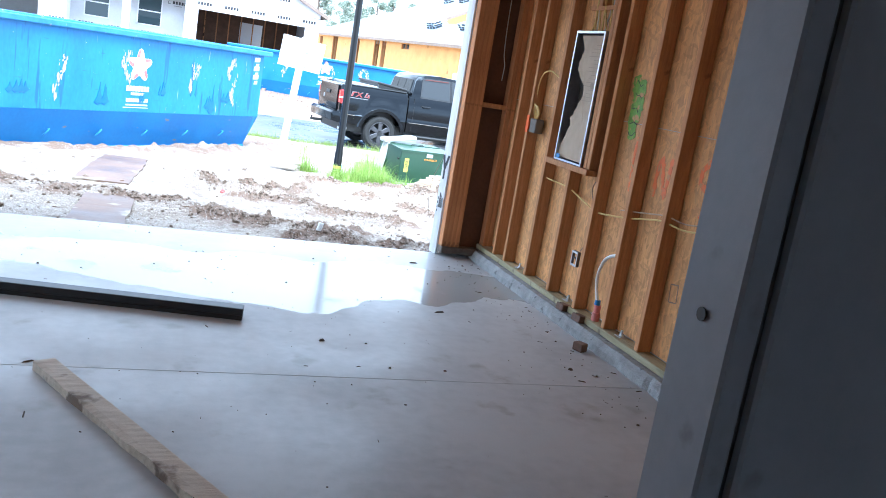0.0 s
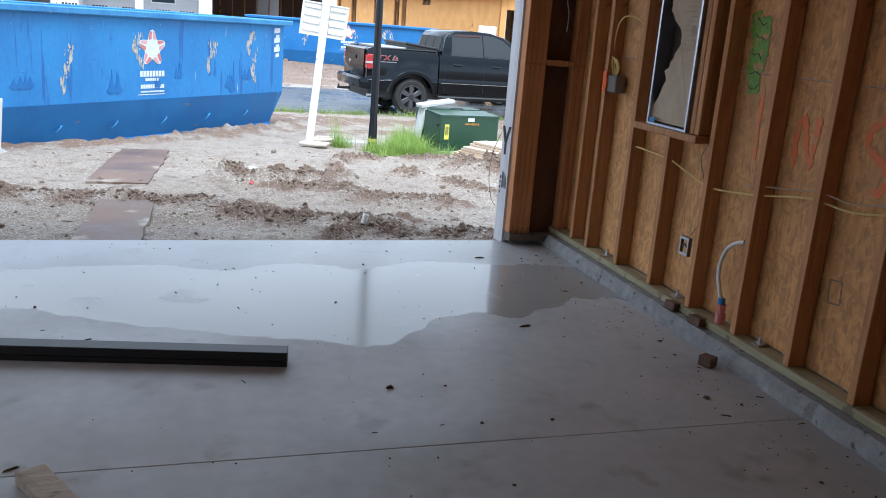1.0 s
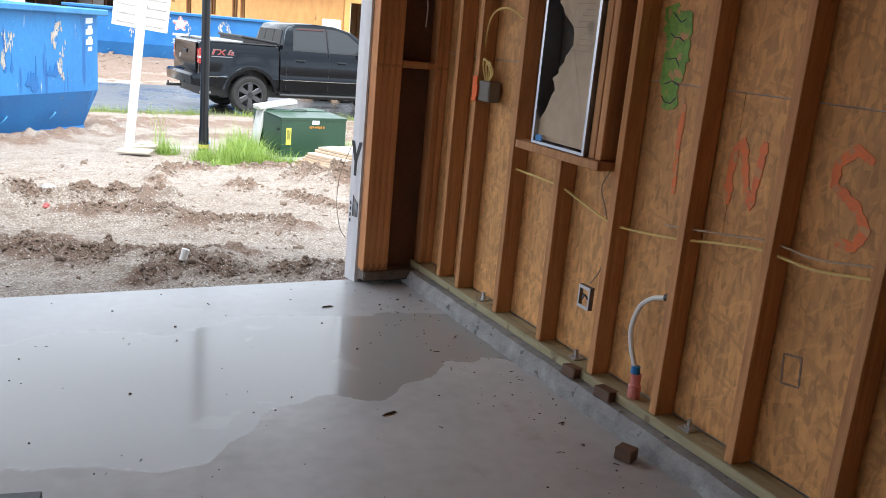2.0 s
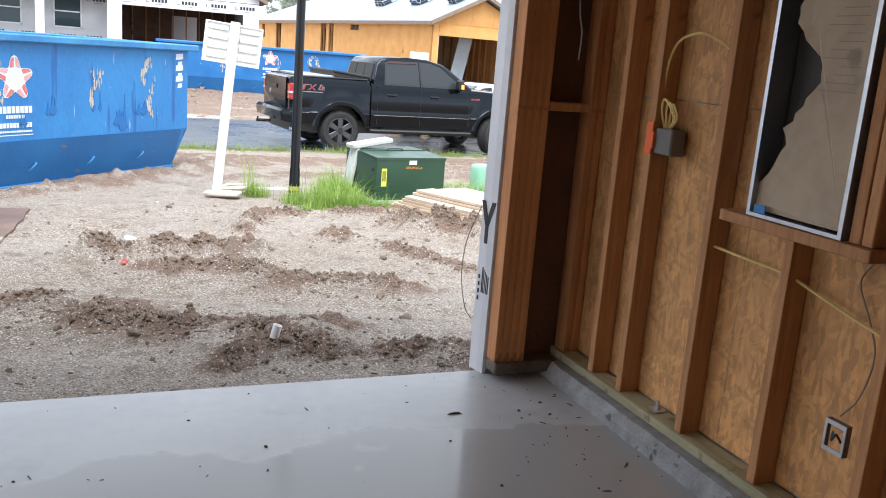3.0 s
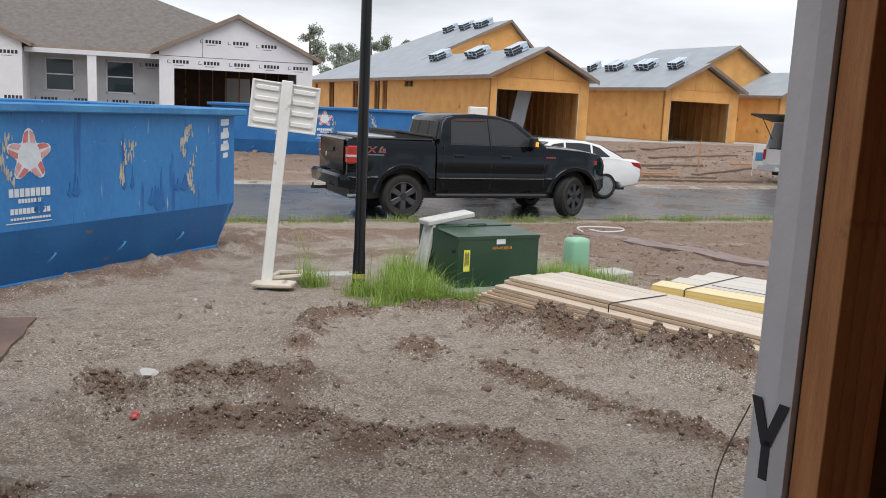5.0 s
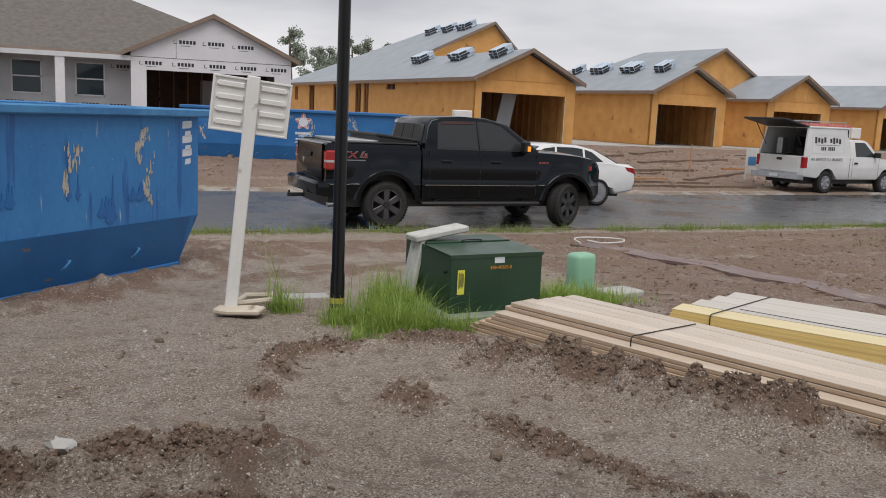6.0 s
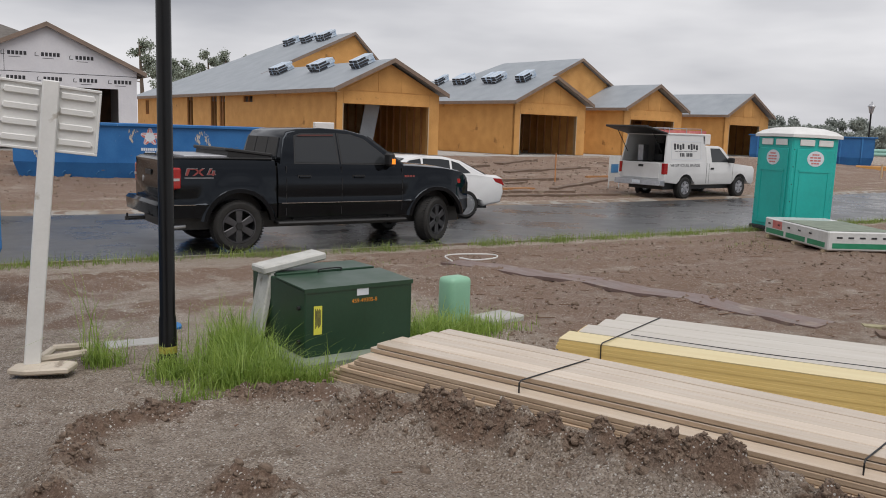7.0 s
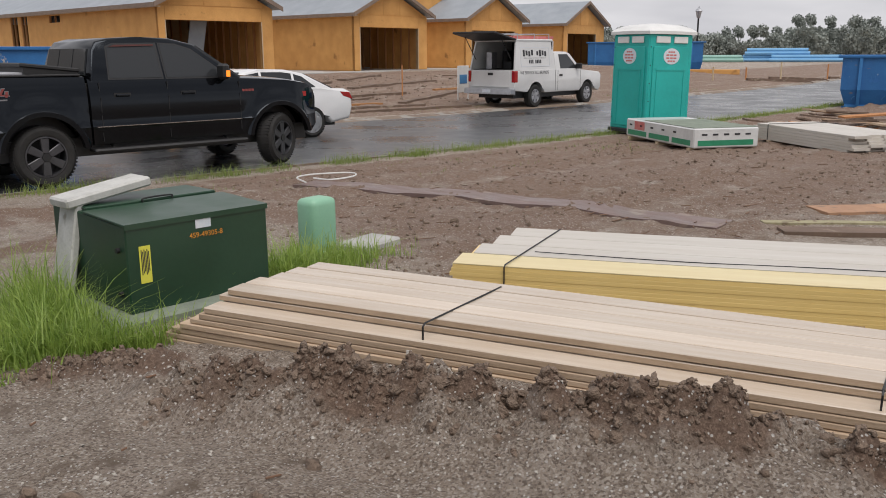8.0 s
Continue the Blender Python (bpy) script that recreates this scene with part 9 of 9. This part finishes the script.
ob = thing("water_stub", pose(2.66, 4.90, 0.127), "white plastic water pipe on a red valve at the sill", "pipe")
bm = bmesh.new()
tube(bm, [(0, 0.03, 0.11), (-0.005, 0.07, 0.20), (-0.005, 0.085, 0.28), (0.0, 0.06, 0.37), (0.01, 0.01, 0.42), (0.02, -0.06, 0.445)], 0.0105, 8)
part("pipe", bm, M_WHITE, ob, "white flexible pipe", smooth=True)
bm = bmesh.new()
lathe(bm, [(0.0, 0), (0.026, 0.0), (0.026, 0.05), (0.02, 0.055), (0.022, 0.10), (0.0, 0.10)], 12, Matrix.Translation((0, 0.02, 0)))
part("valve", bm, M_RED, ob, "dull red valve")
bm = bmesh.new()
lathe(bm, [(0.0, 0.10), (0.02, 0.10), (0.018, 0.13), (0.0, 0.13)], 12, Matrix.Translation((0, 0.03, 0)))
part("collar", bm, M_BLUEP, ob, "blue collar")
bm = bmesh.new()
rod(bm, (0.02, -0.055, 0.445), (0.022, -0.09, 0.452), 0.016, 8)
part("end_cap", bm, M_BLACK, ob)

# conduit box and red conduit, with a nogging
ob = thing("conduit_box", pose(2.635, 3.92, 0.99), "open steel box with a red flexible conduit", "junction box")
bm = bmesh.new()
box(bm, 0.0, -0.26, 0.0, 0.075, 0.0, 0.145, bev=0.006)
part("box", bm, M_STEEL, ob)
bm = bmesh.new()
box(bm, -0.006, -0.10, 0.02, -0.001, -0.02, 0.17, bev=0.002)
part("cover", bm, M_WHITE, ob, "white cover plate")
bm = bmesh.new()
tube(bm, [(0.03, -0.10, 0.14), (0.03, -0.09, 0.25), (0.02, -0.14, 0.38), (0.03, -0.17, 0.5), (0.03, -0.19, 0.9), (0.03, -0.20, 1.62)], 0.021, 10)
part("conduit", bm, M_REDHOSE, ob, "red flexible conduit", smooth=True)
bm = bmesh.new()
box(bm, 2.60, 3.15, 1.42, 2.628, 3.96, 1.475, bev=0.003)
part("nogging", bm, M_PLATE, wall)

# sprayed marks on the board
def stroke(pts, w, mt, label, x=2.7205):
    bm = bmesh.new()
    line = [Vector((*p, 0)) for p in pts]
    rows = []
    for a, b in zip(line, line[1:]):
        steps = max(2, int((b - a).length / 0.012))
        rows += [a.lerp(b, k / steps) for k in range(steps)]
    rows.append(line[-1])
    ring = []
    for k, p in enumerate(rows):
        d = (rows[min(k + 2, len(rows) - 1)] - rows[max(k - 2, 0)]).normalized()
        q = w * (0.75 + 0.7 * abs(lump(p.x, p.y, 31.0, 3.0)) + 0.35 * lump(p.x, p.y, 90.0, 1.0)) * (0.55 if k in (0, len(rows) - 1) else 1.0)
        top = x - 0.0012 - 0.000004 * k
        ring.append([bm.verts.new((xx, p.x - d.y * q * o, p.y + d.x * q * o)) for xx, o in ((top, -1), (top, 1), (x, 1), (x, -1))])
    for a, b in zip(ring, ring[1:]):
        for k in range(4):
            bm.faces.new((a[k], a[(k + 1) % 4], b[(k + 1) % 4], b[k]))
    bm.faces.new(ring[0][::-1])
    bm.faces.new(ring[-1])
    return solid("paint_mark", bm, mt, label, "paint mark", "sprayed marks")


stroke([(4.66, 0.98), (4.67, 1.08), (4.66, 1.18), (4.63, 1.21), (4.585, 1.05), (4.555, 0.99), (4.545, 1.10), (4.535, 1.22)], 0.017, M_SPRAYO, "orange sprayed letter on strand board")
stroke([(4.12, 1.22), (4.18, 1.25), (4.24, 1.20), (4.24, 1.13), (4.15, 1.08), (4.10, 1.02), (4.13, 0.96), (4.20, 0.96)], 0.018, M_SPRAYO, "orange sprayed letter on strand board")
stroke([(4.95, 1.30), (4.955, 1.15), (4.94, 0.96)], 0.013, M_SPRAYO, "orange sprayed upright stroke on strand board")
stroke([(3.72, 1.2), (3.76, 1.1), (3.72, 1.0), (3.68, 1.08), (3.70, 1.18)], 0.010, M_SPRAYO, "orange sprayed loop on strand board")
stroke([(5.10, 1.66), (5.06, 1.52), (5.07, 1.42), (5.04, 1.32), (5.03, 1.27)], 0.048, M_SPRAYG, "green sprayed patch on strand board")
stroke([(5.02, 1.64), (5.0, 1.5), (5.01, 1.38)], 0.036, M_SPRAYG, "green sprayed patch with black scribble", 2.7200)
rnd = random.Random(13)
for k in range(5):
    z = 1.32 + 0.07 * k + rnd.uniform(-0.02, 0.02)
    stroke([(5.085 - 0.026 * i + rnd.uniform(-0.008, 0.008), z + rnd.uniform(-0.022, 0.022)) for i in range(4)], 0.0026, M_INK, "black marker scribble over green paint", 2.7188)
for y, z in ((4.30, 0.55),):
    stroke([(y, z), (y - 0.07, z + 0.01), (y - 0.08, z - 0.09), (y - 0.01, z - 0.10), (y, z)], 0.004, M_FASCIA, "faint brown stamped mark on strand board")

# things lying on the slab
ob = thing("metal_channel", pose(0.49, 4.93, 0.0, 0, 0, 170.0), "long black steel channel lying on the slab", "channel")
bm = bmesh.new()
box(bm, 0, -0.045, 0.0, 2.9, 0.045, 0.024, bev=0.002)
box(bm, 0, -0.045, 0.026, 2.9, 0.045, 0.066, bev=0.003)
part("bar", bm, M_BLACK, ob)
bm = bmesh.new()
box(bm, -0.001, -0.047, 0.022, 0.42, -0.0445, 0.027)
part("bright_edge", bm, M_STEEL, ob, "worn bright edge")

M_BLOCK = mat("sodden_offcut", (0.15, 0.085, 0.055), (0.08, 0.045, 0.03), rough=0.7, scale=9, fine=50, bump=0.3)
M_OLDBOARD = mat("split_pine", (0.68, 0.60, 0.49), (0.50, 0.42, 0.32), rough=0.8, scale=5, fine=26, stretch=(1.2, 9, 9), bump=0.5, bump_dist=0.006, spots=((0.20, 0.15, 0.11), 5, 0.60))
bm = bmesh.new()
rows = []
for i in range(41):
    k = i / 40
    e = 0.008 * lump(k * 3, 0, 4.0, 2.0)
    torn = 0.020 * max(0.0, lump(k * 5, 1, 2.3, 5.0)) + (0.012 if 0.25 < k < 0.5 else 0)
    rows.append([bm.verts.new(Vector((1.75 * k, y, z))) for y, z in ((-0.046 + e, 0.0), (-0.046 + e, 0.04 - torn), (-0.02, 0.041 - torn * 0.3), (0.044, 0.041), (0.046, 0.0))])
for a, b in zip(rows, rows[1:]):
    for i in range(4):
        bm.faces.new((a[i], b[i], b[i + 1], a[i + 1]))
    bm.faces.new((a[4], b[4], b[0], a[0]))
bm.faces.new(rows[0])
bm.faces.new(rows[-1][::-1])
bmesh.ops.transform(bm, matrix=pose(-0.41, 4.08, 0.001, 0, 0, -61.5), verts=bm.verts)
solid("split_board", bm, M_OLDBOARD, "pale split pine board lying on the slab", "board")
bm = bmesh.new()
box(bm, -0.03, -0.035, 0, 0.03, 0.035, 0.05, pose(2.46, 4.69, 0.001, 0, 0, 25), bev=0.004)
solid("wood_block", bm, M_BLOCK, "small cut wood block on the slab", "block")
for y, s in ((5.26, 0.04), (5.02, 0.045)):
    bm = bmesh.new()
    box(bm, -0.03, -s, 0, 0.03, s, 0.045, pose(2.60, y, 0.084, 0, 6, 8), bev=0.004)
    solid("wood_block", bm, M_BLOCK, "dark wet wood block on the concrete curb", "block")

# anchor bolts on the sill plate
for y in (6.2, 5.35, 4.62, 3.75, 2.6):
    bm = bmesh.new()
    box(bm, 2.652, y - 0.03, 0.126, 2.708, y + 0.03, 0.131)
    rod(bm, (2.68, y, 0.13), (2.68, y, 0.165), 0.009, 8)
    rod(bm, (2.68, y, 0.131), (2.68, y, 0.143), 0.016, 6)
    solid("anchor_bolt", bm, M_STEEL, "steel anchor bolt and washer on the sill plate", "bolt", "anchor bolts")

# grit, splinters and pebbles
rnd = random.Random(15)
cv, cf = [], []
for k in range(420):
    y = rnd.uniform(2.6, 7.0)
    x = rnd.uniform(-1.6, 2.5) if k % 3 else rnd.uniform(2.2, 2.54)
    s = rnd.lognormvariate(-5.9, 0.5)
    a = rnd.uniform(0, 6.3)
    e = rnd.choice((1.0, 1.0, 1.4, 4.5))
    o = len(cv)
    ca, sa = math.cos(a), math.sin(a)
    for px_, py_, pz_ in ((-1, -0.7, 0), (1, -0.8, 0), (0.9, 0.8, 0), (-0.8, 0.9, 0), (-0.6, -0.4, 1), (0.6, -0.3, 0.9), (0.5, 0.5, 1), (-0.5, 0.4, 0.8)):
        qx, qy = px_ * s * e, py_ * s / math.sqrt(e)
        cv.append((x + qx * ca - qy * sa, y + qx * sa + qy * ca, 0.0005 + pz_ * min(s, 0.012)))
    cf += [(o, o + 1, o + 5, o + 4), (o + 1, o + 2, o + 6, o + 5), (o + 2, o + 3, o + 7, o + 6), (o + 3, o, o + 4, o + 7), (o + 4, o + 5, o + 6, o + 7), (o + 3, o + 2, o + 1, o)]
me = bpy.data.meshes.new("floor_grit")
me.from_pydata(cv, [], cf)
me.materials.append(mat("dark_grit", (0.07, 0.055, 0.045), (0.14, 0.10, 0.07), rough=0.8, scale=20, bump=0))
tagged(new("floor_grit", me), "scattered dark grit, splinters and pebbles on the slab", "grit", kind="stuff")

# shell and gravel chips on the plot
rnd = random.Random(19)
cv, cf = [], []
for k in range(11000):
    x, y = rnd.uniform(-1.4, 5.6), 7.15 + 6.3 * rnd.random()
    if k % 2:
        x, y = rnd.uniform(0.0, 10.5), rnd.uniform(12.5, 19.3)
    if lump(x, y, 0.8, 12.0) < rnd.uniform(-0.6, 0.5):
        continue
    z = ground_z(x, y)[0]
    s = rnd.lognormvariate(-5.25, 0.42)
    q = Euler((rnd.uniform(-0.7, 0.7), rnd.uniform(-0.7, 0.7), rnd.uniform(0, 6.3))).to_matrix()
    o = len(cv)
    for p in ((-1, -0.6, 0), (0.9, -0.8, 0), (1, 0.6, 0), (-0.7, 0.8, 0), (0.1, 0, 0.8)):
        cv.append(tuple(Vector((x, y, z + 0.002)) + q @ Vector(p) * s))
    cf += [(o, o + 1, o + 4), (o + 1, o + 2, o + 4), (o + 2, o + 3, o + 4), (o + 3, o, o + 4)]
me = bpy.data.meshes.new("shell_chips")
me.from_pydata(cv, [], cf)
me.materials.append(mat("shell_grit", (0.56, 0.53, 0.48), (0.34, 0.30, 0.25), rough=0.6, scale=9, bump=0))
tagged(new("shell_chips", me), "pale shell and gravel chips scattered in the dirt", "gravel", kind="stuff")

# splinters and bark strips trodden into the mud
rnd = random.Random(29)
cv, cf = [], []
for k in range(420):
    x, y = rnd.uniform(5.8, 18.0), rnd.uniform(11.5, 19.3)
    if k % 6 == 0:
        x, y = rnd.uniform(-0.8, 4.0), rnd.uniform(7.3, 12.5)
    ln, wd = min(0.11, rnd.lognormvariate(-3.0, 0.5)), rnd.uniform(0.004, 0.013)
    if y < 12.5 and x < 4.0:
        ln, wd = 0.35 * ln, 0.5 * wd
    a = rnd.gauss(0.1, 0.5)
    z = ground_z(x, y)[0] + 0.008
    ca, sa = math.cos(a) * ln, math.sin(a) * ln
    o = len(cv)
    tip = rnd.uniform(-0.012, 0.012)
    for q, e, dz in ((-1, -1, 0), (1, -0.4, tip), (1, 0.5, tip), (-1, 1, 0)):
        for up in (0.0, 0.007):
            cv.append((x + ca * q - sa / ln * wd * e, y + sa * q + ca / ln * wd * e, z + dz + up))
    cf += [(o + 1, o + 3, o + 5, o + 7), (o, o + 6, o + 4, o + 2), (o, o + 2, o + 3, o + 1), (o + 2, o + 4, o + 5, o + 3), (o + 4, o + 6, o + 7, o + 5), (o + 6, o, o + 1, o + 7)]
me = bpy.data.meshes.new("wood_splinters")
me.from_pydata(cv, [], cf)
me.materials.append(mat("muddy_splinters", (0.26, 0.15, 0.095), (0.12, 0.075, 0.05), rough=0.75, scale=3, bump=0))
tagged(new("wood_splinters", me), "muddy wood splinters trodden into the soil", "splinters", kind="stuff")
